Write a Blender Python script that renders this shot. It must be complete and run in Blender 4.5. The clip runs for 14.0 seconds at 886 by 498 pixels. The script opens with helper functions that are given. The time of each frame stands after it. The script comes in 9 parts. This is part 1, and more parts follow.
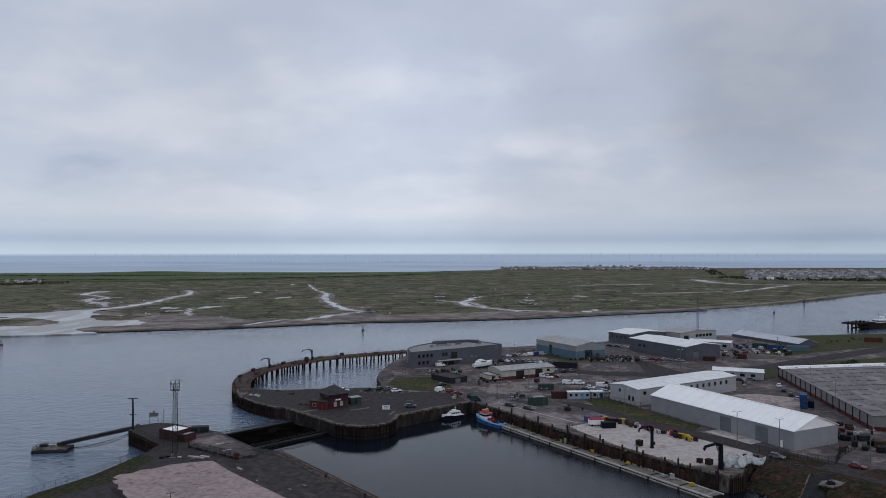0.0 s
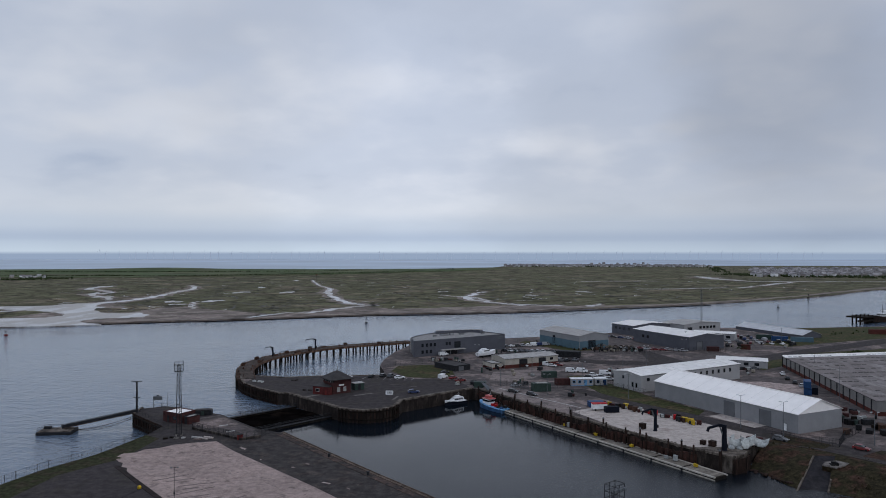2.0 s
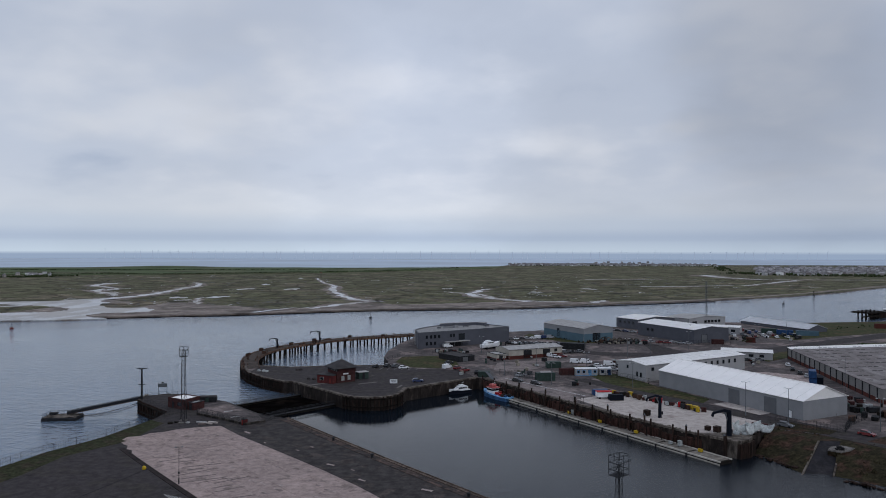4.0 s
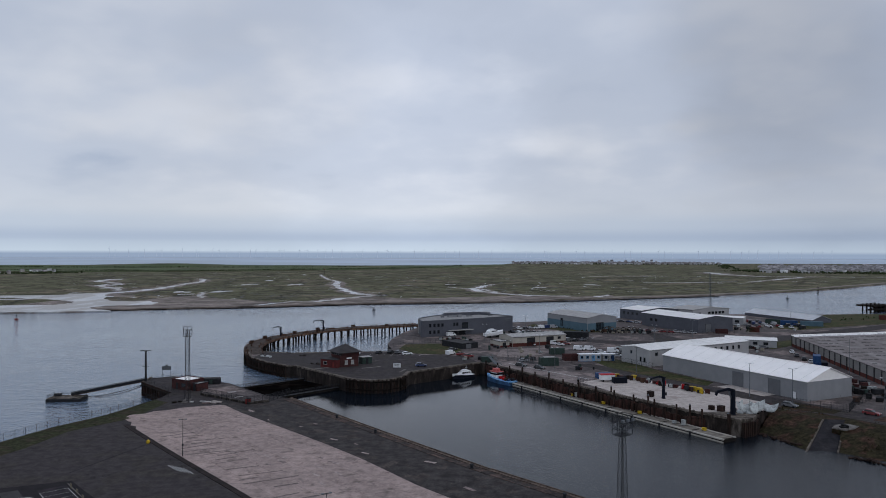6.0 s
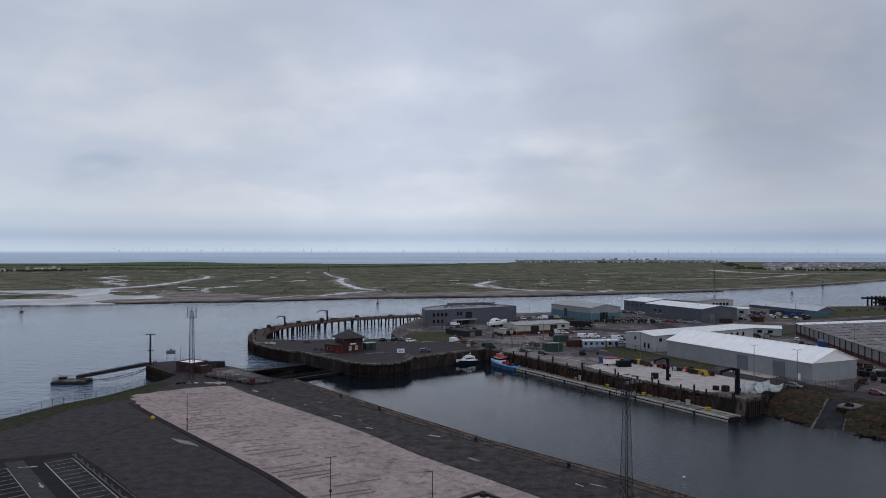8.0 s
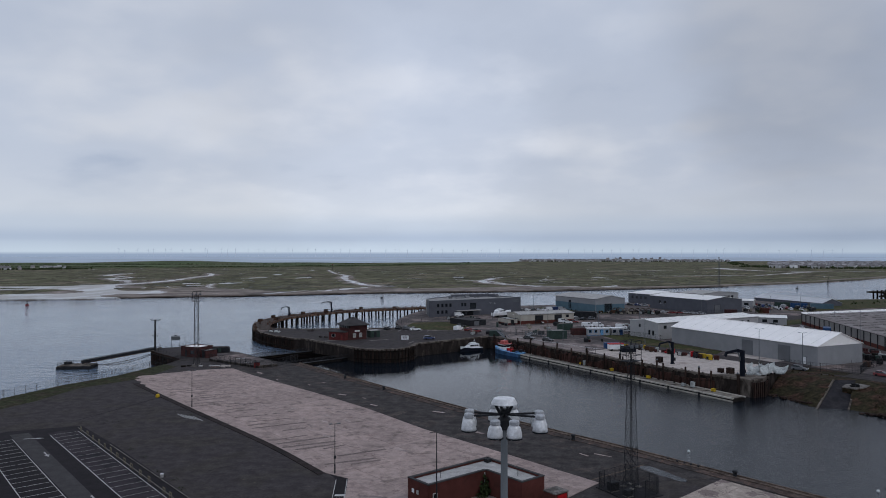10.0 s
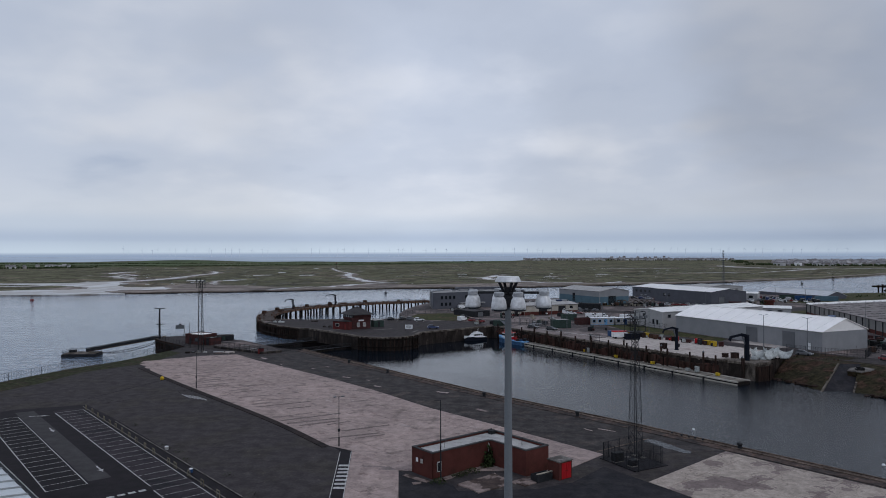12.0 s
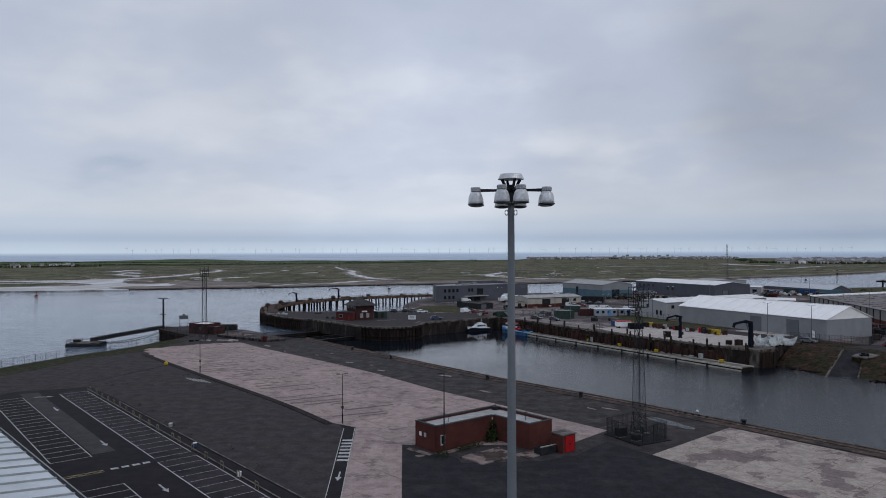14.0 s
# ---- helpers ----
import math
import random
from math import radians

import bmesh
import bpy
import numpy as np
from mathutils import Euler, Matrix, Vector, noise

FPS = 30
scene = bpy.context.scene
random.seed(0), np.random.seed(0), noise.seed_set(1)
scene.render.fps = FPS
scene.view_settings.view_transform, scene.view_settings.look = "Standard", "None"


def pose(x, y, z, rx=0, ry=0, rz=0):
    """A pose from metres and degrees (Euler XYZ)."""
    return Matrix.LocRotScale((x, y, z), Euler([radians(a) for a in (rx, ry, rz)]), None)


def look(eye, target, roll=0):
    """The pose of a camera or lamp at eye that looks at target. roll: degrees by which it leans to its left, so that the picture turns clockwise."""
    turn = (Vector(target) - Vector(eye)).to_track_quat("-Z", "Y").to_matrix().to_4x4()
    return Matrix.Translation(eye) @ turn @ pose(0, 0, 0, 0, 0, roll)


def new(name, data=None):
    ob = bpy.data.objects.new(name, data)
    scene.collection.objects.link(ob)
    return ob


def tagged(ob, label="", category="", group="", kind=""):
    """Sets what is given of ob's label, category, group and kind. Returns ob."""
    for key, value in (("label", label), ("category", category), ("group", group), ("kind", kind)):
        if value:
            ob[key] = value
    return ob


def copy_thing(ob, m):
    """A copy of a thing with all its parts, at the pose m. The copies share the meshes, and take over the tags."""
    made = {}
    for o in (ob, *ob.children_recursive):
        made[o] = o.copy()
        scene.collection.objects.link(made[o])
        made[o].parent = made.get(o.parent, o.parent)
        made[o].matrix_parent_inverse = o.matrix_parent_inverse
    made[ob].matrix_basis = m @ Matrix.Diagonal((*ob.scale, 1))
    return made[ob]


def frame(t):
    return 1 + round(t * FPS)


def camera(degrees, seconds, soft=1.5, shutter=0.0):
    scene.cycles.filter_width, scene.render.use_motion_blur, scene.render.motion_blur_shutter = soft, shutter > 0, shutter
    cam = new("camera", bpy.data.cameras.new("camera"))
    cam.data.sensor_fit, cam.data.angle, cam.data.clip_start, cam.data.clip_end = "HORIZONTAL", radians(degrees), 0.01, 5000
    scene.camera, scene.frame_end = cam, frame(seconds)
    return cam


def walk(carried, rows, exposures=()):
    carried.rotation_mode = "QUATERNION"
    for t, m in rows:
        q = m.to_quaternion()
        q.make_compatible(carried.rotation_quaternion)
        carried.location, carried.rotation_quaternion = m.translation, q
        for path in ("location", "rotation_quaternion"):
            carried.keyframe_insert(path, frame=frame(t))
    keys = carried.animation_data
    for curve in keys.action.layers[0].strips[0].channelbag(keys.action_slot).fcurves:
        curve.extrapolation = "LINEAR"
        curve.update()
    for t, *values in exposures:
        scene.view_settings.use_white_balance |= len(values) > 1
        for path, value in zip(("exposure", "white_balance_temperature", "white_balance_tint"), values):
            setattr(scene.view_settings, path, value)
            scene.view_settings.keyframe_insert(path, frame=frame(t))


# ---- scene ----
# ---------------------------------------------------------------- camera: a drone sinking straight down
cam = camera(64, 14.0, soft=0.95)
PATH = [
    (0, pose(0.15, 0.10, 58.77, 90.297, 0, 3.167) @ pose(0, 0, 0, 0, 0, -0.075)),
    (0.5, pose(0.15, 0.10, 57.49, 90.280, 0, 3.234) @ pose(0, 0, 0, 0, 0, -0.040)),
    (1, pose(0.15, 0.10, 56.22, 90.255, 0, 3.300) @ pose(0, 0, 0, 0, 0, -0.012)),
    (1.5, pose(0.15, 0.10, 54.97, 90.225, 0, 3.368) @ pose(0, 0, 0, 0, 0, 0.003)),
    (2, pose(0.15, 0.10, 53.92, 90.180, 0, 3.446) @ pose(0, 0, 0, 0, 0, 0.027)),
    (2.5, pose(0.15, 0.10, 53.32, 90.183, 0, 3.538) @ pose(0, 0, 0, 0, 0, 0.053)),
    (3, pose(0.15, 0.10, 52.31, 90.190, 0, 3.640) @ pose(0, 0, 0, 0, 0, 0.066)),
    (4.3, pose(0.15, 0.10, 48.90, 90.175, 0, 3.835) @ pose(0, 0, 0, 0, 0, 0.105)),
    (5.5, pose(0.15, 0.10, 45.42, 90.158, 0, 4.006) @ pose(0, 0, 0, 0, 0, 0.130)),
    (6, pose(0.15, 0.10, 43.99, 90.158, 0, 4.071) @ pose(0, 0, 0, 0, 0, 0.138)),
    (6.5, pose(0.15, 0.10, 42.58, 90.155, 0, 4.137) @ pose(0, 0, 0, 0, 0, 0.122)),
    (7, pose(0.15, 0.10, 41.25, 90.146, 0, 4.222) @ pose(0, 0, 0, 0, 0, 0.100)),
    (7.5, pose(0.15, 0.10, 39.92, 90.145, 0, 4.294) @ pose(0, 0, 0, 0, 0, 0.090)),
    (8, pose(0.15, 0.10, 38.55, 90.155, 0, 4.368) @ pose(0, 0, 0, 0, 0, 0.080)),
    (9.3, pose(0.15, 0.10, 35.22, 90.188, 0, 4.575) @ pose(0, 0, 0, 0, 0, 0.048)),
    (10.5, pose(0.15, 0.10, 32.30, 90.208, 0, 4.780) @ pose(0, 0, 0, 0, 0, 0.008)),
    (11, pose(0.15, 0.10, 31.31, 90.205, 0, 4.846) @ pose(0, 0, 0, 0, 0, -0.036)),
    (11.5, pose(0.15, 0.10, 30.31, 90.210, 0, 4.914) @ pose(0, 0, 0, 0, 0, -0.063)),
    (12, pose(0.15, 0.10, 29.34, 90.213, 0, 4.994) @ pose(0, 0, 0, 0, 0, -0.085)),
    (12.5, pose(0.15, 0.10, 28.41, 90.212, 0, 5.068) @ pose(0, 0, 0, 0, 0, -0.103)),
    (13, pose(0.15, 0.10, 27.56, 90.203, 0, 5.130) @ pose(0, 0, 0, 0, 0, -0.127)),
    (13.5, pose(0.15, 0.10, 26.72, 90.202, 0, 5.192) @ pose(0, 0, 0, 0, 0, -0.150)),
    (14, pose(0.15, 0.10, 25.90, 90.208, 0, 5.252) @ pose(0, 0, 0, 0, 0, -0.170)),
]
walk(cam, PATH)
scene.view_settings.exposure = 0.0


# ---------------------------------------------------------------- light: an overcast sky and a weak, wide sun
def srgb(r, g, b):
    return tuple((c / 255 / 12.92) if c <= 10 else ((c / 255 + 0.055) / 1.055) ** 2.4 for c in (r, g, b)) + (1,)


def node(tree, kind):
    return tree.nodes.new(kind)


def math_node(tree, op, a, b=None, clamp=False):
    n = node(tree, "ShaderNodeMath")
    n.operation, n.use_clamp = op, clamp
    for k, v in enumerate((a, b)):
        if v is None:
            continue
        if isinstance(v, (int, float)):
            n.inputs[k].default_value = v
        else:
            tree.links.new(v, n.inputs[k])
    return n.outputs[0]


def mix_colour(tree, fac, a, b, blend="MIX"):
    n = node(tree, "ShaderNodeMix")
    n.data_type, n.blend_type = "RGBA", blend
    for sock, v in ((n.inputs[0], fac), (n.inputs[6], a), (n.inputs[7], b)):
        if isinstance(v, (int, float, tuple)):
            sock.default_value = v
        else:
            tree.links.new(v, sock)
    return n.outputs[2]


def ramp(tree, fac, stops, interpolation="EASE"):
    n = node(tree, "ShaderNodeValToRGB")
    n.color_ramp.interpolation = interpolation
    el = n.color_ramp.elements
    while len(el) < len(stops):
        el.new(0.5)
    for e, (p, c) in zip(el, stops):
        e.position, e.color = p, c
    tree.links.new(fac, n.inputs[0])
    return n.outputs[0]


SUN_ELEVATION, SUN_ROTATION = radians(48), radians(115)
world = bpy.data.worlds.new("overcast_sky")
scene.world = world
world.use_nodes = True
wt = world.node_tree
wt.nodes.clear()
sky = node(wt, "ShaderNodeTexSky")
sky.sky_type, sky.sun_disc, sky.sun_elevation, sky.sun_rotation = "NISHITA", False, SUN_ELEVATION, SUN_ROTATION
coord = node(wt, "ShaderNodeTexCoord")
split = node(wt, "ShaderNodeSeparateXYZ")
wt.links.new(coord.outputs["Generated"], split.inputs[0])
up = split.outputs[2]
# cloud layer: the direction laid out on a flat sheet overhead
lift = math_node(wt, "ADD", math_node(wt, "MAXIMUM", up, 0.0), 0.30)
flat = node(wt, "ShaderNodeCombineXYZ")
wt.links.new(math_node(wt, "DIVIDE", split.outputs[0], lift), flat.inputs[0])
wt.links.new(math_node(wt, "DIVIDE", split.outputs[1], lift), flat.inputs[1])
clouds = []
for scale, detail, shift in ((1.1, 4.0, (3.1, 7.4, 0)), (3.4, 5.0, (9.0, 2.0, 4.0)), (0.45, 2.0, (5.5, 1.2, 2.0))):
    mp = node(wt, "ShaderNodeMapping")
    mp.inputs["Location"].default_value = shift
    wt.links.new(flat.outputs[0], mp.inputs[0])
    nz = node(wt, "ShaderNodeTexNoise")
    nz.inputs["Scale"].default_value, nz.inputs["Detail"].default_value, nz.inputs["Roughness"].default_value = scale, detail, 0.5
    wt.links.new(mp.outputs[0], nz.inputs[0])
    clouds.append(nz.outputs[0])
blend = math_node(wt, "ADD", math_node(wt, "MULTIPLY", clouds[0], 0.46), math_node(wt, "ADD", math_node(wt, "MULTIPLY", clouds[1], 0.20), math_node(wt, "MULTIPLY", clouds[2], 0.36)))
deck = ramp(wt, blend, [(0.37, srgb(156, 169, 192)), (0.46, srgb(183, 192, 209)), (0.57, srgb(206, 211, 222)), (0.68, srgb(226, 229, 235))])
low = ramp(wt, up, [(0.0, srgb(188, 203, 220)), (0.008, srgb(181, 196, 215)), (0.018, srgb(166, 181, 204)), (0.035, srgb(182, 194, 212)), (0.06, srgb(199, 206, 218)), (0.11, srgb(206, 211, 222)), (0.2, srgb(196, 203, 216))])
near_horizon = ramp(wt, up, [(0.02, (1, 1, 1, 1)), (0.12, (0.05, 0.05, 0.05, 1))])
cloud_colour = mix_colour(wt, near_horizon, deck, low)
whole = mix_colour(wt, 0.95, mix_colour(wt, 1.0, sky.outputs[0], (0.1, 0.1, 0.1, 1), "MULTIPLY"), cloud_colour)
# the cloud base overhead is thicker and bluer than towards the horizon
high = ramp(wt, up, [(0.12, (1, 1, 1, 1)), (0.30, (0.955, 0.965, 0.98, 1)), (0.75, (0.72, 0.78, 0.885, 1))])
whole = mix_colour(wt, 1.0, whole, high, "MULTIPLY")
# thicker cloud towards the right, thinner in the middle
side = ramp(wt, math_node(wt, "ADD", math_node(wt, "MULTIPLY", split.outputs[0], 0.5), 0.5), [(0.22, (1.09, 1.085, 1.075, 1)), (0.44, (1.09, 1.08, 1.07, 1)), (0.56, (1.02, 1.015, 1.01, 1)), (0.72, (0.93, 0.935, 0.95, 1))])
whole = mix_colour(wt, 1.0, whole, side, "MULTIPLY")
# broad thin and thick places in the cloud deck: azimuth and height in degrees, reach, gain
for az, el, reach, gain in ((-7.5, 8.0, 13, 1.10), (25.0, 10.0, 13, 0.90), (-17.0, 14.0, 8, 0.94), (6.0, 19.0, 8, 1.04), (22.0, 15.0, 11, 0.88), (-30.0, 18.0, 12, 0.95), (-26.0, 3.5, 9, 0.97)):
    aim = node(wt, "ShaderNodeVectorMath")
    aim.operation = "DOT_PRODUCT"
    wt.links.new(coord.outputs["Generated"], aim.inputs[0])
    aim.inputs[1].default_value = (math.sin(radians(az)) * math.cos(radians(el)), math.cos(radians(az)) * math.cos(radians(el)), math.sin(radians(el)))
    lobe = ramp(wt, math_node(wt, "ADD", aim.outputs["Value"], math_node(wt, "MULTIPLY", math_node(wt, "SUBTRACT", clouds[1], 0.5), 0.03)), [(math.cos(radians(reach)), (1, 1, 1, 1)), (1.0, (gain, gain, gain, 1))])
    whole = mix_colour(wt, 1.0, whole, lobe, "MULTIPLY")
# the open sea goes on below the horizon past the end of the water sheet
sea_far = ramp(wt, math_node(wt, "ADD", up, 0.5), [(0.4977, (0, 0, 0, 1)), (0.4983, (1, 1, 1, 1))], "LINEAR")
whole = mix_colour(wt, sea_far, srgb(147, 164, 189), whole)
background = node(wt, "ShaderNodeBackground")
background.inputs[1].default_value = 1.0
wt.links.new(whole, background.inputs[0])
wt.links.new(background.outputs[0], node(wt, "ShaderNodeOutputWorld").inputs[0])

sun = new("sun", bpy.data.lights.new("sun", "SUN"))
sun.data.energy, sun.data.angle, sun.data.color = 0.5, radians(25), (1.0, 0.98, 0.95)
sun.matrix_world = look((0, 0, 200), (200 * -math.sin(SUN_ROTATION) / math.tan(SUN_ELEVATION), 200 * -math.cos(SUN_ROTATION) / math.tan(SUN_ELEVATION), 0))


# ---------------------------------------------------------------- materials
def material(name, colour, rough=0.85, vary=0.25, scale=0.6, grain=14.0, other=None, patch=(0.5, 0.62), patch_scale=0.15, metal=0.0, bump=0.25, per_object=0.0, streak=None, specular=0.12):
    """Painted or mineral surface: base colour, slow stains, fine grain, optional second colour in patches, relief."""
    m = bpy.data.materials.new(name)
    m.use_nodes = True
    t = m.node_tree
    b = t.nodes["Principled BSDF"]
    b.inputs["Roughness"].default_value, b.inputs["Metallic"].default_value = rough, metal
    b.inputs["Specular IOR Level"].default_value = specular
    g = node(t, "ShaderNodeNewGeometry")
    where = g.outputs["Position"]
    if streak:
        mp = node(t, "ShaderNodeMapping")
        mp.inputs["Scale"].default_value = streak
        t.links.new(where, mp.inputs[0])
        where_s = mp.outputs[0]
    else:
        where_s = where

    def noise_at(s, d, src=where):
        n = node(t, "ShaderNodeTexNoise")
        n.inputs["Scale"].default_value, n.inputs["Detail"].default_value, n.inputs["Roughness"].default_value = s, d, 0.62
        t.links.new(src, n.inputs[0])
        return n.outputs[0]

    slow, fine = noise_at(scale, 10, where_s), noise_at(grain, 5)
    c = colour
    if other:
        c = mix_colour(t, ramp(t, noise_at(patch_scale, 11, where_s), [(patch[0], (0, 0, 0, 1)), (patch[1], (1, 1, 1, 1))]), colour, other)
    lo, hi = 1 - vary, 1 + vary
    c = mix_colour(t, 1.0, c, ramp(t, slow, [(0.3, (lo, lo, lo, 1)), (0.7, (hi, hi, hi, 1))]), "MULTIPLY")
    lo, hi = 1 - vary * 0.6, 1 + vary * 0.6
    c = mix_colour(t, 1.0, c, ramp(t, fine, [(0.3, (lo, lo, lo, 1)), (0.7, (hi, hi, hi, 1))]), "MULTIPLY")
    if per_object:
        info = node(t, "ShaderNodeObjectInfo")
        lo, hi = 1 - per_object, 1 + per_object
        c = mix_colour(t, 1.0, c, ramp(t, info.outputs["Random"], [(0, (lo, lo, lo, 1)), (1, (hi, hi, hi, 1))], "LINEAR"), "MULTIPLY")
    t.links.new(c, b.inputs["Base Color"])
    if bump:
        bp = node(t, "ShaderNodeBump")
        bp.inputs["Strength"].default_value, bp.inputs["Distance"].default_value = bump, 0.02
        t.links.new(fine, bp.inputs["Height"])
        t.links.new(bp.outputs[0], b.inputs["Normal"])
    return m


def ribbed(name, colour, rough=0.5, pitch=0.35, depth=0.03, vary=0.08, axis="Z", metal=0.0):
    """Profiled sheet: colour with stains and ribs across the object's own x axis (or another)."""
    m = material(name, colour, rough, vary, 0.25, 6.0, metal=metal, bump=0)
    t = m.node_tree
    tc = node(t, "ShaderNodeTexCoord")
    wave = node(t, "ShaderNodeTexWave")
    wave.bands_direction = axis
    wave.inputs["Scale"].default_value = 0.314 / pitch
    t.links.new(tc.outputs["Object"], wave.inputs[0])
    bp = node(t, "ShaderNodeBump")
    bp.inputs["Strength"].default_value, bp.inputs["Distance"].default_value = 0.6, depth
    t.links.new(wave.outputs["Fac"], bp.inputs["Height"])
    t.links.new(bp.outputs[0], t.nodes["Principled BSDF"].inputs["Normal"])
    return m


def water_material(name, colour, rough, ripple, distance, specular=0.5, swell=0.05, calm=0.6, broken=2.2, chop_gain=2.2, sheltered=None):
    m = bpy.data.materials.new(name)
    m.use_nodes = True
    t = m.node_tree
    b = t.nodes["Principled BSDF"]
    b.inputs["Roughness"].default_value, b.inputs["IOR"].default_value = rough, 1.33
    b.inputs["Specular IOR Level"].default_value = specular
    g = node(t, "ShaderNodeNewGeometry")
    hs = []
    for s, d in ((swell, 3), (ripple, 4)):
        n = node(t, "ShaderNodeTexNoise")
        n.inputs["Scale"].default_value, n.inputs["Detail"].default_value = s, d
        mp = node(t, "ShaderNodeMapping")
        mp.inputs["Scale"].default_value = (0.85, 1.15, 1)
        t.links.new(g.outputs["Position"], mp.inputs[0])
        t.links.new(mp.outputs[0], n.inputs[0])
        hs.append(n.outputs[0])
    chop = node(t, "ShaderNodeTexNoise")
    chop.inputs["Scale"].default_value, chop.inputs["Detail"].default_value = ripple * 0.3, 3
    t.links.new(mp.outputs[0], chop.inputs[0])
    hs[1] = math_node(t, "ADD", hs[1], math_node(t, "MULTIPLY", chop.outputs[0], chop_gain))
    c = mix_colour(t, ramp(t, hs[0], [(0.35, (0, 0, 0, 1)), (0.68, (1, 1, 1, 1))]), colour, tuple(v * 1.35 for v in colour[:3]) + (1,))
    t.links.new(c, b.inputs["Base Color"])
    lanes = ramp(t, hs[0], [(0.38, (rough * calm,) * 3 + (1,)), (0.66, (rough * broken,) * 3 + (1,))])
    t.links.new(lanes, b.inputs["Roughness"])
    bp = node(t, "ShaderNodeBump")
    bp.inputs["Strength"].default_value, bp.inputs["Distance"].default_value = 1.0, distance
    t.links.new(hs[1], bp.inputs["Height"])
    if sheltered:
        # calm under the lee wall, ruffled by the wind further out: limits along the line x - y, with ragged edges
        sp = node(t, "ShaderNodeSeparateXYZ")
        t.links.new(g.outputs["Position"], sp.inputs[0])
        along = math_node(t, "SUBTRACT", sp.outputs[0], sp.outputs[1])
        along = math_node(t, "ADD", along, math_node(t, "MULTIPLY", hs[0], 90.0))
        along = math_node(t, "DIVIDE", math_node(t, "SUBTRACT", along, sheltered[0] + 45), sheltered[1] - sheltered[0])
        t.links.new(ramp(t, along, [(0.0, (sheltered[2],) * 3 + (1,)), (1.0, (1, 1, 1, 1))], "LINEAR"), bp.inputs["Strength"])
    t.links.new(bp.outputs[0], b.inputs["Normal"])
    return m


def blotched(m, scale, lo, hi, tone, detail=8):
    """Ragged sharp-edged blotches laid over a material's base colour."""
    t = m.node_tree
    b = t.nodes["Principled BSDF"]
    was = b.inputs["Base Color"].links[0].from_socket
    g = node(t, "ShaderNodeNewGeometry")
    n = node(t, "ShaderNodeTexNoise")
    n.inputs["Scale"].default_value, n.inputs["Detail"].default_value, n.inputs["Roughness"].default_value = scale, detail, 0.7
    t.links.new(g.outputs["Position"], n.inputs[0])
    c = mix_colour(t, ramp(t, n.outputs[0], [(lo, (0, 0, 0, 1)), (hi, (1, 1, 1, 1))], "LINEAR"), was, mix_colour(t, 1.0, was, tone, "MULTIPLY"))
    t.links.new(c, b.inputs["Base Color"])
    return m


def cracked(m, scale, width, tone, wander=3.0):
    """A net of thin wandering cracks."""
    t = m.node_tree
    b = t.nodes["Principled BSDF"]
    was = b.inputs["Base Color"].links[0].from_socket
    g = node(t, "ShaderNodeNewGeometry")
    n = node(t, "ShaderNodeTexNoise")
    n.inputs["Scale"].default_value, n.inputs["Detail"].default_value = scale * 2.2, 5
    t.links.new(g.outputs["Position"], n.inputs[0])
    warp = node(t, "ShaderNodeVectorMath")
    warp.operation = "MULTIPLY_ADD"
    t.links.new(n.outputs["Color"], warp.inputs[0])
    warp.inputs[1].default_value = (wander, wander, 0)
    t.links.new(g.outputs["Position"], warp.inputs[2])
    v = node(t, "ShaderNodeTexVoronoi")
    v.feature = "DISTANCE_TO_EDGE"
    v.inputs["Scale"].default_value = scale
    t.links.new(warp.outputs[0], v.inputs[0])
    t.links.new(mix_colour(t, 1.0, was, ramp(t, v.outputs["Distance"], [(0.0, tone), (width, (1, 1, 1, 1))], "LINEAR"), "MULTIPLY"), b.inputs["Base Color"])
    return m


def marsh_material():
    """Grass flats cut by a fine net of dark runnels."""
    m = material("salt_marsh", (0.102, 0.099, 0.055, 1), 0.95, 0.45, 0.03, 0.25, (0.158, 0.132, 0.09, 1), (0.5, 0.62), 0.012, bump=0.0, specular=0.1)
    t = m.node_tree
    b = t.nodes["Principled BSDF"]
    was = b.inputs["Base Color"].links[0].from_socket
    g = node(t, "ShaderNodeNewGeometry")
    n = node(t, "ShaderNodeTexNoise")
    n.inputs["Scale"].default_value, n.inputs["Detail"].default_value = 0.02, 4
    t.links.new(g.outputs["Position"], n.inputs[0])
    warp = node(t, "ShaderNodeVectorMath")
    warp.operation = "MULTIPLY_ADD"
    t.links.new(n.outputs["Color"], warp.inputs[0])
    warp.inputs[1].default_value = (70, 70, 0)
    t.links.new(g.outputs["Position"], warp.inputs[2])
    c = was
    for s, w, tone in ((0.016, 0.05, (0.34, 0.32, 0.32, 1)), (0.034, 0.07, (0.5, 0.47, 0.45, 1))):
        v = node(t, "ShaderNodeTexVoronoi")
        v.feature = "DISTANCE_TO_EDGE"
        v.inputs["Scale"].default_value = s
        t.links.new(warp.outputs[0], v.inputs[0])
        c = mix_colour(t, 1.0, c, ramp(t, v.outputs["Distance"], [(0.0, tone), (w, (1, 1, 1, 1))]), "MULTIPLY")
    t.links.new(c, b.inputs["Base Color"])
    return m


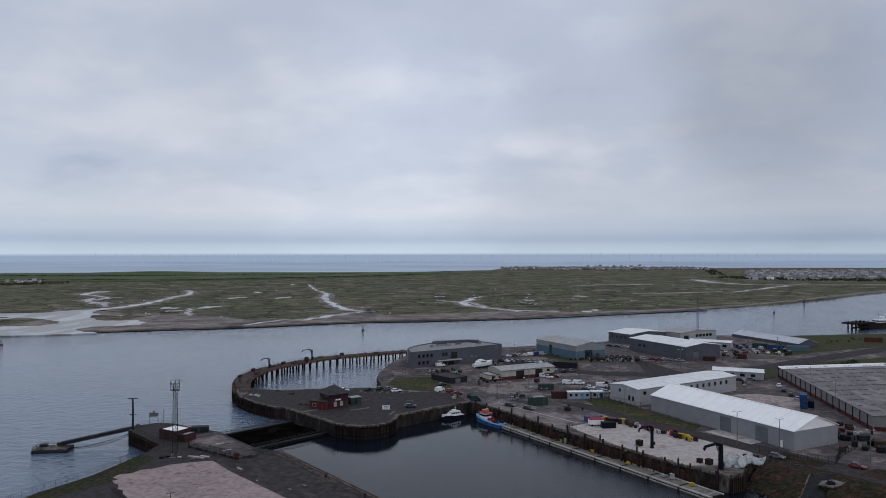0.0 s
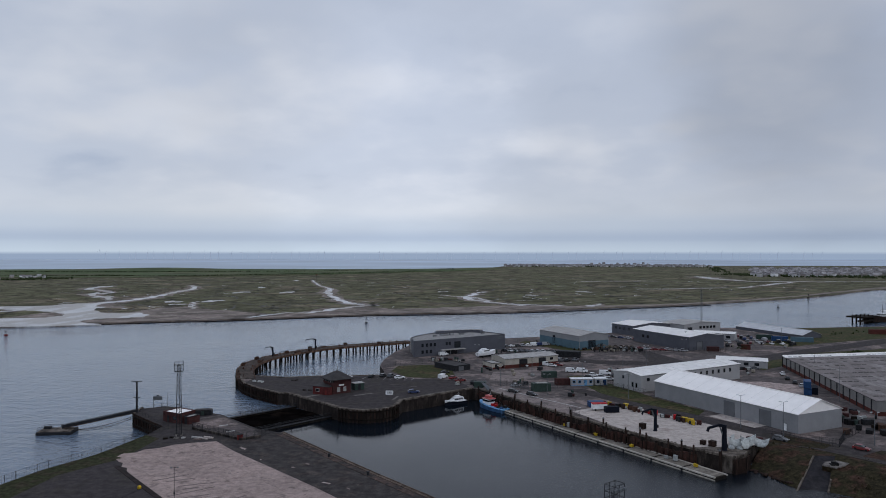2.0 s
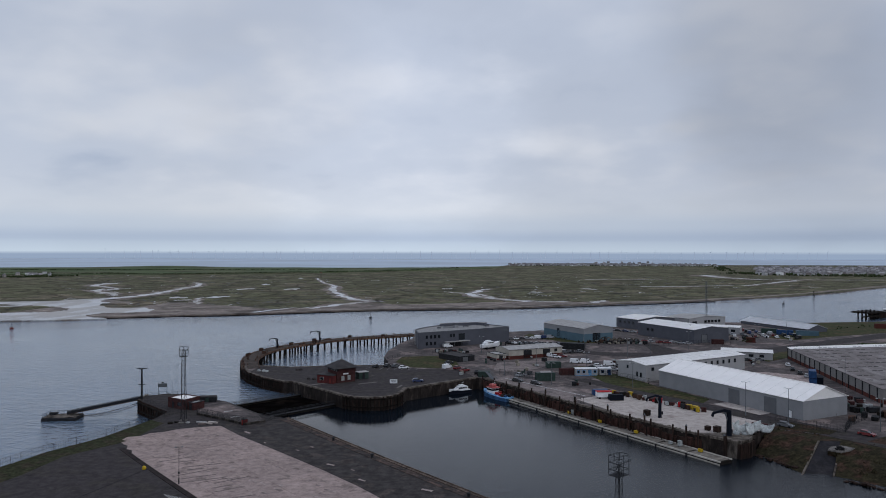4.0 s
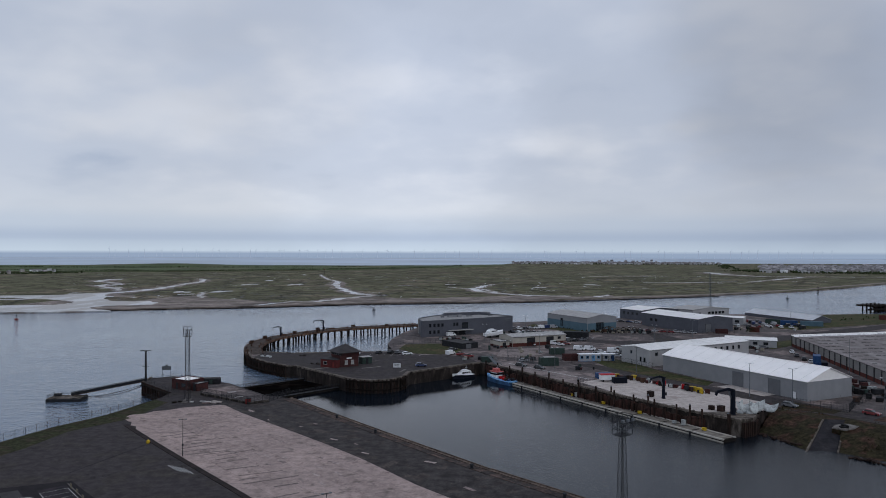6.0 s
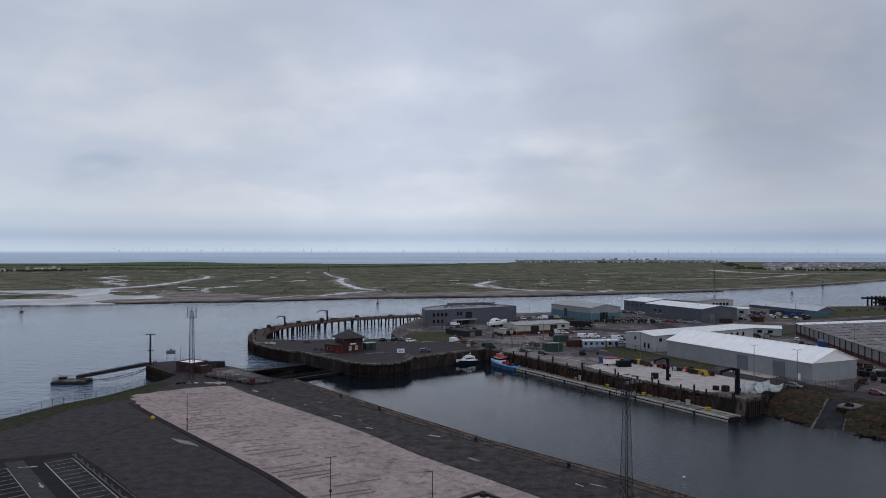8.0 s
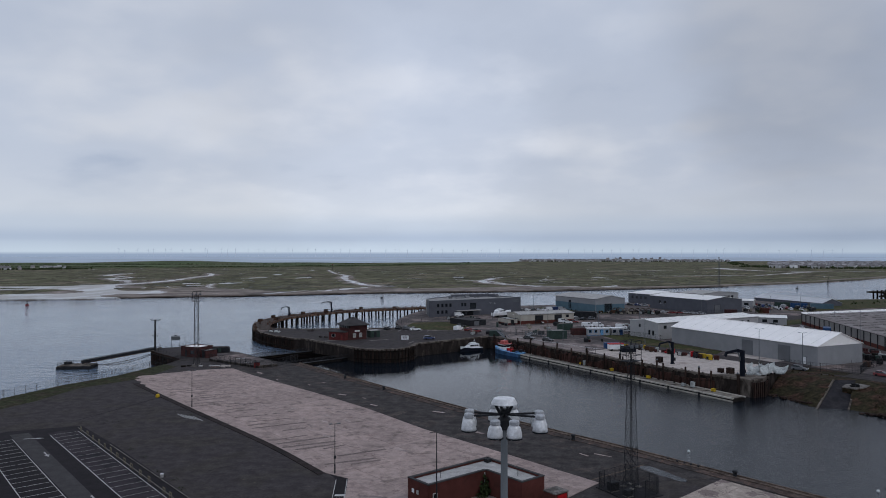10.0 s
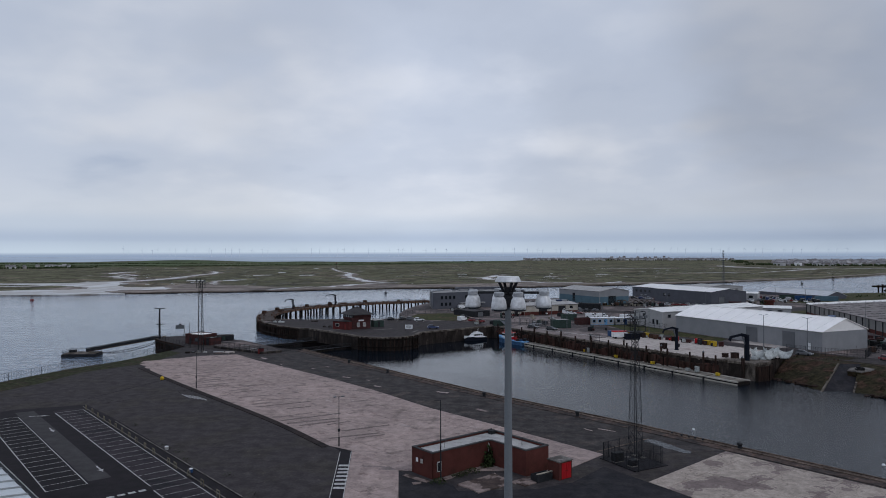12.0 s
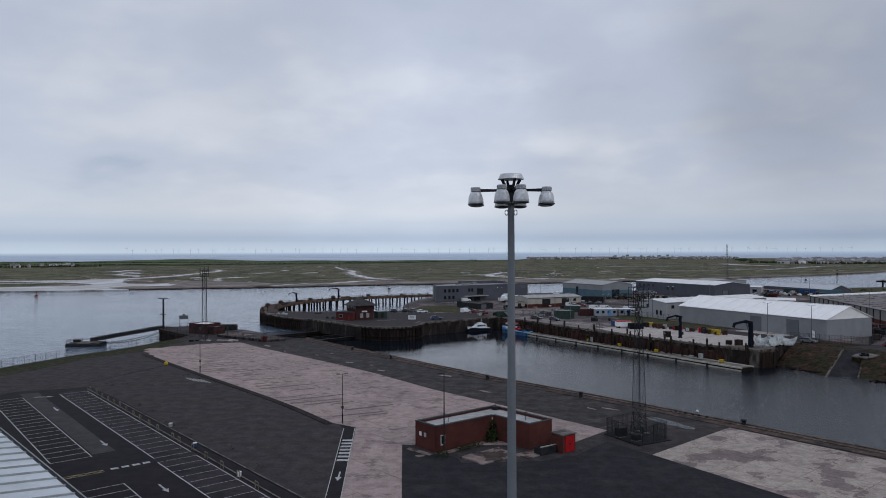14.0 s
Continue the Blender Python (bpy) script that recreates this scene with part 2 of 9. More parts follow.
M = {}
M["asphalt"] = material("worn_asphalt", (0.0445, 0.0385, 0.0395, 1), 0.92, 0.30, 0.5, 3.0, (0.045, 0.039, 0.036, 1), (0.48, 0.6), 0.12, bump=0.5)
blotched(M["asphalt"], 0.9, 0.60, 0.64, (1.45, 1.38, 1.3, 1))
blotched(M["asphalt"], 0.35, 0.60, 0.63, (0.72, 0.72, 0.74, 1))
M["asphalt_dark"] = material("dark_patched_asphalt", (0.0215, 0.0205, 0.0235, 1), 0.9, 0.3, 0.6, 3.0, (0.029, 0.027, 0.029, 1), (0.48, 0.62), 0.2, bump=0.5)
blotched(M["asphalt_dark"], 1.4, 0.62, 0.66, (1.5, 1.45, 1.4, 1))
M["asphalt_new"] = material("fresh_black_asphalt", (0.0152, 0.0125, 0.0145, 1), 0.85, 0.25, 0.5, 5)
M["asphalt_grey"] = material("grey_lane_surfacing", (0.050, 0.047, 0.048, 1), 0.9, 0.18, 0.5, 6)
M["quay_tar"] = material("patched_quay_tarmac", (0.043, 0.038, 0.037, 1), 0.88, 0.45, 0.4, 3.0, (0.060, 0.049, 0.045, 1), (0.53, 0.6), 0.25, bump=0.4)
blotched(M["quay_tar"], 0.5, 0.58, 0.6, (0.62, 0.62, 0.64, 1))
blotched(M["quay_tar"], 1.1, 0.62, 0.65, (1.6, 1.5, 1.4, 1))
M["yard"] = material("stained_yard_surface", (0.090, 0.077, 0.075, 1), 0.95, 0.4, 0.3, 2.0, (0.185, 0.148, 0.138, 1), (0.5, 0.6), 0.08)
M["concrete_pink"] = material("pinkish_weathered_concrete", (0.300, 0.230, 0.212, 1), 0.9, 0.25, 0.7, 4, (0.185, 0.15, 0.143, 1), (0.52, 0.55), 0.16, bump=0.3)
M["concrete_pale"] = material("pale_dusty_concrete", (0.410, 0.362, 0.332, 1), 0.9, 0.2, 0.5, 4, (0.30, 0.25, 0.228, 1), (0.56, 0.66), 0.12)
M["concrete"] = material("grey_concrete", (0.150, 0.138, 0.128, 1), 0.9, 0.35, 0.8, 5, (0.08, 0.072, 0.066, 1), (0.5, 0.62), 0.5)
M["kerb"] = material("quay_coping_stone", (0.098, 0.074, 0.061, 1), 0.9, 0.4, 1.2, 6, per_object=0.3)
M["quay_wall"] = material("tide_stained_wall", (0.024, 0.019, 0.017, 1), 0.85, 0.5, 0.7, 4, (0.055, 0.044, 0.038, 1), (0.5, 0.64), 0.4, streak=(1, 1, 0.3))
M["pile_rust"] = material("rusty_sheet_pile", (0.060, 0.030, 0.025, 1), 0.88, 0.4, 0.9, 4, (0.042, 0.024, 0.019, 1), (0.48, 0.6), 0.6, streak=(1, 1, 0.3))
M["timber_dark"] = material("tarred_timber", (0.014, 0.011, 0.009, 1), 0.9, 0.4, 1.0, 8, per_object=0.35)
M["timber_deck"] = material("rusty_brown_deck", (0.115, 0.074, 0.044, 1), 0.9, 0.4, 0.7, 5, (0.035, 0.027, 0.022, 1), (0.5, 0.6), 0.4, per_object=0.25)
M["timber_pale"] = material("weathered_pale_planks", (0.26, 0.235, 0.195, 1), 0.9, 0.25, 0.6, 8, per_object=0.2)
M["brick"] = material("dark_red_brick", (0.088, 0.029, 0.024, 1), 0.9, 0.16, 0.5, 9, (0.066, 0.026, 0.021, 1), (0.5, 0.7), 0.4, per_object=0.12)
M["brick_old"] = material("sooty_red_brick", (0.058, 0.025, 0.024, 1), 0.9, 0.3, 0.8, 8)
M["stain"] = material("tyre_stained_concrete", (0.150, 0.120, 0.113, 1), 0.9, 0.3, 1.5, 6)
M["brick_bright"] = material("faded_red_brick", (0.105, 0.027, 0.026, 1), 0.9, 0.25, 0.6, 8)
M["slab_wet"] = material("wet_stained_slab", (0.20, 0.155, 0.14, 1), 0.8, 0.3, 0.9, 5, (0.060, 0.043, 0.038, 1), (0.49, 0.55), 0.35, bump=0.4)
M["felt"] = material("pale_grey_roofing", (0.36, 0.35, 0.34, 1), 0.9, 0.2, 0.6, 5)
M["slate"] = material("dark_slate", (0.050, 0.047, 0.048, 1), 0.8, 0.25, 0.5, 5)
M["grass"] = material("rough_grass", (0.043, 0.047, 0.019, 1), 0.95, 0.5, 0.6, 2.5, (0.068, 0.054, 0.029, 1), (0.48, 0.6), 0.12, bump=0.8, specular=0.1)
M["grass_dark"] = material("tussock_bank", (0.027, 0.023, 0.012, 1), 0.95, 0.55, 0.9, 2.5, (0.046, 0.026, 0.018, 1), (0.46, 0.58), 0.2, bump=0.9, specular=0.1)
# pasture green with distance haze mixed in as lower saturation
M["field"] = material("hazed_green_pasture", (0.066, 0.090, 0.040, 1), 0.95, 0.3, 0.01, 0.3, (0.092, 0.096, 0.052, 1), (0.45, 0.6), 0.004, bump=0, specular=0.1)
M["marsh"] = marsh_material()
M["mud"] = material("wet_mud_flat", (0.195, 0.158, 0.135, 1), 0.8, 0.35, 0.06, 0.6, (0.10, 0.08, 0.064, 1), (0.48, 0.6), 0.04, bump=0, specular=0.25)
blotched(M["mud"], 0.05, 0.55, 0.6, (0.62, 0.60, 0.58, 1))
blotched(M["mud"], 0.12, 0.6, 0.64, (1.5, 1.55, 1.6, 1))
# sky shine on shallow water put into the pale base colour; brown patches are mud
M["wet"] = material("sky_shine_film_and_mud", (0.42, 0.42, 0.43, 1), 0.3, 0.3, 0.06, 0.6, (0.16, 0.135, 0.115, 1), (0.46, 0.53), 0.03, bump=0, specular=0.6, streak=(1.0, 0.3, 1))
M["white_roof"] = ribbed("white_sheet_roof", (0.76, 0.745, 0.725, 1), 0.5, 0.6, 0.03, 0.08, "X")
M["white_membrane"] = material("white_membrane", (0.91, 0.88, 0.85, 1), 0.5, 0.04, 0.4, 3, bump=0.05, specular=0.4)
M["grey_wall"] = ribbed("light_grey_cladding", (0.245, 0.25, 0.262, 1), 0.5, 0.5, 0.03, 0.08, "X")
M["pale_wall"] = ribbed("off_white_cladding", (0.34, 0.34, 0.345, 1), 0.55, 0.5, 0.02, 0.08, "X")
M["slate_blue_wall"] = ribbed("dark_blue_grey_cladding", (0.088, 0.092, 0.110, 1), 0.5, 0.5, 0.02, 0.1, "X")
M["teal_wall"] = ribbed("teal_cladding", (0.085, 0.145, 0.185, 1), 0.5, 0.5, 0.02, 0.1, "X")
M["cream_wall"] = ribbed("cream_cladding", (0.38, 0.355, 0.31, 1), 0.6, 0.5, 0.02, 0.12, "X")
M["panel_wall"] = ribbed("dull_panel_wall", (0.20, 0.195, 0.19, 1), 0.6, 0.5, 0.02, 0.12, "X")
M["seam"] = material("grey_roof_seam", (0.74, 0.725, 0.71, 1), 0.6, 0.1, 0.5, 4, bump=0)
M["tile_roof"] = material("fibre_cement_roof", (0.175, 0.155, 0.150, 1), 0.9, 0.22, 0.5, 3, (0.225, 0.205, 0.2, 1), (0.5, 0.6), 0.2, streak=(1, 0.25, 1))
M["grey_roof"] = ribbed("grey_sheet_roof", (0.50, 0.51, 0.53, 1), 0.5, 0.6, 0.03, 0.1, "X")
M["dark_roof"] = material("grey_flat_roof", (0.25, 0.245, 0.24, 1), 0.85, 0.25, 0.5, 5)
M["steel"] = material("galvanised_steel", (0.115, 0.125, 0.135, 1), 0.6, 0.12, 0.8, 20, metal=0.0, bump=0.05)
M["steel_dark"] = material("dark_weathered_steel", (0.022, 0.023, 0.026, 1), 0.65, 0.3, 1.0, 12, bump=0.05)
M["rust"] = material("rusted_iron", (0.066, 0.037, 0.026, 1), 0.85, 0.4, 1.0, 10, per_object=0.3)
M["lamp_white"] = material("lamp_housing", (0.60, 0.605, 0.615, 1), 0.35, 0.22, 2.5, 12, metal=0.1, bump=0, specular=0.5)
M["line_white"] = material("white_road_paint", (0.40, 0.395, 0.39, 1), 0.85, 0.3, 2.0, 9)
M["line_yellow"] = material("faded_yellow_paint", (0.27, 0.22, 0.12, 1), 0.85, 0.25, 1.0, 14)
M["yellow"] = material("yellow_paint", (0.46, 0.31, 0.025, 1), 0.55, 0.2, 1.0, 10)
M["red"] = material("bright_red_paint", (0.36, 0.012, 0.016, 1), 0.5, 0.12, 1.0, 10)
M["red_dull"] = material("dull_red_paint", (0.15, 0.028, 0.026, 1), 0.6, 0.2, 1.0, 10)
M["blue"] = material("blue_paint", (0.022, 0.060, 0.150, 1), 0.5, 0.2, 1.0, 10)
M["green_dark"] = material("dark_green_paint", (0.035, 0.055, 0.048, 1), 0.6, 0.2, 1.0, 10)
M["white"] = material("white_paint", (0.74, 0.75, 0.76, 1), 0.4, 0.07, 1.0, 10, bump=0.05)
M["black"] = material("black_rubber", (0.014, 0.014, 0.015, 1), 0.7, 0.2, 2.0, 14, bump=0.05)
M["navy"] = material("navy_paint", (0.006, 0.008, 0.015, 1), 0.7, 0.15, 1.0, 12, bump=0.05)
M["bag"] = material("pale_nylon_bag", (0.33, 0.345, 0.34, 1), 0.85, 0.25, 1.2, 6)
M["sky_blue"] = material("light_blue_paint", (0.14, 0.32, 0.55, 1), 0.5, 0.1, 1.0, 10)
M["timber_grey"] = material("grey_wet_planks", (0.185, 0.165, 0.142, 1), 0.85, 0.3, 0.8, 8, per_object=0.25)
M["pale_edge"] = material("pale_pontoon_rim", (0.42, 0.39, 0.345, 1), 0.8, 0.25, 1.0, 8)
M["timber_brown"] = material("wet_brown_timber", (0.034, 0.021, 0.017, 1), 0.88, 0.45, 1.0, 6, (0.018, 0.013, 0.011, 1), (0.48, 0.6), 0.7, per_object=0.3, streak=(1, 1, 0.3))
M["old_white_roof"] = ribbed("dulled_white_sheet_roof", (0.54, 0.57, 0.585, 1), 0.5, 0.9, 0.004, 0.1, "X")
M["leaf"] = material("hedge_leaf", (0.030, 0.042, 0.016, 1), 0.9, 0.5, 1.2, 6, bump=0.8, specular=0.1)
M["turbine"] = material("pale_turbine_paint", (0.60, 0.65, 0.72, 1), 0.6, 0.05, 0.1, 1, bump=0)
M["house_wall"] = material("rendered_house_wall", (0.62, 0.62, 0.63, 1), 0.9, 0.15, 0.1, 1, bump=0, per_object=0.45)
M["house_brick"] = material("house_brickwork", (0.30, 0.275, 0.265, 1), 0.9, 0.2, 0.1, 1, bump=0, per_object=0.35)
M["house_roof"] = material("house_roof_tile", (0.25, 0.24, 0.245, 1), 0.9, 0.2, 0.1, 1, bump=0, per_object=0.4)
M["river"] = water_material("river_water", (0.073, 0.103, 0.146, 1), 0.08, 0.75, 0.30, 0.5, 0.012, 0.8, 1.4, 1.6)
M["dock_water"] = water_material("dock_water", (0.0045, 0.0072, 0.0110, 1), 0.03, 2.3, 0.100, 0.37, 0.05, 0.8, 1.6, 0.45, (-260, -110, 0.10))
M["dock_water"].node_tree.nodes["Principled BSDF"].inputs["Specular Tint"].default_value = (0.90, 0.97, 1.0, 1)
# pale rough base colour stands in for the sky mirrored by distant waves
M["sea"] = water_material("sky_toned_sea", (0.335, 0.40, 0.475, 1), 0.5, 0.05, 0.002, 0.3, 0.0015, 0.95, 1.05)
M["concrete_wet"] = material("stained_quay_concrete", (0.135, 0.115, 0.098, 1), 0.9, 0.4, 0.8, 4, (0.045, 0.036, 0.03, 1), (0.46, 0.6), 0.35, streak=(1, 1, 0.4))
M["brown_strip"] = material("broken_brown_tarmac", (0.030, 0.022, 0.021, 1), 0.92, 0.45, 0.8, 5, (0.016, 0.013, 0.013, 1), (0.48, 0.6), 0.4, bump=0.5)
M["jetty_deck"] = material("worn_jetty_planking", (0.072, 0.056, 0.048, 1), 0.9, 0.4, 0.8, 5, (0.04, 0.031, 0.027, 1), (0.48, 0.6), 0.5, per_object=0.2)
M["jetty_rim"] = material("rusty_jetty_rim", (0.118, 0.070, 0.048, 1), 0.9, 0.4, 0.9, 6, (0.06, 0.038, 0.03, 1), (0.46, 0.6), 0.5, per_object=0.25)
M["runnel"] = material("dark_runnel_mud", (0.040, 0.037, 0.030, 1), 0.7, 0.3, 0.2, 1.0, bump=0, specular=0.3)
M["hull_blue"] = material("faded_blue_hull", (0.050, 0.118, 0.240, 1), 0.55, 0.25, 0.8, 6, (0.03, 0.06, 0.11, 1), (0.5, 0.62), 0.5)
M["pink_red"] = material("sun_faded_red_paint", (0.42, 0.110, 0.105, 1), 0.6, 0.2, 0.8, 5)
M["cover_white"] = material("chalky_white_moulding", (0.47, 0.49, 0.48, 1), 0.6, 0.25, 0.7, 4, (0.30, 0.31, 0.30, 1), (0.52, 0.62), 0.4)
M["lamp_grey"] = material("weathered_lamp_collar", (0.36, 0.37, 0.385, 1), 0.5, 0.2, 3.0, 12, bump=0)
M["quay_margin"] = material("rusty_broken_tarmac", (0.074, 0.053, 0.046, 1), 0.92, 0.4, 0.7, 5, (0.043, 0.036, 0.034, 1), (0.46, 0.54), 0.3, bump=0.5)
blotched(M["quay_margin"], 0.8, 0.58, 0.61, (1.8, 1.65, 1.5, 1))
M["apron_grey"] = material("worn_brown_grey_apron", (0.205, 0.170, 0.160, 1), 0.9, 0.3, 0.5, 4, (0.115, 0.098, 0.095, 1), (0.47, 0.58), 0.10, bump=0.3)
M["apron_pink"] = material("worn_pink_apron", (0.330, 0.268, 0.248, 1), 0.9, 0.3, 0.5, 4, (0.20, 0.16, 0.15, 1), (0.5, 0.58), 0.12, bump=0.3)
blotched(M["apron_pink"], 0.6, 0.6, 0.63, (0.68, 0.66, 0.66, 1))
M["hoop"] = material("dull_beige_steel", (0.155, 0.135, 0.095, 1), 0.7, 0.25, 1.0, 14)
# seam shadows of the store roof put into a darker grey; the gutter rim shares it
M["seam_dark"] = material("grey_rim_and_seam_shade", (0.30, 0.315, 0.32, 1), 0.6, 0.15, 0.8, 6)
M["bay_tar"] = material("grey_bay_asphalt", (0.034, 0.028, 0.032, 1), 0.9, 0.3, 0.6, 5, (0.020, 0.018, 0.021, 1), (0.5, 0.62), 0.2, bump=0.3)
M["bank_grass"] = material("dark_bank_grass", (0.030, 0.033, 0.015, 1), 0.95, 0.5, 0.8, 3, (0.042, 0.034, 0.021, 1), (0.48, 0.62), 0.25, bump=0.9, specular=0.1)
# near-black without gloss: the lock chamber's shade put into a colour
M["chamber_shade"] = material("black_chamber_shade", (0.004, 0.0035, 0.0035, 1), 0.9, 0.5, 0.3, 3, (0.008, 0.006, 0.005, 1), (0.5, 0.65), 0.15, specular=0.0)
g = bpy.data.materials.new("dark_glass")
g.use_nodes = True
b = g.node_tree.nodes["Principled BSDF"]
b.inputs["Base Color"].default_value, b.inputs["Roughness"].default_value = (0.012, 0.015, 0.018, 1), 0.08
M["glass"] = g
PAINTS = {}
for tone, rgb in (("silver", (0.34, 0.35, 0.37)), ("white", (0.72, 0.73, 0.74)), ("black", (0.013, 0.014, 0.016)), ("grey", (0.11, 0.115, 0.125)), ("blue", (0.014, 0.03, 0.10)), ("red", (0.16, 0.012, 0.014))):
    PAINTS[tone] = material(tone + "_car_paint", rgb + (1,), 0.3, 0.04, 1.0, 20, bump=0, specular=0.6)


# ---------------------------------------------------------------- building tools
from mathutils.geometry import tessellate_polygon

def part(name, bm, mat, parent=None, label="", smooth=False):
    """Links a bmesh as ONE mesh object under a thing or a part."""
    me = bpy.data.meshes.new(name)
    bmesh.ops.recalc_face_normals(bm, faces=bm.faces)
    bm.to_mesh(me)
    bm.free()
    for m in mat if isinstance(mat, (list, tuple)) else [mat]:
        me.materials.append(m)
    if smooth:
        for p in me.polygons:
            p.use_smooth = True
    ob = new(name, me)
    if parent:
        ob.parent = parent
    if label:
        tagged(ob, label)
    return ob


def again(name, me, parent, m, label=""):
    """Another object on an existing mesh."""
    ob = new(name, me)
    ob.parent = parent
    ob.matrix_basis = m
    if label:
        tagged(ob, label)
    return ob


def thing(name, m, label, category, group="", kind=""):
    ob = new(name)
    ob.empty_display_size = 0.3
    ob.matrix_basis = m
    return tagged(ob, label, category, group, kind)


def at(x, y, z=0.0, turn=0.0):
    return pose(x, y, z, 0, 0, turn)


def box(bm, x0, x1, y0, y1, z0, z1, bevel=0.0, mat=0):
    vs = [bm.verts.new((x, y, z)) for z in (z0, z1) for x, y in ((x0, y0), (x1, y0), (x1, y1), (x0, y1))]
    fs = [bm.faces.new([vs[i] for i in f]) for f in ((3, 2, 1, 0), (4, 5, 6, 7), (0, 1, 5, 4), (1, 2, 6, 5), (2, 3, 7, 6), (3, 0, 4, 7))]
    for f in fs:
        f.material_index = mat
    if bevel:
        bmesh.ops.bevel(bm, geom=list({e for f in fs for e in f.edges}), offset=bevel, segments=1, affect="EDGES")
    return bm


def boxes(*rows, bevel=0.0):
    bm = bmesh.new()
    for r in rows:
        box(bm, *r, bevel=bevel)
    return bm


def beam(bm, a, b, w, h=None, mat=0):
    """A square bar from a to b."""
    h = h or w
    a, b = Vector(a), Vector(b)
    d = (b - a).normalized()
    side = d.cross(Vector((0, 0, 1)))
    side = side.normalized() if side.length > 1e-4 else Vector((1, 0, 0))
    upw = side.cross(d).normalized()
    vs = [bm.verts.new(p + side * s * w / 2 + upw * u * h / 2) for p in (a, b) for s, u in ((-1, -1), (1, -1), (1, 1), (-1, 1))]
    for f in ((3, 2, 1, 0), (4, 5, 6, 7), (0, 1, 5, 4), (1, 2, 6, 5), (2, 3, 7, 6), (3, 0, 4, 7)):
        bm.faces.new([vs[i] for i in f]).material_index = mat
    return bm


def tube(bm, a, b, r0, r1=None, n=8, mat=0):
    r1 = r0 if r1 is None else r1
    a, b = Vector(a), Vector(b)
    d = (b - a).normalized()
    side = d.cross(Vector((0, 0, 1)))
    side = side.normalized() if side.length > 1e-4 else Vector((1, 0, 0))
    upw = side.cross(d)
    rings = []
    for p, r in ((a, r0), (b, r1)):
        rings.append([bm.verts.new(p + side * math.cos(k * 2 * math.pi / n) * r + upw * math.sin(k * 2 * math.pi / n) * r) for k in range(n)])
    for k in range(n):
        bm.faces.new((rings[0][k], rings[0][(k + 1) % n], rings[1][(k + 1) % n], rings[1][k])).material_index = mat
    bm.faces.new(rings[0][::-1]).material_index = mat
    bm.faces.new(rings[1]).material_index = mat
    return bm


def cord(bm, pts, r, n=6):
    """One joined round line through pts."""
    rings = []
    for k, q in enumerate(pts):
        d = (Vector(pts[min(k + 1, len(pts) - 1)]) - Vector(pts[max(k - 1, 0)])).normalized()
        s = d.cross(Vector((0, 0, 1)))
        s = s.normalized() if s.length > 1e-4 else Vector((1, 0, 0))
        u = s.cross(d)
        rings.append([bm.verts.new(Vector(q) + s * math.cos(j * 2 * math.pi / n) * r + u * math.sin(j * 2 * math.pi / n) * r) for j in range(n)])
    for a, b in zip(rings, rings[1:]):
        for j in range(n):
            bm.faces.new((a[j], a[(j + 1) % n], b[(j + 1) % n], b[j]))
    return bm


def lathe(bm, profile, n=14, origin=(0, 0, 0), mat=0):
    """A turned shape about the z axis from (radius, height) pairs."""
    o = Vector(origin)
    rings = [[bm.verts.new(o + Vector((r * math.cos(k * 2 * math.pi / n), r * math.sin(k * 2 * math.pi / n), z))) for k in range(n)] for r, z in profile]
    for lo, hi in zip(rings, rings[1:]):
        for k in range(n):
            bm.faces.new((lo[k], lo[(k + 1) % n], hi[(k + 1) % n], hi[k])).material_index = mat
    bm.faces.new(rings[0][::-1]).material_index = mat
    bm.faces.new(rings[-1]).material_index = mat
    return bm


def prism(bm, poly, z0, z1, mat=0, side_mat=None):
    """A polygon with upright sides; the top is cut into triangles so that any outline works."""
    top = [bm.verts.new((x, y, z1)) for x, y in poly]
    bot = [bm.verts.new((x, y, z0)) for x, y in poly]
    for tri in tessellate_polygon([[Vector((x, y, 0)) for x, y in poly]]):
        bm.faces.new([top[i] for i in tri]).material_index = mat
    n = len(poly)
    for k in range(n):
        s = bm.faces.new((bot[k], bot[(k + 1) % n], top[(k + 1) % n], top[k]))
        s.material_index = mat if side_mat is None else side_mat
    return bm


def slab(bm, pts, z0, z1):
    return prism(bm, pts, z0, z1)


def ribbon(bm, pts, w0, w1, z, thick=0.02):
    """A winding strip along pts whose width runs from w0 to w1 (or follows a list)."""
    n = len(pts)
    ws = w0 if isinstance(w0, (list, tuple)) else [w0 + (w1 - w0) * k / (n - 1) for k in range(n)]
    left, right = [], []
    for k, p in enumerate(pts):
        a, b = Vector(pts[max(k - 1, 0)]), Vector(pts[min(k + 1, n - 1)])
        d = (b - a).normalized()
        s = Vector((-d.y, d.x)) * ws[k] / 2
        left.append(Vector(p) + s)
        right.append(Vector(p) - s)
    vt = [[bm.verts.new((q.x, q.y, z)) for q in side] for side in (left, right)]
    vb = [[bm.verts.new((q.x, q.y, z - thick)) for q in side] for side in (left, right)]
    for k in range(n - 1):
        bm.faces.new((vt[0][k], vt[1][k], vt[1][k + 1], vt[0][k + 1]))
        bm.faces.new((vb[0][k], vt[0][k], vt[0][k + 1], vb[0][k + 1]))
        bm.faces.new((vt[1][k], vb[1][k], vb[1][k + 1], vt[1][k + 1]))
    return bm


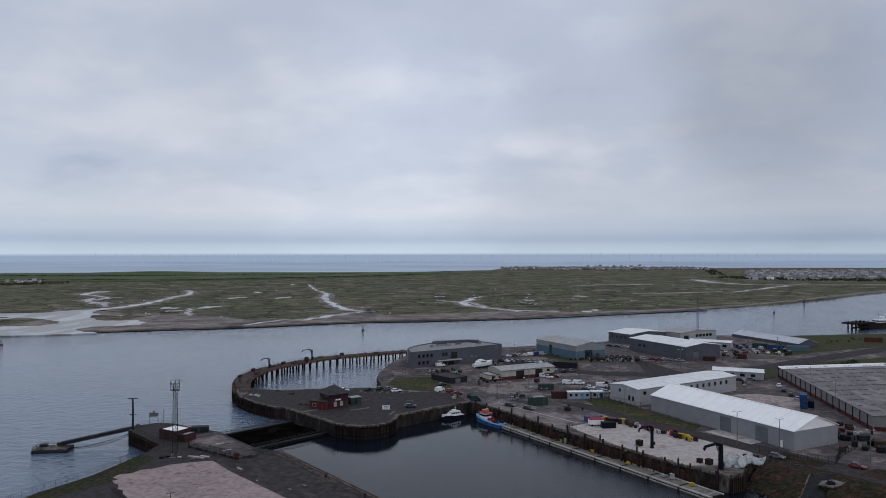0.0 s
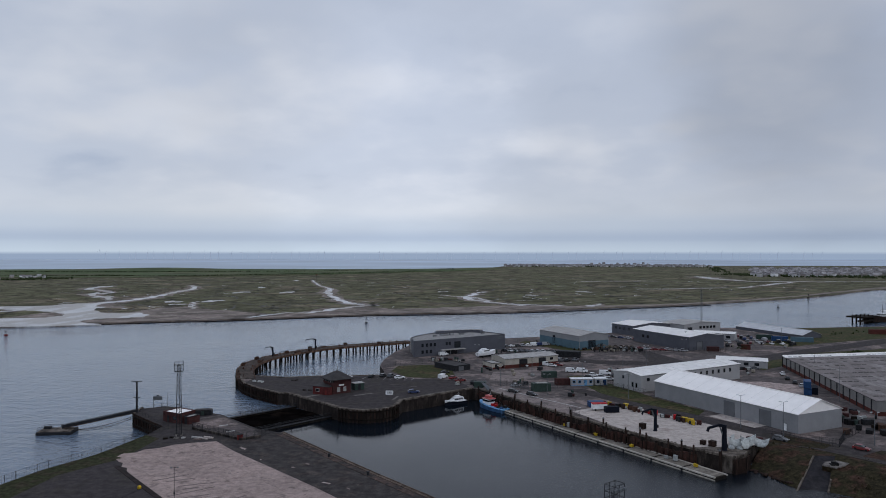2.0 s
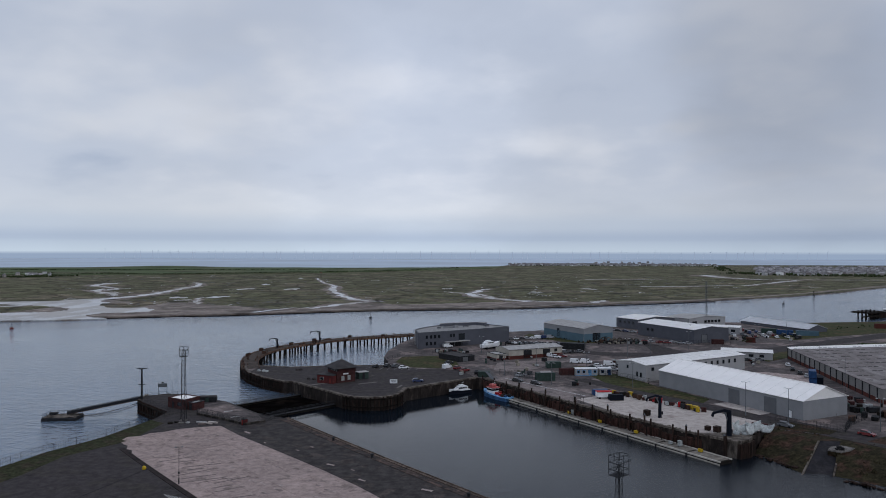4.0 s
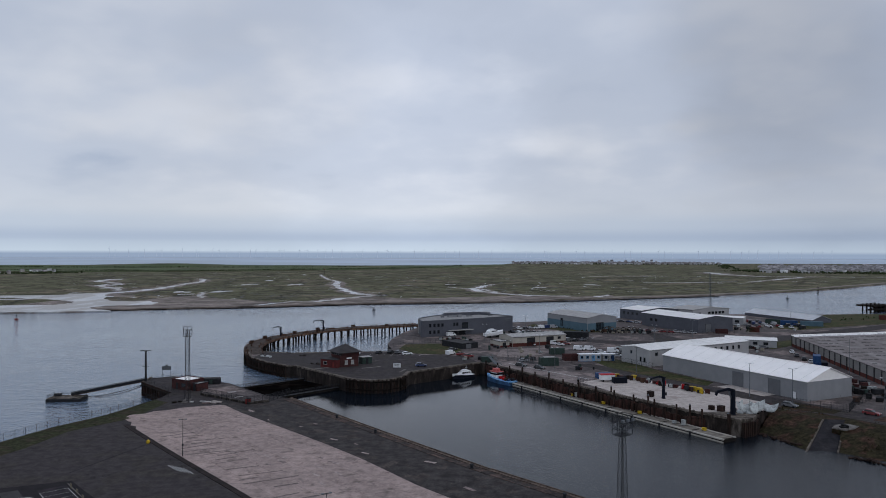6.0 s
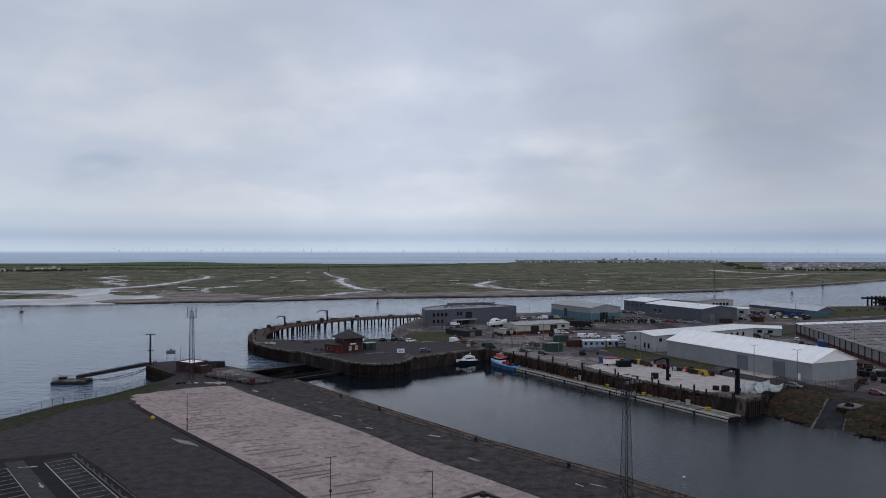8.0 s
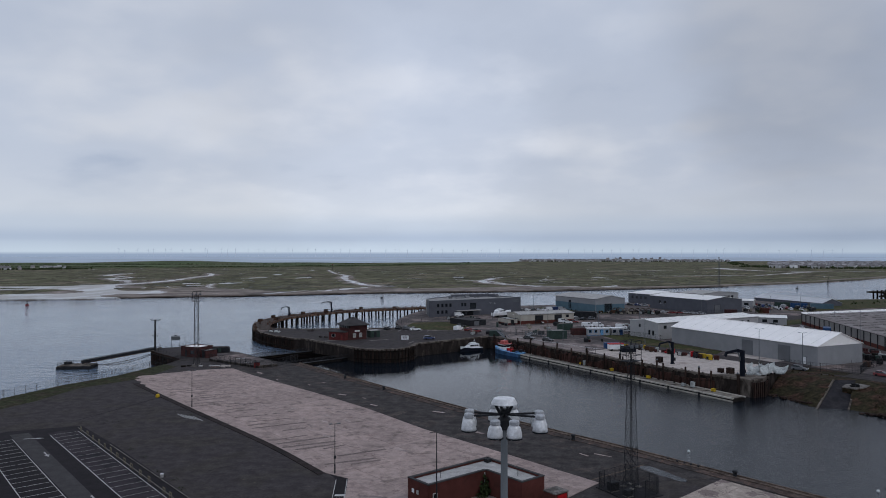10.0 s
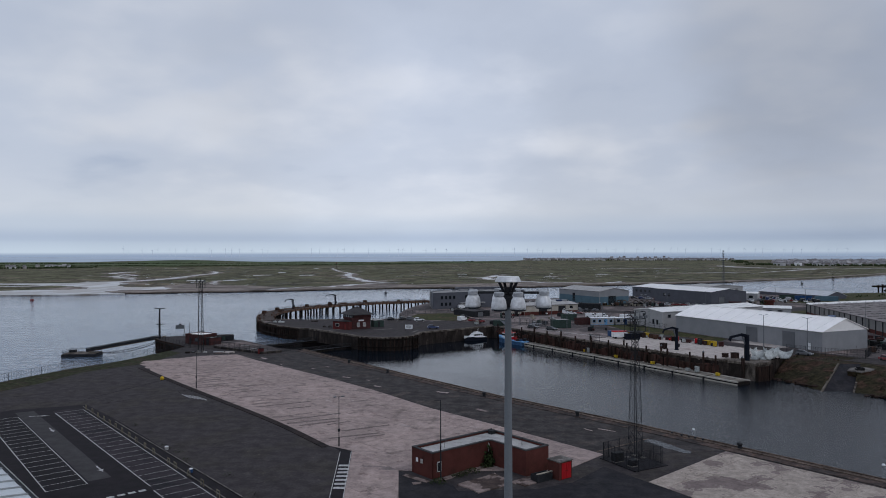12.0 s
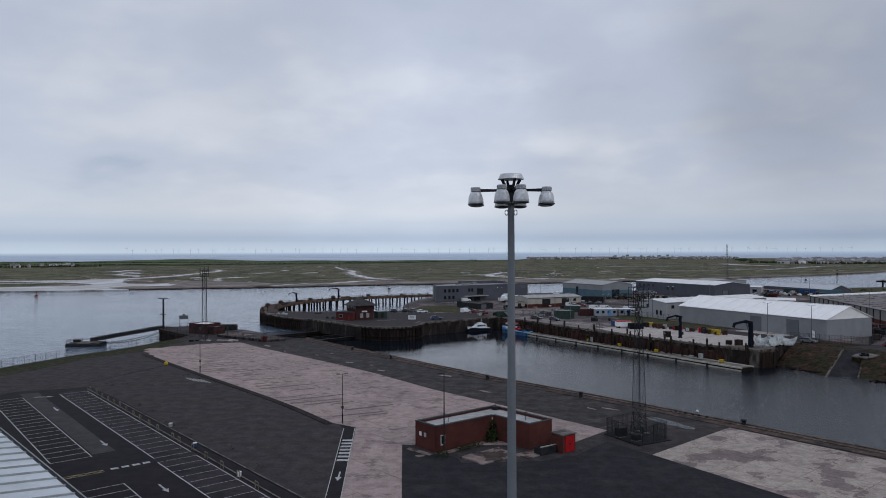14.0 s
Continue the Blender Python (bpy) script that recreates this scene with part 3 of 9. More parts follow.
def wind(pts, steps=6, jitter=0.0, seed=0):
    """A smooth line through pts (Catmull-Rom), optionally shaken sideways."""
    rnd = random.Random(seed)
    ps = [Vector(p) for p in pts]
    ps = [2 * ps[0] - ps[1]] + ps + [2 * ps[-1] - ps[-2]]
    out = []
    for k in range(1, len(ps) - 2):
        p0, p1, p2, p3 = ps[k - 1:k + 3]
        for s in range(steps):
            u = s / steps
            q = 0.5 * ((2 * p1) + (p2 - p0) * u + (2 * p0 - 5 * p1 + 4 * p2 - p3) * u * u + (3 * p1 - p0 - 3 * p2 + p3) * u ** 3)
            if jitter and 0 < len(out):
                q = q + Vector((rnd.uniform(-1, 1), rnd.uniform(-1, 1))) * jitter
            out.append(q)
    out.append(ps[-2])
    return [tuple(q) for q in out]


def spaced(pts, step):
    """Points every step metres along a line of points, with the heading in degrees."""
    out, carry = [], 0.0
    for a, b in zip(pts, pts[1:]):
        a, b = Vector(a), Vector(b)
        ln = (b - a).length
        d = (b - a) / ln
        s = carry
        while s < ln:
            q = a + d * s
            out.append((q.x, q.y, math.degrees(math.atan2(d.y, d.x))))
            s += step
        carry = s - ln
    return out


# ---------------------------------------------------------------- water and land
WATER = -4.5
QUAY = [(-60, 207.5), (-27, 171), (-3.1, 145.5), (21.3, 122.5), (48, 95), (160, -22)]
LOCK_NEAR = [(-99.0, 213.0), (-116.2, 228.8), (-117.2, 236), (-111.3, 240.5), (-105.3, 239), (-99.8, 235.5), (-87, 229.5), (-82, 224.5), (-68.6, 211.2)]
BANK = [(-119, 120), (-112.2, 153.5), (-108.7, 168), (-102.6, 182), (-99.0, 202)]
PIER = [(-105, 298), (-98.8, 284.9), (-89.5, 274.4), (-78.6, 265.7), (-74.8, 265.4), (-63.2, 254.3), (-50.1, 241.3), (-46, 239), (-40.9, 238.2), (-35.5, 239.8), (-32.2, 243.5), (-30.6, 249), (-30.0, 255.5), (-21.8, 263.2), (-5.3, 279.4)]
EAST = [(-2, 278), (9.5, 261.8), (27, 235.6), (41.8, 216.0), (54.1, 200.2), (63.5, 191.5)]
POND = [(-42, 428), (-43.4, 405), (-48.5, 377), (-50.4, 350), (-49.6, 332), (-45.3, 316), (-44.5, 306.5), (-71.4, 302.5), (-84.9, 298.5), (-99.3, 301.5)]
SHORE = [(600, 640), (290, 530), (215, 512), (150, 512), (60, 462), (10, 440)]

bm = bmesh.new()
prism(bm, QUAY + [(160, -260), (-420, -260), (-420, -60), (-160, -20)] + BANK + LOCK_NEAR, -9, 0, 0, 1)
tagged(part("ground_near", bm, [M["asphalt"], M["quay_wall"]]), "worn dark asphalt dockside peninsula with tide-stained walls", "ground", kind="structure")
bm = bmesh.new()
prism(bm, PIER + EAST + [(79, 205.5), (92, 199), (98.5, 192.5), (240, 60), (345, -60), (700, -60), (700, 700)] + SHORE + POND, -9, 0, 0, 1)
tagged(part("ground_port", bm, [M["yard"], M["quay_wall"]]), "stained grey port yard behind dark quay walls", "ground", kind="structure")

bm = bmesh.new()
s = 4990
prism(bm, [(-s, -400), (s, -400), (s, 1950), (-s, 1950)], -10, WATER)
tagged(part("water_river", bm, M["river"]), "grey rippled tidal river between quay and marsh", "water", kind="structure")
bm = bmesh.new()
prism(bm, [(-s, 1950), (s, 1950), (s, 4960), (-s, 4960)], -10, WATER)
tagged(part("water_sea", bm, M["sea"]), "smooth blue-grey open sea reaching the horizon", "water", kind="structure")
# calmer water inside the dock walls, a hand's width over the river sheet
bm = bmesh.new()
prism(bm, [(-82, 223), (-60, 206), (-27, 169), (21, 121), (48, 93), (165, -30), (345, -70), (200, 68), (140, 134), (103, 174), (80, 200), (62, 196), (27, 238), (-3, 281), (-31, 257), (-36, 241), (-50, 243), (-62, 254)], WATER - 1, WATER + 0.03)
tagged(part("water_dock", bm, M["dock_water"]), "still dark water in the enclosed dock", "water", kind="structure")

# the far bank: salt marsh, pasture, mud edge
MARSH_EDGE = [(-1500, 300), (-620, 420), (-440, 520), (-327, 548), (-284, 568), (-213, 594), (-110, 644), (25, 684), (239, 796), (420, 930), (620, 1132), (1000, 1420), (1900, 1900)]
edge = wind(MARSH_EDGE, 8, 2.5, 5)
bm = bmesh.new()
prism(bm, edge + [(2600, 2500), (1500, 2900), (800, 2890), (100, 2880), (20, 2500), (-270, 2260), (-1000, 2230), (-1600, 2080), (-2600, 1700)], -8, -3.6, 0, 1)
tagged(part("ground_marsh", bm, [M["marsh"], M["mud"]]), "flat olive-green salt marsh across the river", "ground", kind="structure")
# low wooden training wall along the marsh foot
bm = bmesh.new()
ribbon(bm, [(x + 3, y - 13) for x, y in wind(MARSH_EDGE[3:9], 8)], 2.5, 2.5, -3.9, 1.2)
tagged(part("training_wall", bm, M["timber_dark"]), "low dark training wall along the marsh foot", "wall", kind="structure")
bm = bmesh.new()
edge_line = wind(MARSH_EDGE[3:9], 8)
rnd = random.Random(71)
for k in range(4, len(edge_line) - 6, 6):
    if rnd.random() < 0.6:
        run_ = [(x + 3, y - 16 + rnd.uniform(-0.6, 0.6)) for x, y in edge_line[k:k + rnd.randint(4, 6)]]
        ribbon(bm, run_, [0.4] + [rnd.uniform(0.8, 2.4) for j in run_[1:-1]] + [0.4], None, WATER + 0.05, 0.05)
tagged(part("tide_edge", bm, M["wet"]), "pale broken tide line at the foot of the training wall", "tide line", kind="stuff")
bm = bmesh.new()
low = wind([(-420, 500), (-327, 541), (-284, 563), (-213, 589), (-110, 639), (25, 679), (83, 719), (241, 797), (391, 922), (633, 1151), (1000, 1415)], 6, 1.5, 3)
high = wind([(-410, 640), (-335, 650), (-325, 715), (-234, 662), (-183, 640), (-164, 695), (-125, 725), (-87, 703), (-32, 730), (28, 757), (87, 752), (149, 768), (248, 822), (400, 944), (663, 1206), (1010, 1440)], 6, 3.0, 4)
prism(bm, low + high[::-1], -6, -3.5)
tagged(part("mud_bank", bm, M["mud"]), "brown wet mud fringe below the marsh", "mud", kind="structure")
bm = bmesh.new()
fan = wind([(-300, 538), (-326, 555), (-328, 580), (-312, 592), (-296, 604), (-321, 644), (-333, 636), (-355, 641), (-388, 686), (-430, 758), (-447, 745), (-459, 719), (-560, 690), (-467, 668), (-420, 649), (-394, 632), (-376, 609), (-383, 586), (-420, 575), (-520, 480), (-343, 520)], 6, 3.0, 8)
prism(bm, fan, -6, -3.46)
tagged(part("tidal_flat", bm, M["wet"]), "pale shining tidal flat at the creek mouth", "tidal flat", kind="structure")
bm = bmesh.new()
prism(bm, wind([(-2600, 1500), (-1005, 1490), (-640, 1560), (-353, 1760), (0, 2200), (20, 2480), (-270, 2240), (-1000, 2210), (-1600, 2060), (-2600, 1680), (-2600, 1500)], 4)[:-1], -6, -2.6)
tagged(part("ground_pasture", bm, M["field"]), "bright green pasture behind the marsh", "ground", kind="structure")

CREEKS = [
    ([(-400, 690), (-428, 742), (-414, 800), (-417, 875), (-433, 978), (-456, 1091), (-495, 1157)], [40, 30, 17, 14, 14, 12, 8]),
    ([(-600, 640), (-520, 645), (-457, 650), (-448, 686), (-453, 741)], [10, 12, 14, 16, 16]),
    ([(-440, 800), (-462, 843), (-523, 913), (-516, 949), (-560, 1000), (-608, 1053), (-612, 1134)], [6, 10, 16, 8, 12, 20, 10]),
    ([(-112, 742), (-129, 749), (-157, 786), (-182, 856), (-222, 975), (-236, 1070), (-263, 1132), (-339, 1375)], [10, 16, 14, 12, 14, 9, 7, 5]),
    ([(-165, 646), (-150, 690), (-129, 740)], [10, 14, 12]),
    ([(-205, 602), (-190, 640), (-170, 660)], [8, 8, 4]),
    ([(81, 755), (28, 770), (10, 795), (-24, 863), (-11, 972), (1, 1010)], [12, 9, 13, 15, 10, 5]),
    ([(5, 812), (-6, 864), (-28, 893), (-60, 930)], [8, 9, 9, 4]),
    ([(110, 745), (125, 785)], [14, 6]),
    ([(40, 752), (30, 780)], [16, 5]),
    ([(-290, 690), (-310, 730), (-330, 790)], [6, 7, 4]),
    ([(481, 1640), (482, 1486), (523, 1386), (641, 1390), (767, 1396), (1000, 1450)], [30, 34, 16, 12, 14, 16]),
    ([(391, 1128), (493, 1255), (577, 1364)], [9, 13, 10]),
    ([(227, 1090), (300, 1108), (380, 1143)], [9, 11, 9]),
    ([(180, 1350), (240, 1380), (330, 1390)], [10, 14, 10]),
]
for k, (pts, ws) in enumerate(CREEKS):
    line = wind(pts, 7, 4.2, k)
    rnd = random.Random(k)
    widths = [max(2.0, float(np.interp(j / 7, range(len(ws)), ws)) * rnd.uniform(0.6, 1.25)) for j in range(len(line))]
    bm = bmesh.new()
    ribbon(bm, line, [w * rnd.uniform(1.3, 2.3) for w in widths], None, -3.52 + 0.004 * k, 0.3)
    tagged(part("creek_mud", bm, M["mud"]), "brown mud margin of a marsh creek", "mud", group="creek margins", kind="structure")
    widths = [w * 0.66 for w in widths]
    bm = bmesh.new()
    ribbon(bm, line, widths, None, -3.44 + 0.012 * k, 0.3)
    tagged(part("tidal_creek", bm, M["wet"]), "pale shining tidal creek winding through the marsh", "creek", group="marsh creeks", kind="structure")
rnd = random.Random(11)


def off_marsh(x, y, margin):
    return y < np.interp(x, [p[0] for p in MARSH_EDGE], [p[1] for p in MARSH_EDGE]) + margin


# dark winding runnels with side branches
bm = bmesh.new()
for k in range(520):
    y = 620 + 900 * rnd.random() ** 1.3
    x = rnd.uniform(-0.66, 0.62) * y
    a, step = rnd.uniform(-0.35, 0.35) + (1.3 if rnd.random() < 0.35 else 0), rnd.uniform(6, 15)
    pts = [(x, y)]
    for j in range(rnd.randint(3, 7)):
        a += rnd.uniform(-0.9, 0.9)
        pts.append((pts[-1][0] + math.cos(a) * step, pts[-1][1] + math.sin(a) * step * 1.4))
    if any(off_marsh(px, py, 60) for px, py in pts):
        continue
    line = wind(pts, 3)
    w = rnd.uniform(1.2, 3.4)
    ribbon(bm, line, [w * (0.35 + 0.65 * j / len(line)) * rnd.uniform(0.7, 1.2) for j in range(len(line))], None, -3.55 + 0.00005 * k, 0.2)
tagged(part("marsh_runnels", bm, M["runnel"]), "dense dark winding runnels cut into the marsh", "runnels", kind="stuff")
bm = bmesh.new()
for k in range(150):
    y = rnd.uniform(640, 1500)
    x = rnd.uniform(-0.62, 0.5) * y
    if off_marsh(x, y, 30):
        continue
    a, ln, w = rnd.uniform(-0.6, 0.6) + (1.4 if rnd.random() < 0.25 else 0), rnd.uniform(5, 24), rnd.uniform(0.5, 2.0)
    pts = [(x + math.cos(a) * ln * u, y + math.sin(a) * ln * u + rnd.uniform(-8, 8)) for u in (-0.5, -0.2, 0.1, 0.5)]
    ribbon(bm, wind(pts, 3), [w * 0.3] + [w * rnd.uniform(0.5, 1.3) for j in range(8)] + [w * 0.3], None, -3.53 + 0.0001 * k, 0.2)
for k, (x, y, w) in enumerate(((-611, 1104, 20), (-534, 934, 7), (-476, 863, 12), (-515, 935, 9), (-352, 780, 14), (-331, 746, 12), (-336, 965, 14), (-355, 1109, 8), (-274, 971, 10), (-313, 793, 12), (-475, 1117, 10), (-368, 1357, 9), (-60, 1010, 9), (60, 930, 10), (140, 1010, 12))):
    pts = [(x + w * u, y + rnd.uniform(-14, 14) + 22 * u * rnd.choice((-1, 1))) for u in (-0.6, -0.2, 0.2, 0.6)]
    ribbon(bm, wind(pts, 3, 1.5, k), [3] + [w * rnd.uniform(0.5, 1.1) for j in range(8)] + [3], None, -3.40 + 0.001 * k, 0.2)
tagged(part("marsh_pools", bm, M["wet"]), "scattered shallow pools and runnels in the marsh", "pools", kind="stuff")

# ---------------------------------------------------------------- surfaces on the near peninsula
APRON = [(-92.0, 175.4), (-93.4, 176.2), (-95.2, 178.2), (-94.2, 179.6), (-96.8, 181.0), (-96.0, 183.6), (-93.2, 184.6), (-92.2, 187.6), (-89, 189.2), (-86.5, 192.6), (-82, 195), (-76, 197), (-67.6, 187.6), (-52.4, 173.2), (-38.5, 159.8), (-27.5, 148.4), (-14.1, 132.6), (-2.6, 121.3), (14.3, 104.2), (8, 96), (-12, 94.3), (-14.1, 94.3), (-9, 60), (-15.2, 60), (-22.3, 103.0), (-26.6, 105.6), (-39.8, 120.6), (-63.5, 144.2), (-81.1, 162), (-87.4, 168.6), (-88.8, 171.4), (-90.6, 172.2)]
bm = bmesh.new()
prism(bm, APRON, -0.3, 0.03)
apron = tagged(part("concrete_apron", bm, M["concrete_pink"]), "large weathered pinkish concrete apron with dark joints", "pavement", kind="structure")
bm = bmesh.new()
prism(bm, [(18.3, 92.2), (32.3, 107.2), (37.5, 101.5), (47, 91.5), (75, 62), (60, 45), (38, 66)], -0.3, 0.03)
tagged(part("concrete_pad", bm, M["concrete_pink"]), "patched concrete pad beside the quay", "pavement", kind="structure")
bm = bmesh.new()
prism(bm, QUAY + [(150, -32), (32.3, 107.4), (14.4, 104.3), (-2.6, 121.5), (-21.7, 139), (-43.7, 161.2), (-70, 189.5), (-77, 197.2), (-80, 203), (-70, 210.5)], -0.4, 0.012)
tagged(part("quay_strip", bm, M["quay_tar"]), "dark patched tarmac strip along the quay", "pavement", kind="structure")
bm = bmesh.new()
prism(bm, [(-14.0, 94.2), (-11.8, 91.6), (-6.5, 89.4), (-5.6, 86.8), (4.0, 88.4), (8.6, 91.2), (13.5, 98.4), (18.2, 92.2), (24, 86.2), (38, 66), (60, 45), (40, 20), (-8.0, 50), (-9, 60)], -0.3, 0.018)
tagged(part("tarmac_patch", bm, M["asphalt_dark"]), "darker patched asphalt before the brick hut", "pavement", kind="structure")
# fresh black car park on the landward side
PARK_U = Vector((0.707, -0.707))
bm = bmesh.new()
prism(bm, [(-91, 124.5), (-80, 130), (-66, 117.3), (-22, 73.4), (-5, 56), (-40, 40), (-60, 62), (-100, 108)], -0.3, 0.016)
tagged(part("car_park", bm, M["asphalt_new"]), "fresh black asphalt car park with white bay lines", "car park", kind="structure")
bm = bmesh.new()
prism(bm, [(-89.0, 122.3), (-86.6, 124.1), (-51.0, 88.5), (-53.0, 86.6)], -0.2, 0.022)
tagged(part("grey_lane", bm, M["asphalt_grey"]), "paler grey lane between the parking rows", "road", kind="structure")

# grassy bank with the sea fence
bm = bmesh.new()
outer = [(x - 9, y + 5) for x, y in BANK]
inner = [(x + 7.5 + 2.0 * math.sin(y * 0.21), y - 3) for x, y in BANK]
for pts, z in ((inner, 0.02), (BANK, 0.12), (outer, -5)):
    row = [bm.verts.new((x, y, z)) for x, y in pts]
    if z != 0.02:
        for k in range(len(row) - 1):
            bm.faces.new((last[k], last[k + 1], row[k + 1], row[k]))
    last = row
tagged(part("grass_bank", bm, M["bank_grass"]), "rough grassy bank falling to the river", "bank", kind="structure")

# ---------------------------------------------------------------- surfaces in the port
bm = bmesh.new()
prism(bm, [(29.2, 241.5), (37.1, 247.5), (50.2, 250.5), (58, 240), (69, 226.8), (79.0, 214), (78.6, 206), (64.6, 193.4), (54.3, 200.8), (42.2, 216.3)], -0.3, 0.03)
tagged(part("work_pad", bm, M["concrete_pale"]), "pale dusty concrete working pad on the quay", "pavement", kind="structure")
bm = bmesh.new()
prism(bm, [(-63, 254.5), (-50, 241.6), (-41, 238.6), (-32.6, 244), (-30.4, 255.8), (-5.5, 279.8), (-12, 297), (-30, 299), (-44, 305), (-71, 301.5), (-84, 297.6), (-98, 300), (-98.3, 286), (-79, 266.2), (-75, 266)], -0.3, 0.02)
tagged(part("pier_surface", bm, M["asphalt"]), "worn dark tarmac on the lock pier", "pavement", kind="structure")
for name, poly, z, mat, label in (
    ("grass_plot", [(-41, 331), (-30, 335), (-17, 336), (-13, 306), (-22, 300.5), (-33, 302), (-42, 316)], 0.05, "grass", "rough brown-green grass plot"),
    ("grass_plot", [(35, 308), (40, 311), (53, 288), (62, 266), (74, 244.5), (70, 238), (52, 259), (44, 272)], 0.05, "grass", "strip of mown grass beside the white warehouse"),
    ("grass_plot", [(63, 417), (52, 398), (31, 421), (24, 430), (20, 420), (46, 386), (60, 391), (74, 405)], 0.05, "grass", "grass verge round the teal shed"),
    ("grass_plot", [(79, 205.8), (88, 213.5), (96.5, 203.8), (92.2, 199.4)], 0.06, "grass_dark", "tussocky grass slope by the slipway"),
    ("grass_plot", [(99, 193), (107, 199), (150, 160), (246, 66), (240, 61)], 0.06, "grass_dark", "tussocky grass slope by the dock edge"),
    ("grass_plot", [(160, 420), (215, 510), (290, 527), (600, 630), (690, 640), (690, 560), (420, 500), (260, 462), (200, 430), (172, 412)], 0.05, "grass", "rough green riverside grassland"),
    ("grass_plot", [(118, 352), (136, 372), (200, 398), (300, 440), (420, 480), (420, 440), (300, 400), (220, 352), (150, 348), (139, 342), (126, 330)], 0.05, "grass", "rough verge behind the brown-roofed shed"),
    ("access_road", [(84, 402), (98, 352), (127, 363), (168, 396), (252, 458), (690, 545), (690, 530), (258, 448), (174, 386), (132, 352), (98, 338), (54, 343), (10, 372), (12, 384), (55, 355), (80, 352)], 0.06, "asphalt", "grey access road through the port"),
    ("quay_road", [(38, 281), (52, 262), (73, 234.5), (91.5, 212.5), (108, 195), (240, 66), (232, 58), (101.5, 185.5), (86.5, 203.5), (68, 228), (46, 258), (30, 280)], 0.04, "asphalt", "worn dark quayside road"),
):
    bm = bmesh.new()
    z += len(bpy.data.meshes) * 0.0011 % 0.03
    prism(bm, poly, -0.3, z)
    tagged(part(name, bm, M[mat]), label, "grass" if "grass" in name else "road", kind="structure")
bm = bmesh.new()
prism(bm, [(-1.5, 278.3), (9.8, 262.4), (27.2, 236.4), (29.1, 241.2), (37, 248), (24, 268), (9, 285), (0, 284)], -0.3, 0.10)
tagged(part("quay_apron", bm, M["apron_grey"]), "worn brown-grey concrete apron along the east quay", "pavement", kind="structure")
bm = bmesh.new()
ribbon(bm, [(5.5, 279.5), (17, 265), (33, 246.5)], 0.5, 0.5, 0.13, 0.02)
tagged(part("painted_line", bm, M["line_white"]), "long white line painted on the quay apron", "road marking", kind="structure")
bm = bmesh.new()
prism(bm, [(82, 222), (88, 226), (79, 240.5), (73, 237)], -0.3, 0.09)
tagged(part("door_apron", bm, M["concrete_pale"]), "pale concrete apron before the warehouse doors", "pavement", kind="structure")
bm = bmesh.new()
prism(bm, [(88, 285), (106, 300.5), (114, 300.8), (127.5, 293), (123.3, 279.5), (112, 262), (104, 258)], -0.3, 0.075)
tagged(part("yard_floor", bm, M["apron_pink"]), "pale worn concrete yard behind the warehouse", "pavement", kind="structure")
bm = bmesh.new()
prism(bm, [(1.5, 297), (3.5, 317), (15.4, 323), (29, 328.5), (38, 331), (36, 324), (28, 315), (19, 301), (11, 294)], -0.3, 0.068)
tagged(part("forecourt", bm, M["apron_grey"]), "worn pinkish-brown forecourt before the workshop units", "pavement", kind="structure")
# slipway and rough banks falling into the dock
bm = bmesh.new()
vs = [bm.verts.new(v) for v in ((86.5, 193, 0.0), (92.4, 193.2, 0.0), (81.8, 175.4, -5.4), (74.5, 176, -5.4))]
bm.faces.new(vs)
tagged(part("slipway", bm, M["asphalt_dark"]), "dark ramp sloping into the dock", "slipway", kind="structure")
for a, b, c, d in (((79, 205.5), (86.7, 192.9), (75, 176.6), (70, 194.5)), ((92.2, 193), (240, 60), (226, 40), (81.6, 175.5))):
    bm = bmesh.new()
    cols, rows = (16, 12) if a[0] < 90 else (60, 12)
    grid = []
    for i in range(cols + 1):
        hi, lo = Vector(a).lerp(Vector(b), i / cols), Vector(d).lerp(Vector(c), i / cols)
        col = []
        for j in range(rows + 1):
            u = j / rows
            q = hi.lerp(lo, u)
            z = -5.4 * u ** 1.3
            z += noise.noise(Vector((q.x, q.y, 0)) * 0.3) * 0.8 * math.sin(math.pi * min(u * 1.1, 1))
            col.append(bm.verts.new((q.x, q.y, z)))
        grid.append(col)
    for i in range(cols):
        for j in range(rows):
            bm.faces.new((grid[i][j], grid[i + 1][j], grid[i + 1][j + 1], grid[i][j + 1]))
    tagged(part("dock_bank", bm, M["grass_dark"], smooth=True), "rough brown-green bank sloping to the dock", "bank", kind="structure")
bm = bmesh.new()
prism(bm, [(79, 205.5), (86.5, 193), (92.2, 193), (240, 60), (97.2, 193.8), (93.4, 197.6)], -0.6, -0.02)
tagged(part("bank_top", bm, M["grass_dark"]), "rough brown-green grass along the top of the bank", "grass", kind="structure")
drain = thing("outfall_slab", at(89.2, 187.6, -1.0), "grey concrete slab with a dark winch at the slipway head", "slab")
edge = ((-3.3, -0.9), (-0.6, -2.4), (2.2, -1.0), (4.2, 0.6), (1.6, 2.2), (-1.6, 1.2))
for name, lo, hi, mat in (("slab", 0.0, 0.25, "concrete"), ("footing", -2.4, 0.0, "grass_dark")):
    bm = bmesh.new()
    top = [bm.verts.new((x, y, 0.25 + 0.12 * y + hi)) for x, y in edge]
    low = [bm.verts.new((x, y, 0.25 + 0.12 * y + lo)) for x, y in edge]
    bm.faces.new(top), bm.faces.new(low[::-1])
    for k in range(6):
        bm.faces.new((top[k - 1], low[k - 1], low[k], top[k]))
    part(name, bm, M[mat], drain)
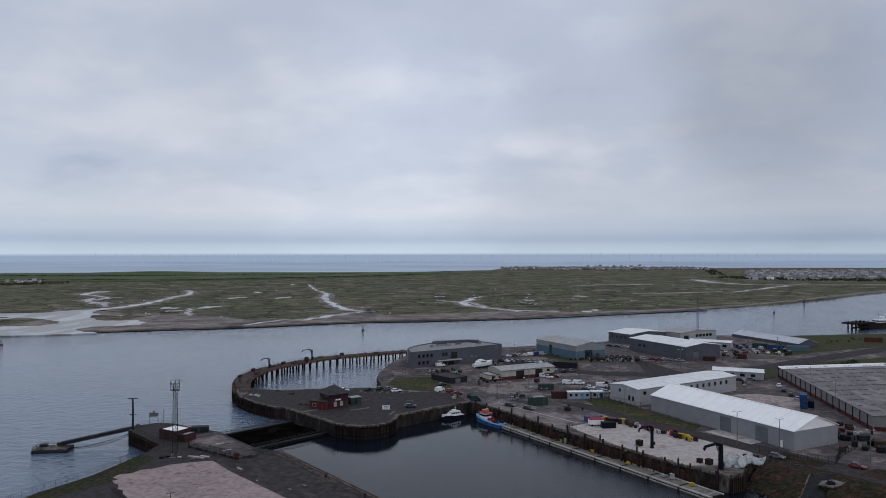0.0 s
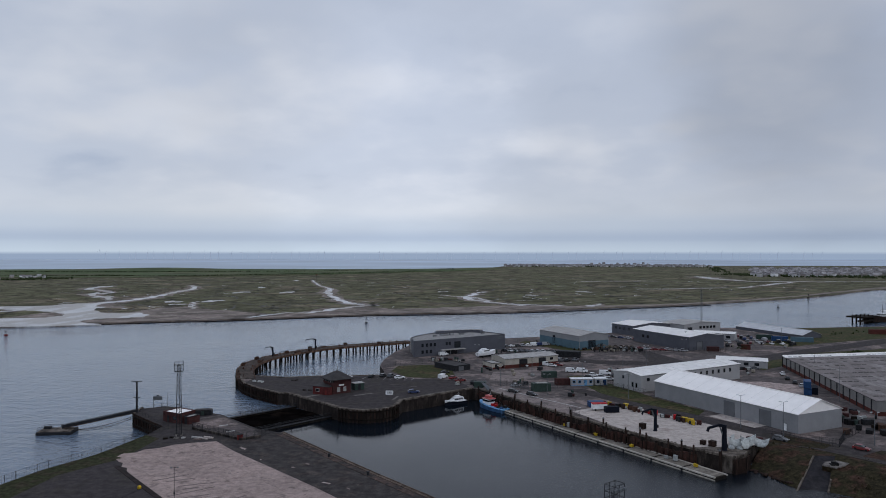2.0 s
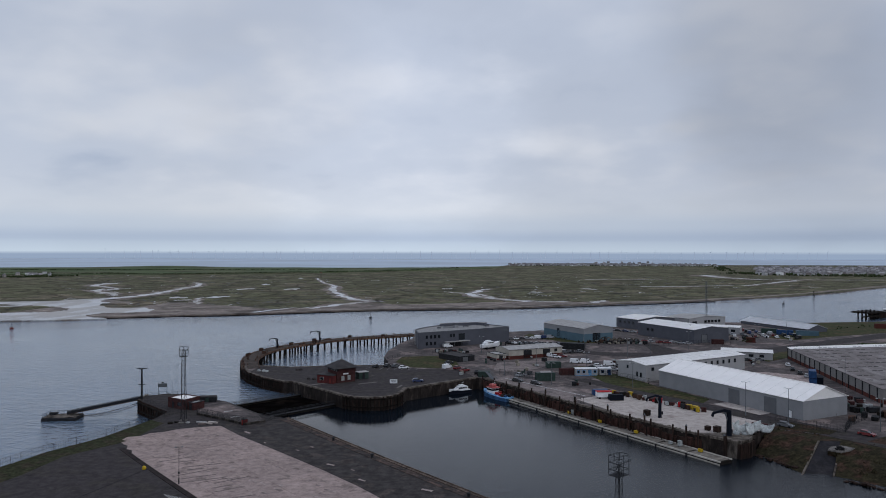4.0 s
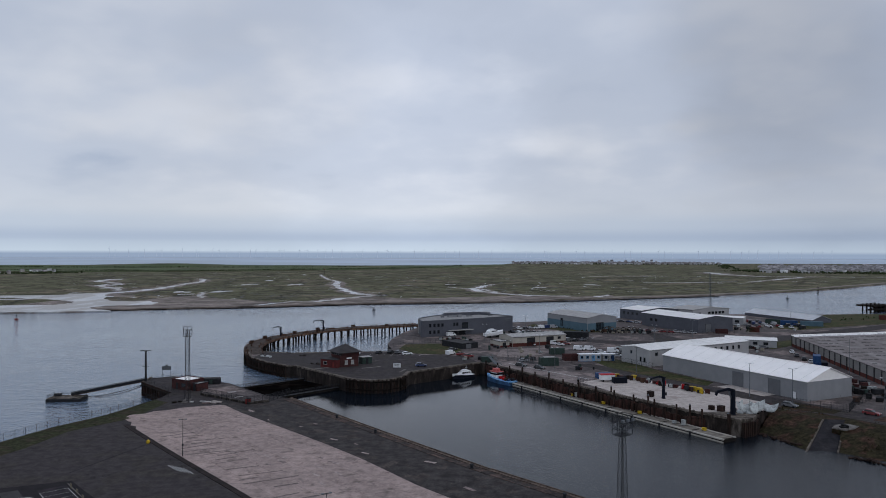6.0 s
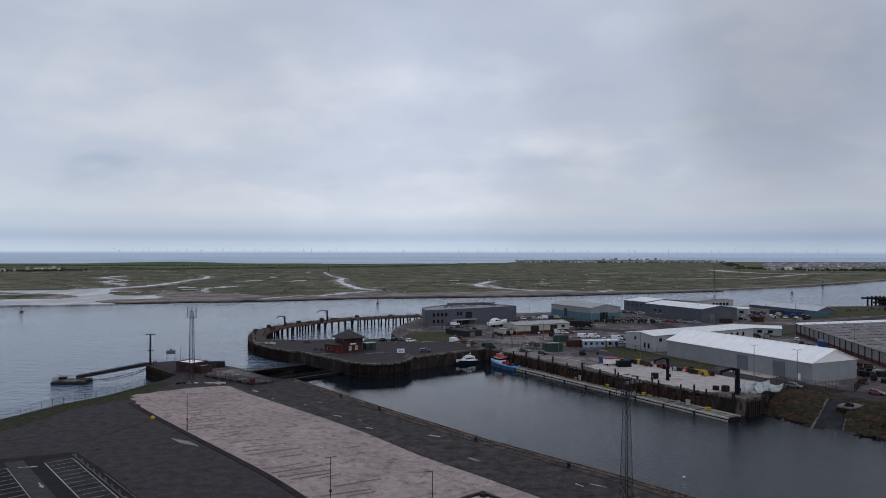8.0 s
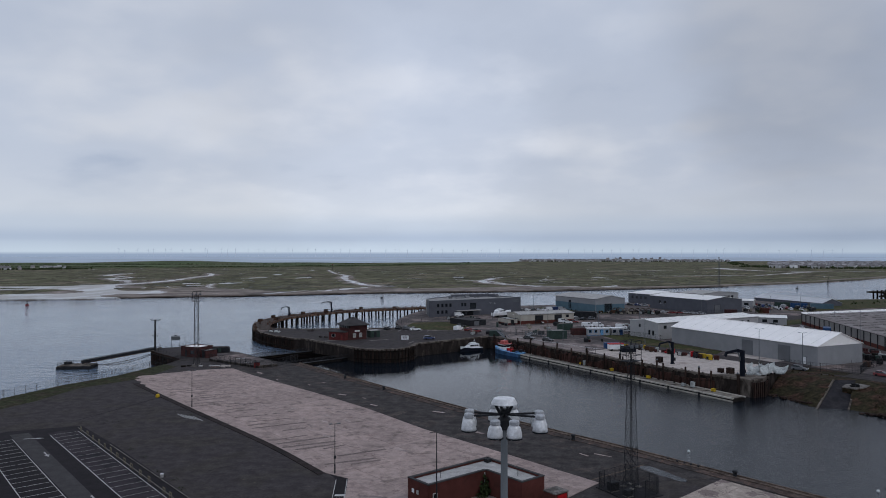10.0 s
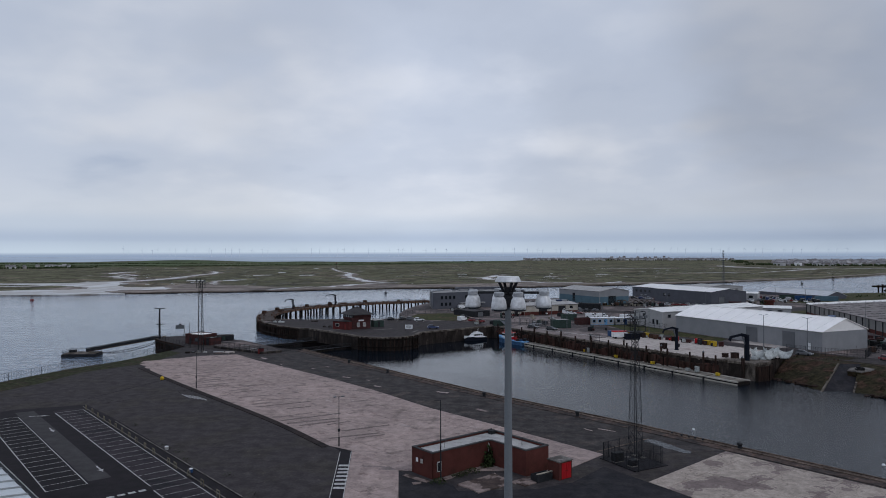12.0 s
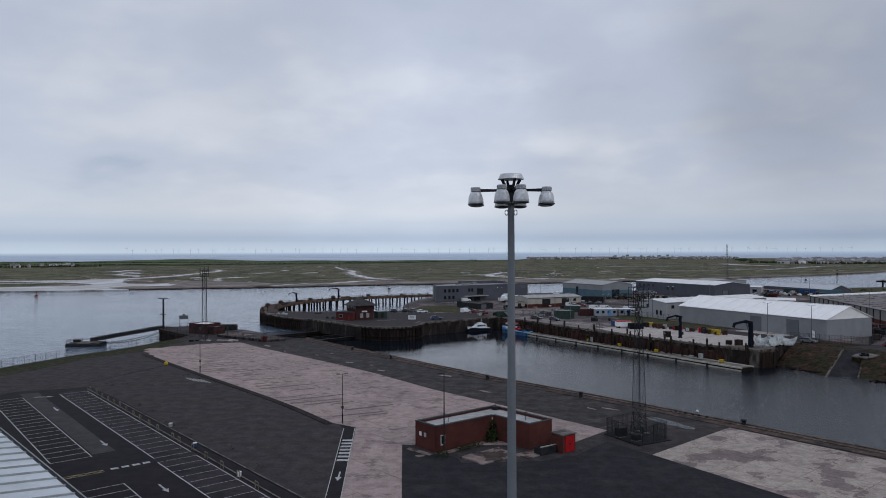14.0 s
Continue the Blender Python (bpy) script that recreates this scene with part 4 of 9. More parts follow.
bm = boxes((-1.2, 0.8, -1.2, -0.1, 0.2, 0.75), (-0.9, -0.2, -1.0, -0.3, 0.75, 1.3), bevel=0.06)
tube(bm, (0.4, -1.3, 0.8), (0.4, 0.1, 0.8), 0.35, n=10)
part("winch", bm, M["black"], drain)
for a, b in (((86.4, 192.6, -0.2), (74.6, 176.2, -5.4)), ((90.6, 190.0, -1.0), (81.9, 175.5, -5.3))):
    bm = bmesh.new()
    beam(bm, a, b, 0.4, 0.8)
    tagged(part("slip_kerb", bm, M["concrete_wet"]), "worn stone kerb beside the slipway", "kerb", kind="structure")
bm = bmesh.new()
prism(bm, [(-82.9, 124.1), (-79.5, 127.4), (-40.5, 88.6), (-24.3, 72.6), (-8, 56.4), (-12, 53), (-44.2, 85.4)], 0, 0.026)
tagged(part("bay_surface", bm, M["bay_tar"]), "worn grey asphalt under the kerbside parking bays", "car park", kind="structure")


# ---------------------------------------------------------------- buildings
def opening(parent, x, z0, w, h, mat, frame_mat, depth=0.12, name="window", outward=-1):
    """A leaf or pane set in a proud frame on the wall plane y = 0 of its parent wall."""
    bm = boxes((x, x + w, outward * depth * 0.5, 0.05, z0, z0 + h))
    leaf = part(name, bm, mat, parent)
    f = 0.1
    bm = boxes((x - f, x, outward * depth, 0.05, z0 - f, z0 + h + f), (x + w, x + w + f, outward * depth, 0.05, z0 - f, z0 + h + f), (x, x + w, outward * depth, 0.05, z0 + h, z0 + h + f), (x, x + w, outward * depth, 0.05, z0 - f, z0))
    part("frame", bm, frame_mat, leaf)
    return leaf


def wall(parent, m, length, height, mat, gable=0.0, thick=0.3, base=None, base_mat=None):
    """An upright wall along local x from the pose m, thickness to +y, with an optional gable rise in the middle."""
    bm = bmesh.new()
    outline = [(0, 0), (length, 0), (length, height), (length / 2, height + gable), (0, height)] if gable else [(0, 0), (length, 0), (length, height), (0, height)]
    a = [bm.verts.new((x, 0, z)) for x, z in outline]
    b = [bm.verts.new((x, thick, z)) for x, z in outline]
    bm.faces.new(a)
    bm.faces.new(b[::-1])
    for k in range(len(a)):
        j = (k + 1) % len(a)
        bm.faces.new((a[j], a[k], b[k], b[j]))
    w = part("wall", bm, mat, parent)
    w.matrix_basis = m
    if base:
        part("plinth", boxes((0, length, -0.05, 0, 0, base)), base_mat, w)
    return w


def shed(name, x, y, turn, L, W, eave, rise, wall_mat, roof_mat, label, openings=(), gable_mat=None, parapet=0.0, seams=0, base=None, base_mat=None, trim=None, category="building", overhang=0.3, seam_h=0.08, seam_mat=None):
    """A rectangular building: four walls, pitched or flat roof, gutters, doors and windows. openings: (side, x, z0, w, h, kind)."""
    ob = thing(name, at(x, y, 0, turn), label, category)
    trim = trim or M["steel_dark"]
    spots = {"S": (at(0, 0), L, 0), "E": (at(L, 0.3, 0, 90), W - 0.6, rise), "N": (at(L, W, 0, 180), L, 0), "W": (at(0, W - 0.3, 0, -90), W - 0.6, rise)}
    ws = {}
    for key, (m, ln, g) in spots.items():
        ws[key] = wall(ob, m, ln, eave + (parapet if not rise else 0), wall_mat, 0 if gable_mat else g, base=base, base_mat=base_mat)
        if gable_mat and g:
            bm = bmesh.new()
            a = [bm.verts.new((px, py, pz)) for py in (0.02, 0.25) for px, pz in ((0, eave), (ln, eave), (ln / 2, eave + g))]
            for f in ((0, 1, 2), (5, 4, 3), (0, 3, 4, 1), (1, 4, 5, 2), (2, 5, 3, 0)):
                bm.faces.new([a[i] for i in f])
            part("gable", bm, gable_mat, ws[key])
    if rise:
        half = W / 2
        slope = math.atan2(rise, half)
        run = math.hypot(half, rise) + overhang
        for flip in (0, 1):
            bm = boxes((-overhang, L + overhang, -overhang, run - overhang, 0, 0.16))
            r = part("roof", bm, roof_mat, ob)
            m = pose(0, 0, eave + 0.03, math.degrees(slope), 0, 0)
            r.matrix_basis = m if not flip else pose(L, W, 0, 0, 0, 180) @ m
            for k in range(seams):
                sx = L * (k + 0.5) / seams
                part("seam", boxes((sx - 0.06, sx + 0.06, -overhang, run - overhang, 0.16, 0.16 + seam_h)), seam_mat or M["seam"], r)
        part("ridge_cap", boxes((-overhang, L + overhang, half - 0.35, half + 0.35, eave + rise + 0.12, eave + rise + 0.26)), roof_mat, ob)
    else:
        bm = boxes((0.3, L - 0.3, 0.3, W - 0.3, eave - 0.2, eave))
        part("roof", bm, roof_mat, ob)
        p = eave + parapet
        part("roof_edge", boxes((-0.1, L + 0.1, -0.1, 0.3, p, p + 0.15), (-0.1, L + 0.1, W - 0.3, W + 0.1, p, p + 0.15), (-0.1, 0.3, 0.3, W - 0.3, p, p + 0.15), (L - 0.3, L + 0.1, 0.3, W - 0.3, p, p + 0.15)), trim, ob)
    for key in ("S", "N"):
        if rise:
            part("gutter", boxes((0, L if key == "S" else L, -0.28, -0.1, eave - 0.1, eave + 0.06)), trim, ws[key])
    for side, px, z0, w, h, kind in openings:
        mat = {"glass": M["glass"], "door": M["steel_dark"], "shutter": M["grey_shutter"], "dark": M["steel_dark"], "white": M["white"]}[kind]
        opening(ws[side], px, z0, w, h, mat, trim, 0.1, "window" if kind == "glass" else "door")
    return ob, ws


M["grey_shutter"] = ribbed("grey_roller_shutter", (0.13, 0.135, 0.145, 1), 0.5, 0.12, 0.02, 0.1, "Z")
shed("warehouse", 62.9, 268.0, -60.9, 60.2, 19.6, 5.7, 3.5, M["grey_wall"], M["white_membrane"], "long light-grey warehouse with a white membrane roof", [("S", 32.6, 0.1, 4.2, 4.6, "shutter"), ("S", 46.6, 0.1, 4.2, 4.6, "shutter"), ("S", 55.4, 0.1, 1.0, 2.1, "white")], gable_mat=M["white_membrane"], seams=11, trim=M["steel"], seam_h=0.04)
shed("workshop", 59.6, 275.5, 34, 58, 14.8, 6.2, 0.9, M["pale_wall"], M["white_roof"], "pale grey workshop with a white shallow roof", [("W", 4.6, 4.0, 0.8, 1.1, "glass"), ("W", 9.6, 1.5, 0.8, 1.7, "glass"), ("W", 11.6, 1.4, 0.8, 1.7, "glass"), ("S", 3.0, 4.0, 1.3, 1.1, "glass")] + [("S", 26 + 3.6 * k, 3.6, 1.0, 1.4, "glass") for k in range(8)], seams=14, trim=M["steel"])
tile, tw = shed("transit_shed", 138.5, 340, -96, 100, 90, 4.9, 2.6, M["panel_wall"], M["tile_roof"], "huge low shed with a brown-grey sheet roof", [], seams=0, base=1.4, base_mat=M["brick"], trim=M["steel_dark"])
tile_roof = [c for c in tile.children if c.name.startswith("roof")][0]
part("new_sheet", boxes((-0.25, 5.5, -0.25, 44.4, 0.17, 0.21)), M["white_roof"], tile_roof, "white replaced sheets at the roof end")
for k in range(17):
    part("column", boxes((6 * k, 6 * k + 0.35, -0.25, 0, 0, 4.9)), M["steel_dark"], tw["S"])
far_edge = part("verge_trim", boxes((-0.9, 0.3, 0, 46, 0, 0.3)), M["white_membrane"], tile, "white verge along the far roof edge")
far_edge.matrix_basis = pose(0, 0, 5.1, math.degrees(math.atan2(2.6, 45)), 0, 0)
rnd = random.Random(4)
for r in range(11):
    for k in range(20):
        if rnd.random() < 0.8:
            px, py = 3 + 9 * r, 2.5 + 2.1 * k
            o = part("roof_light", boxes((px, px + rnd.uniform(0.5, 0.8), py - 0.9, py + 0.6, 0.16, 0.26)), M["slate"], tile)
            o.matrix_basis = pose(0, 0, 4.93, math.degrees(math.atan2(2.6, 45)), 0, 0)
# harbour office: a wedge-shaped block with a flared end, a glazed entrance and a taller plant storey behind
OFFICE = [(-36.2, 358.5), (-11.0, 376.0), (10.8, 393.2), (-3.5, 407.0), (-28.0, 397.5), (-35.0, 386.5), (-39.3, 375.0)]
office = thing("office_building", at(0, 0), "dark grey two-storey harbour office block with windowless hall", "building")
office_wall = []
for (ax, ay), (bx, by) in zip(OFFICE, OFFICE[1:] + OFFICE[:1]):
    run_ = math.hypot(bx - ax, by - ay)
    w = wall(office, at(ax, ay, 0, math.degrees(math.atan2(by - ay, bx - ax))), run_ - 0.02, 8.2, M["slate_blue_wall"])
    part("roof_edge", boxes((0, run_, -0.12, 0.3, 8.2, 8.34)), M["steel"], w)
    office_wall.append(w)
bm = bmesh.new()
mid = Vector((-17, 384))
prism(bm, [tuple(mid + (Vector(p) - mid) * 0.985) for p in OFFICE], 7.7, 7.95)
part("roof", bm, M["dark_roof"], office, "grey flat felt roof")
for px in (4.5, 7.0, 9.4, 11.8):
    opening(office_wall[0], px, 5.0, 1.1, 1.5, M["glass"], M["steel_dark"])
for px in (4.5, 7.0, 9.4):
    opening(office_wall[0], px, 1.6, 1.1, 1.5, M["glass"], M["steel_dark"])
for px in (19.0, 20.8):
    opening(office_wall[0], px, 5.0, 1.1, 1.5, M["glass"], M["steel_dark"])
opening(office_wall[0], 24.4, 3.4, 3.6, 3.0, M["glass"], M["steel_dark"])
opening(office_wall[0], 18.0, 0.1, 8.5, 2.2, M["glass"], M["steel_dark"])
part("entrance_canopy", boxes((15.6, 30.0, -2.4, 0, 2.55, 2.85)), M["felt"], office_wall[0], "thin pale entrance canopy")
for k in range(4):
    part("canopy_post", boxes((16.0 + 4.4 * k, 16.15 + 4.4 * k, -2.3, -2.15, 0, 2.55)), M["steel"], office_wall[0])
part("corner_fin", boxes((0.2, 0.7, -0.5, 0, 0.3, 8.0)), M["felt"], office_wall[6], "pale corner fin")
part("sign_bar", boxes((22.0, 26.5, -0.08, 0, 6.6, 7.2)), M["steel"], office_wall[1], "grey bar of lettering")
part("sign_bar", boxes((23.0, 26.5, -0.08, 0, 5.9, 6.2)), M["steel"], office_wall[1], "grey bar of lettering")
bm = bmesh.new()
prism(bm, [(-27.6, 393.0), (-7.5, 402.6), (-3.0, 399.5), (-1.5, 402.8), (-4.4, 406.0), (-27.9, 396.8)], 7.95, 9.5, 1, 0)
part("plant_storey", bm, [M["slate_blue_wall"], M["dark_roof"]], office, "set-back dark plant storey")
shed("unit_building", 9.0, 326.8, 29, 29.2, 12.5, 4.4, 0.8, M["cream_wall"], M["felt"], "cream and red-brick workshop units with grey roof", [("S", 7.8, 0.1, 4.2, 3.7, "dark"), ("S", 18.4, 0.1, 3.8, 3.7, "dark"), ("S", 24.8, 2.6, 1.4, 1.0, "glass")], base=1.6, base_mat=M["brick"])
shed("store", -13.5, 317.5, 42, 9, 15, 2.4, 0, M["steel_dark"], M["slate"], "low dark flat-roofed store beside the grass plot", [("S", 2, 0.1, 3, 2.0, "shutter")])
shed("store", 3.2, 324.6, 29, 5.0, 9, 2.6, 0, M["cream_wall"], M["felt"], "small cream lean-to store beside the units", [("S", 1.5, 0.1, 1.6, 2.0, "dark")], base=0.8, base_mat=M["brick_bright"])
shed("shed", 32.2, 423.5, -59, 37, 20.5, 7.4, 1.7, M["grey_wall"], M["felt"], "two-tone teal and pale grey industrial shed", [("E", 6, 0.1, 5, 4.6, "dark"), ("E", 14, 0.1, 2, 2.4, "door"), ("S", 13, 1.2, 2.0, 4.4, "dark")], base=4.5, base_mat=M["teal_wall"])
shed("shed", 88.8, 432.5, -62, 46, 25, 7.3, 1.5, M["slate_blue_wall"], M["white_roof"], "dark grey industrial shed with pale sheet roof", [("E", 5, 0.1, 4, 4.4, "shutter"), ("S", 8, 3.4, 1.6, 1.4, "glass"), ("S", 12, 3.4, 1.6, 1.4, "glass")])
shed("shed", 83.8, 476.5, -58, 20, 32, 6.2, 1.4, M["slate_blue_wall"], M["white_roof"], "dark shed with a light roof near the river", [("S", 3 + 4 * k, 3.2, 1.6, 1.4, "glass") for k in range(4)])
shed("shed", 118.4, 487, -58, 20, 34, 6.0, 1.2, M["pale_wall"], M["felt"], "pale shed with a row of windows near the river", [("E", 3, 0.1, 4, 4, "dark")] + [("E", 14 + 3.2 * k, 3.0, 2.0, 1.4, "glass") for k in range(5)])
shed("canopy", 174, 505, -68, 58, 15, 1.9, 2.5, M["slate_blue_wall"], M["grey_roof"], "long low store with a pale curved roof", [])
shed("cabin_block", 108.5, 341, -19, 22, 11, 3.2, 0.7, M["pale_wall"], M["white_roof"], "long white single-storey cabin block", [("S", 3 + 4.5 * k, 1.2, 1.8, 1.1, "glass") for k in range(4)])
shed("cabin_block", 128, 447, -25, 24, 12, 4.0, 0.6, M["pale_wall"], M["white_roof"], "long white low office beside the car park", [("S", 2.5 + 4.2 * k, 1.4, 2.2, 1.3, "glass") for k in range(5)])

# ---------------------------------------------------------------- curved timber jetty
JETTY = wind([(-101.5, 296), (-106, 308), (-110, 322), (-111, 341), (-106, 361), (-95, 381), (-81, 397), (-63.5, 409), (-46, 420)], 8)
jetty = thing("jetty", at(0, 0), "long curved rusty-brown timber jetty on dark piles", "jetty")
deck_pts = spaced(JETTY, 4.5)
bm = boxes((-2.24, 2.24, -3.5, 3.5, -0.3, 0.10))
bay = part("deck_bay", bm, M["jetty_deck"], jetty)
bay_mesh = bay.data
rim_mesh = {}
for s in (-1, 1):
    bm = boxes((-2.36, 2.36, s * 3.67 - 0.17, s * 3.67 + 0.17, -0.75, 0.28), bevel=0.04)
    o = part("edge_beam", bm, M["jetty_rim"], jetty)
    rim_mesh[s] = (o, o.data)
bm = bmesh.new()
tube(bm, (0, 0, -9), (0, 0, -0.4), 0.50, 0.44, 8)
pile = part("pile", bm, M["timber_dark"], jetty)
pile_mesh = pile.data
bm = boxes((-0.3, 0.3, -3.8, 3.8, -1.1, -0.3))
cap = part("cross_beam", bm, M["timber_dark"], jetty)
cap_mesh = cap.data
bm = boxes((-1.1, 1.1, -0.12, 0.12, -7.5, 0.15))
fender = part("fender_board", bm, M["timber_dark"], jetty)
fender_mesh = fender.data
first = True
for k, (x, y, h) in enumerate(deck_pts):
    m = at(x, y, 0.08 + 0.02 * math.sin(k * 2.1), h)
    if first:
        bay.matrix_basis = m
    else:
        again("deck_bay", bay_mesh, jetty, m)
    c = again("cross_beam", cap_mesh, jetty, m) if not first else cap
    c.matrix_basis = m
    for s in (-1, 1):
        if first:
            rim_mesh[s][0].matrix_basis = m
        else:
            again("edge_beam", rim_mesh[s][1], jetty, m)
    for s in (-3.1, 3.1):
        pm = m @ pose(0.2 * math.sin(k * 7 + s), s, 0, 2 * math.sin(k * 3 + s), 2 * math.cos(k * 5), 0)
        if first and s == -3.1:
            pile.matrix_basis = pm
        else:
            again("pile", pile_mesh, jetty, pm)
    if k < 9:
        fm = m @ pose(0.4 * math.sin(k), 4.0, -0.05, 0, 0, 0)
        if first:
            fender.matrix_basis = fm
        else:
            again("fender_board", fender_mesh, jetty, fm)
    first = False

# roof plant on the office block
for x, y, a, lx, ly, h in ((-24, 384, 36, 5, 2.2, 1.1), (-19, 387, 36, 2.4, 1.6, 1.4), (-27.5, 380, 36, 1.6, 1.2, 0.8), (-14, 390, 36, 3, 1.4, 0.7), (-2, 394, 36, 2, 1.4, 0.6)):
    ob = thing("roof_plant", at(x, y, 7.95, a), "pale grey plant housing on the flat roof", "roof plant", "roof plant")
    part("housing", boxes((0, lx, 0, ly, 0, h), bevel=0.05), M["grey_wall"], ob)
    part("cap", boxes((-0.1, lx + 0.1, -0.1, ly + 0.1, h, h + 0.12)), M["steel_dark"], ob)


# ---------------------------------------------------------------- near peninsula: lamps, hut, masts
def high_mast(x, y):
    ob = thing("high_mast_light", at(x, y), "tall grey floodlight mast with a ring of white bell lamps", "lamp mast")
    bm = bmesh.new()
    lathe(bm, [(0.42, 0), (0.42, 0.05), (0.225, 1.2), (0.108, 27.6)], 16)
    part("pole", bm, M["steel"], ob, smooth=True)
    bm = bmesh.new()
    lathe(bm, [(0.7, 0), (0.7, 0.3), (0.34, 0.34)], 12)
    part("base", bm, M["concrete"], ob)
    bm = bmesh.new()
    lathe(bm, [(0.20, 27.45), (0.20, 27.75), (0.11, 27.85), (0.11, 28.1)], 14)
    for k in range(4):
        a = k * math.pi / 2 + 0.4
        tube(bm, (0.10 * math.cos(a), 0.10 * math.sin(a), 27.85), (0.32 * math.cos(a), 0.32 * math.sin(a), 28.28), 0.05, n=6)
    part("head_frame", bm, M["steel_dark"], ob)
    bm = bmesh.new()
    lathe(bm, [(0.40, 28.275), (0.43, 28.28), (0.435, 28.295), (0.37, 28.43), (0.345, 28.465), (0.05, 28.48)], 28)
    part("cap", bm, M["lamp_white"], ob, "white dished cap", smooth=False)
    bm = bmesh.new()
    beam(bm, (0, 0, 27.92), (1.22, 0, 27.92), 0.05, 0.06)
    arm_mesh = None
    lamp_mesh = None
    for k in range(8):
        m = pose(0, 0, 0, 0, 0, 90 * (k // 2) + (15, -14)[k % 2])
        if k == 0:
            arm = part("arm", bm, M["steel_dark"], ob)
            arm_mesh = arm.data
            bm2 = bmesh.new()
            lathe(bm2, [(0.11, 27.87), (0.16, 27.83), (0.205, 27.76), (0.235, 27.65), (0.245, 27.54), (0.25, 27.47), (0.22, 27.44)], 18, (1.2, 0, 0))
            lamp = part("lamp", bm2, M["lamp_white"], arm, smooth=True)
            lamp_mesh = lamp.data
            bm3 = bmesh.new()
            lathe(bm3, [(0.10, 27.84), (0.165, 27.87), (0.165, 27.97), (0.14, 28.0), (0.02, 28.005)], 14, (1.2, 0, 0))
            gear = part("gear_box", bm3, M["lamp_grey"], arm)
            gear_mesh = gear.data
            bm4 = bmesh.new()
            lathe(bm4, [(0.265, 27.455), (0.265, 27.42), (0.15, 27.385), (0.03, 27.375)], 18, (1.2, 0, 0))
            glass = part("lens", bm4, M["glass"], arm)
            lens_mesh = glass.data
            arm.matrix_basis = m
        else:
            arm = again("arm", arm_mesh, ob, m)
            again("lamp", lamp_mesh, arm, Matrix())
            again("gear_box", gear_mesh, arm, Matrix())
            again("lens", lens_mesh, arm, Matrix())
    bm = bmesh.new()
    for s in (-1, 1):
        pts = [(0.15 * s + 0.05 * s * math.sin(u * 2 * math.pi / 10), -0.15, 27.25 - 0.09 + 0.09 * math.cos(u * 2 * math.pi / 10)) for u in range(11)]
        cord(bm, pts, 0.012, 5)
    part("cable_loop", bm, M["black"], ob)
    return ob


high_mast(0.25, 24.1).scale = (1.015, 1.015, 1.0014)


def lattice(name, x, y, h, base_w, top_w, label, bays=12, leg=0.09, turn=0, head=True, steel="steel_dark"):
    ob = thing(name, at(x, y, 0, turn), label, "mast")
    half = lambda z: (base_w + (top_w - base_w) * z / h) / 2
    corners = ((-1, -1), (1, -1), (1, 1), (-1, 1))
    for cx, cy in corners:
        bm = bmesh.new()
        beam(bm, (cx * half(0), cy * half(0), 0), (cx * half(h), cy * half(h), h), leg)
        part("leg", bm, M[steel], ob)
    for k in range(bays):
        z0, z1 = h * k / bays, h * (k + 1) / bays
        bm = bmesh.new()
        for (ax, ay), (bx, by) in zip(corners, corners[1:] + corners[:1]):
            a0, b0 = (ax * half(z0), ay * half(z0), z0), (bx * half(z0), by * half(z0), z0)
            a1, b1 = (ax * half(z1), ay * half(z1), z1), (bx * half(z1), by * half(z1), z1)
            beam(bm, a0, b1, leg * 0.55)
            beam(bm, b0, a1, leg * 0.55)
            beam(bm, a1, b1, leg * 0.6)
        tagged(part("bracing", bm, M[steel], ob), kind="stuff")
    if head:
        w = 1.2
        bm = boxes((-w, w, -w * 0.7, w * 0.7, h - 1.9, h - 1.8))
        part("platform", bm, M["steel_dark"], ob)
        for z in (h - 1.0, h, h + 1.0):
            for a, b in (((-w, -w * 0.7), (w, -w * 0.7)), ((w, -w * 0.7), (w, w * 0.7)), ((w, w * 0.7), (-w, w * 0.7)), ((-w, w * 0.7), (-w, -w * 0.7))):
                bm = bmesh.new()
                beam(bm, (*a, z), (*b, z), 0.07)
                part("rail", bm, M["steel_dark"], ob)
        for px in (-w, 0, w):
            for py in (-w * 0.7, w * 0.7):
                bm = bmesh.new()
                beam(bm, (px, py, h - 1.8), (px, py, h + 1.0), 0.07)
                part("rail_post", bm, M["steel_dark"], ob)
        for k, px in enumerate((-1.1, 0.0, 1.1)):
            bm = boxes((px - 0.25, px + 0.25, -w * 0.7 - 0.3, -w * 0.7, h + 0.1, h + 0.5), bevel=0.04)
            part("floodlight", bm, M["steel"], ob)
    for cx, cy in corners:
        part("footing", boxes((cx * half(0) - 0.3, cx * half(0) + 0.3, cy * half(0) - 0.3, cy * half(0) + 0.3, 0, 0.25)), M["concrete"], ob)
    bm = bmesh.new()
    tube(bm, (0.25, 0, 0.2), (0.12, 0, h - 1.8), 0.06, n=6)
    part("cable", bm, M["black"], ob)
    return ob


lattice("lattice_mast", 18.5, 102.6, 19.8, 1.5, 0.55, "dark steel lattice floodlight mast by the quay", 14, 0.06, 42, head=True)
lattice("lattice_mast", -89.4, 202.6, 20.6, 1.5, 1.0, "grey steel lattice floodlight mast by the lock", 14, 0.08, 20)
lattice("lattice_mast", 143, 480, 30.0, 1.6, 0.7, "slim lattice radio mast near the river", 12, 0.06, 10, head=False, steel="steel")


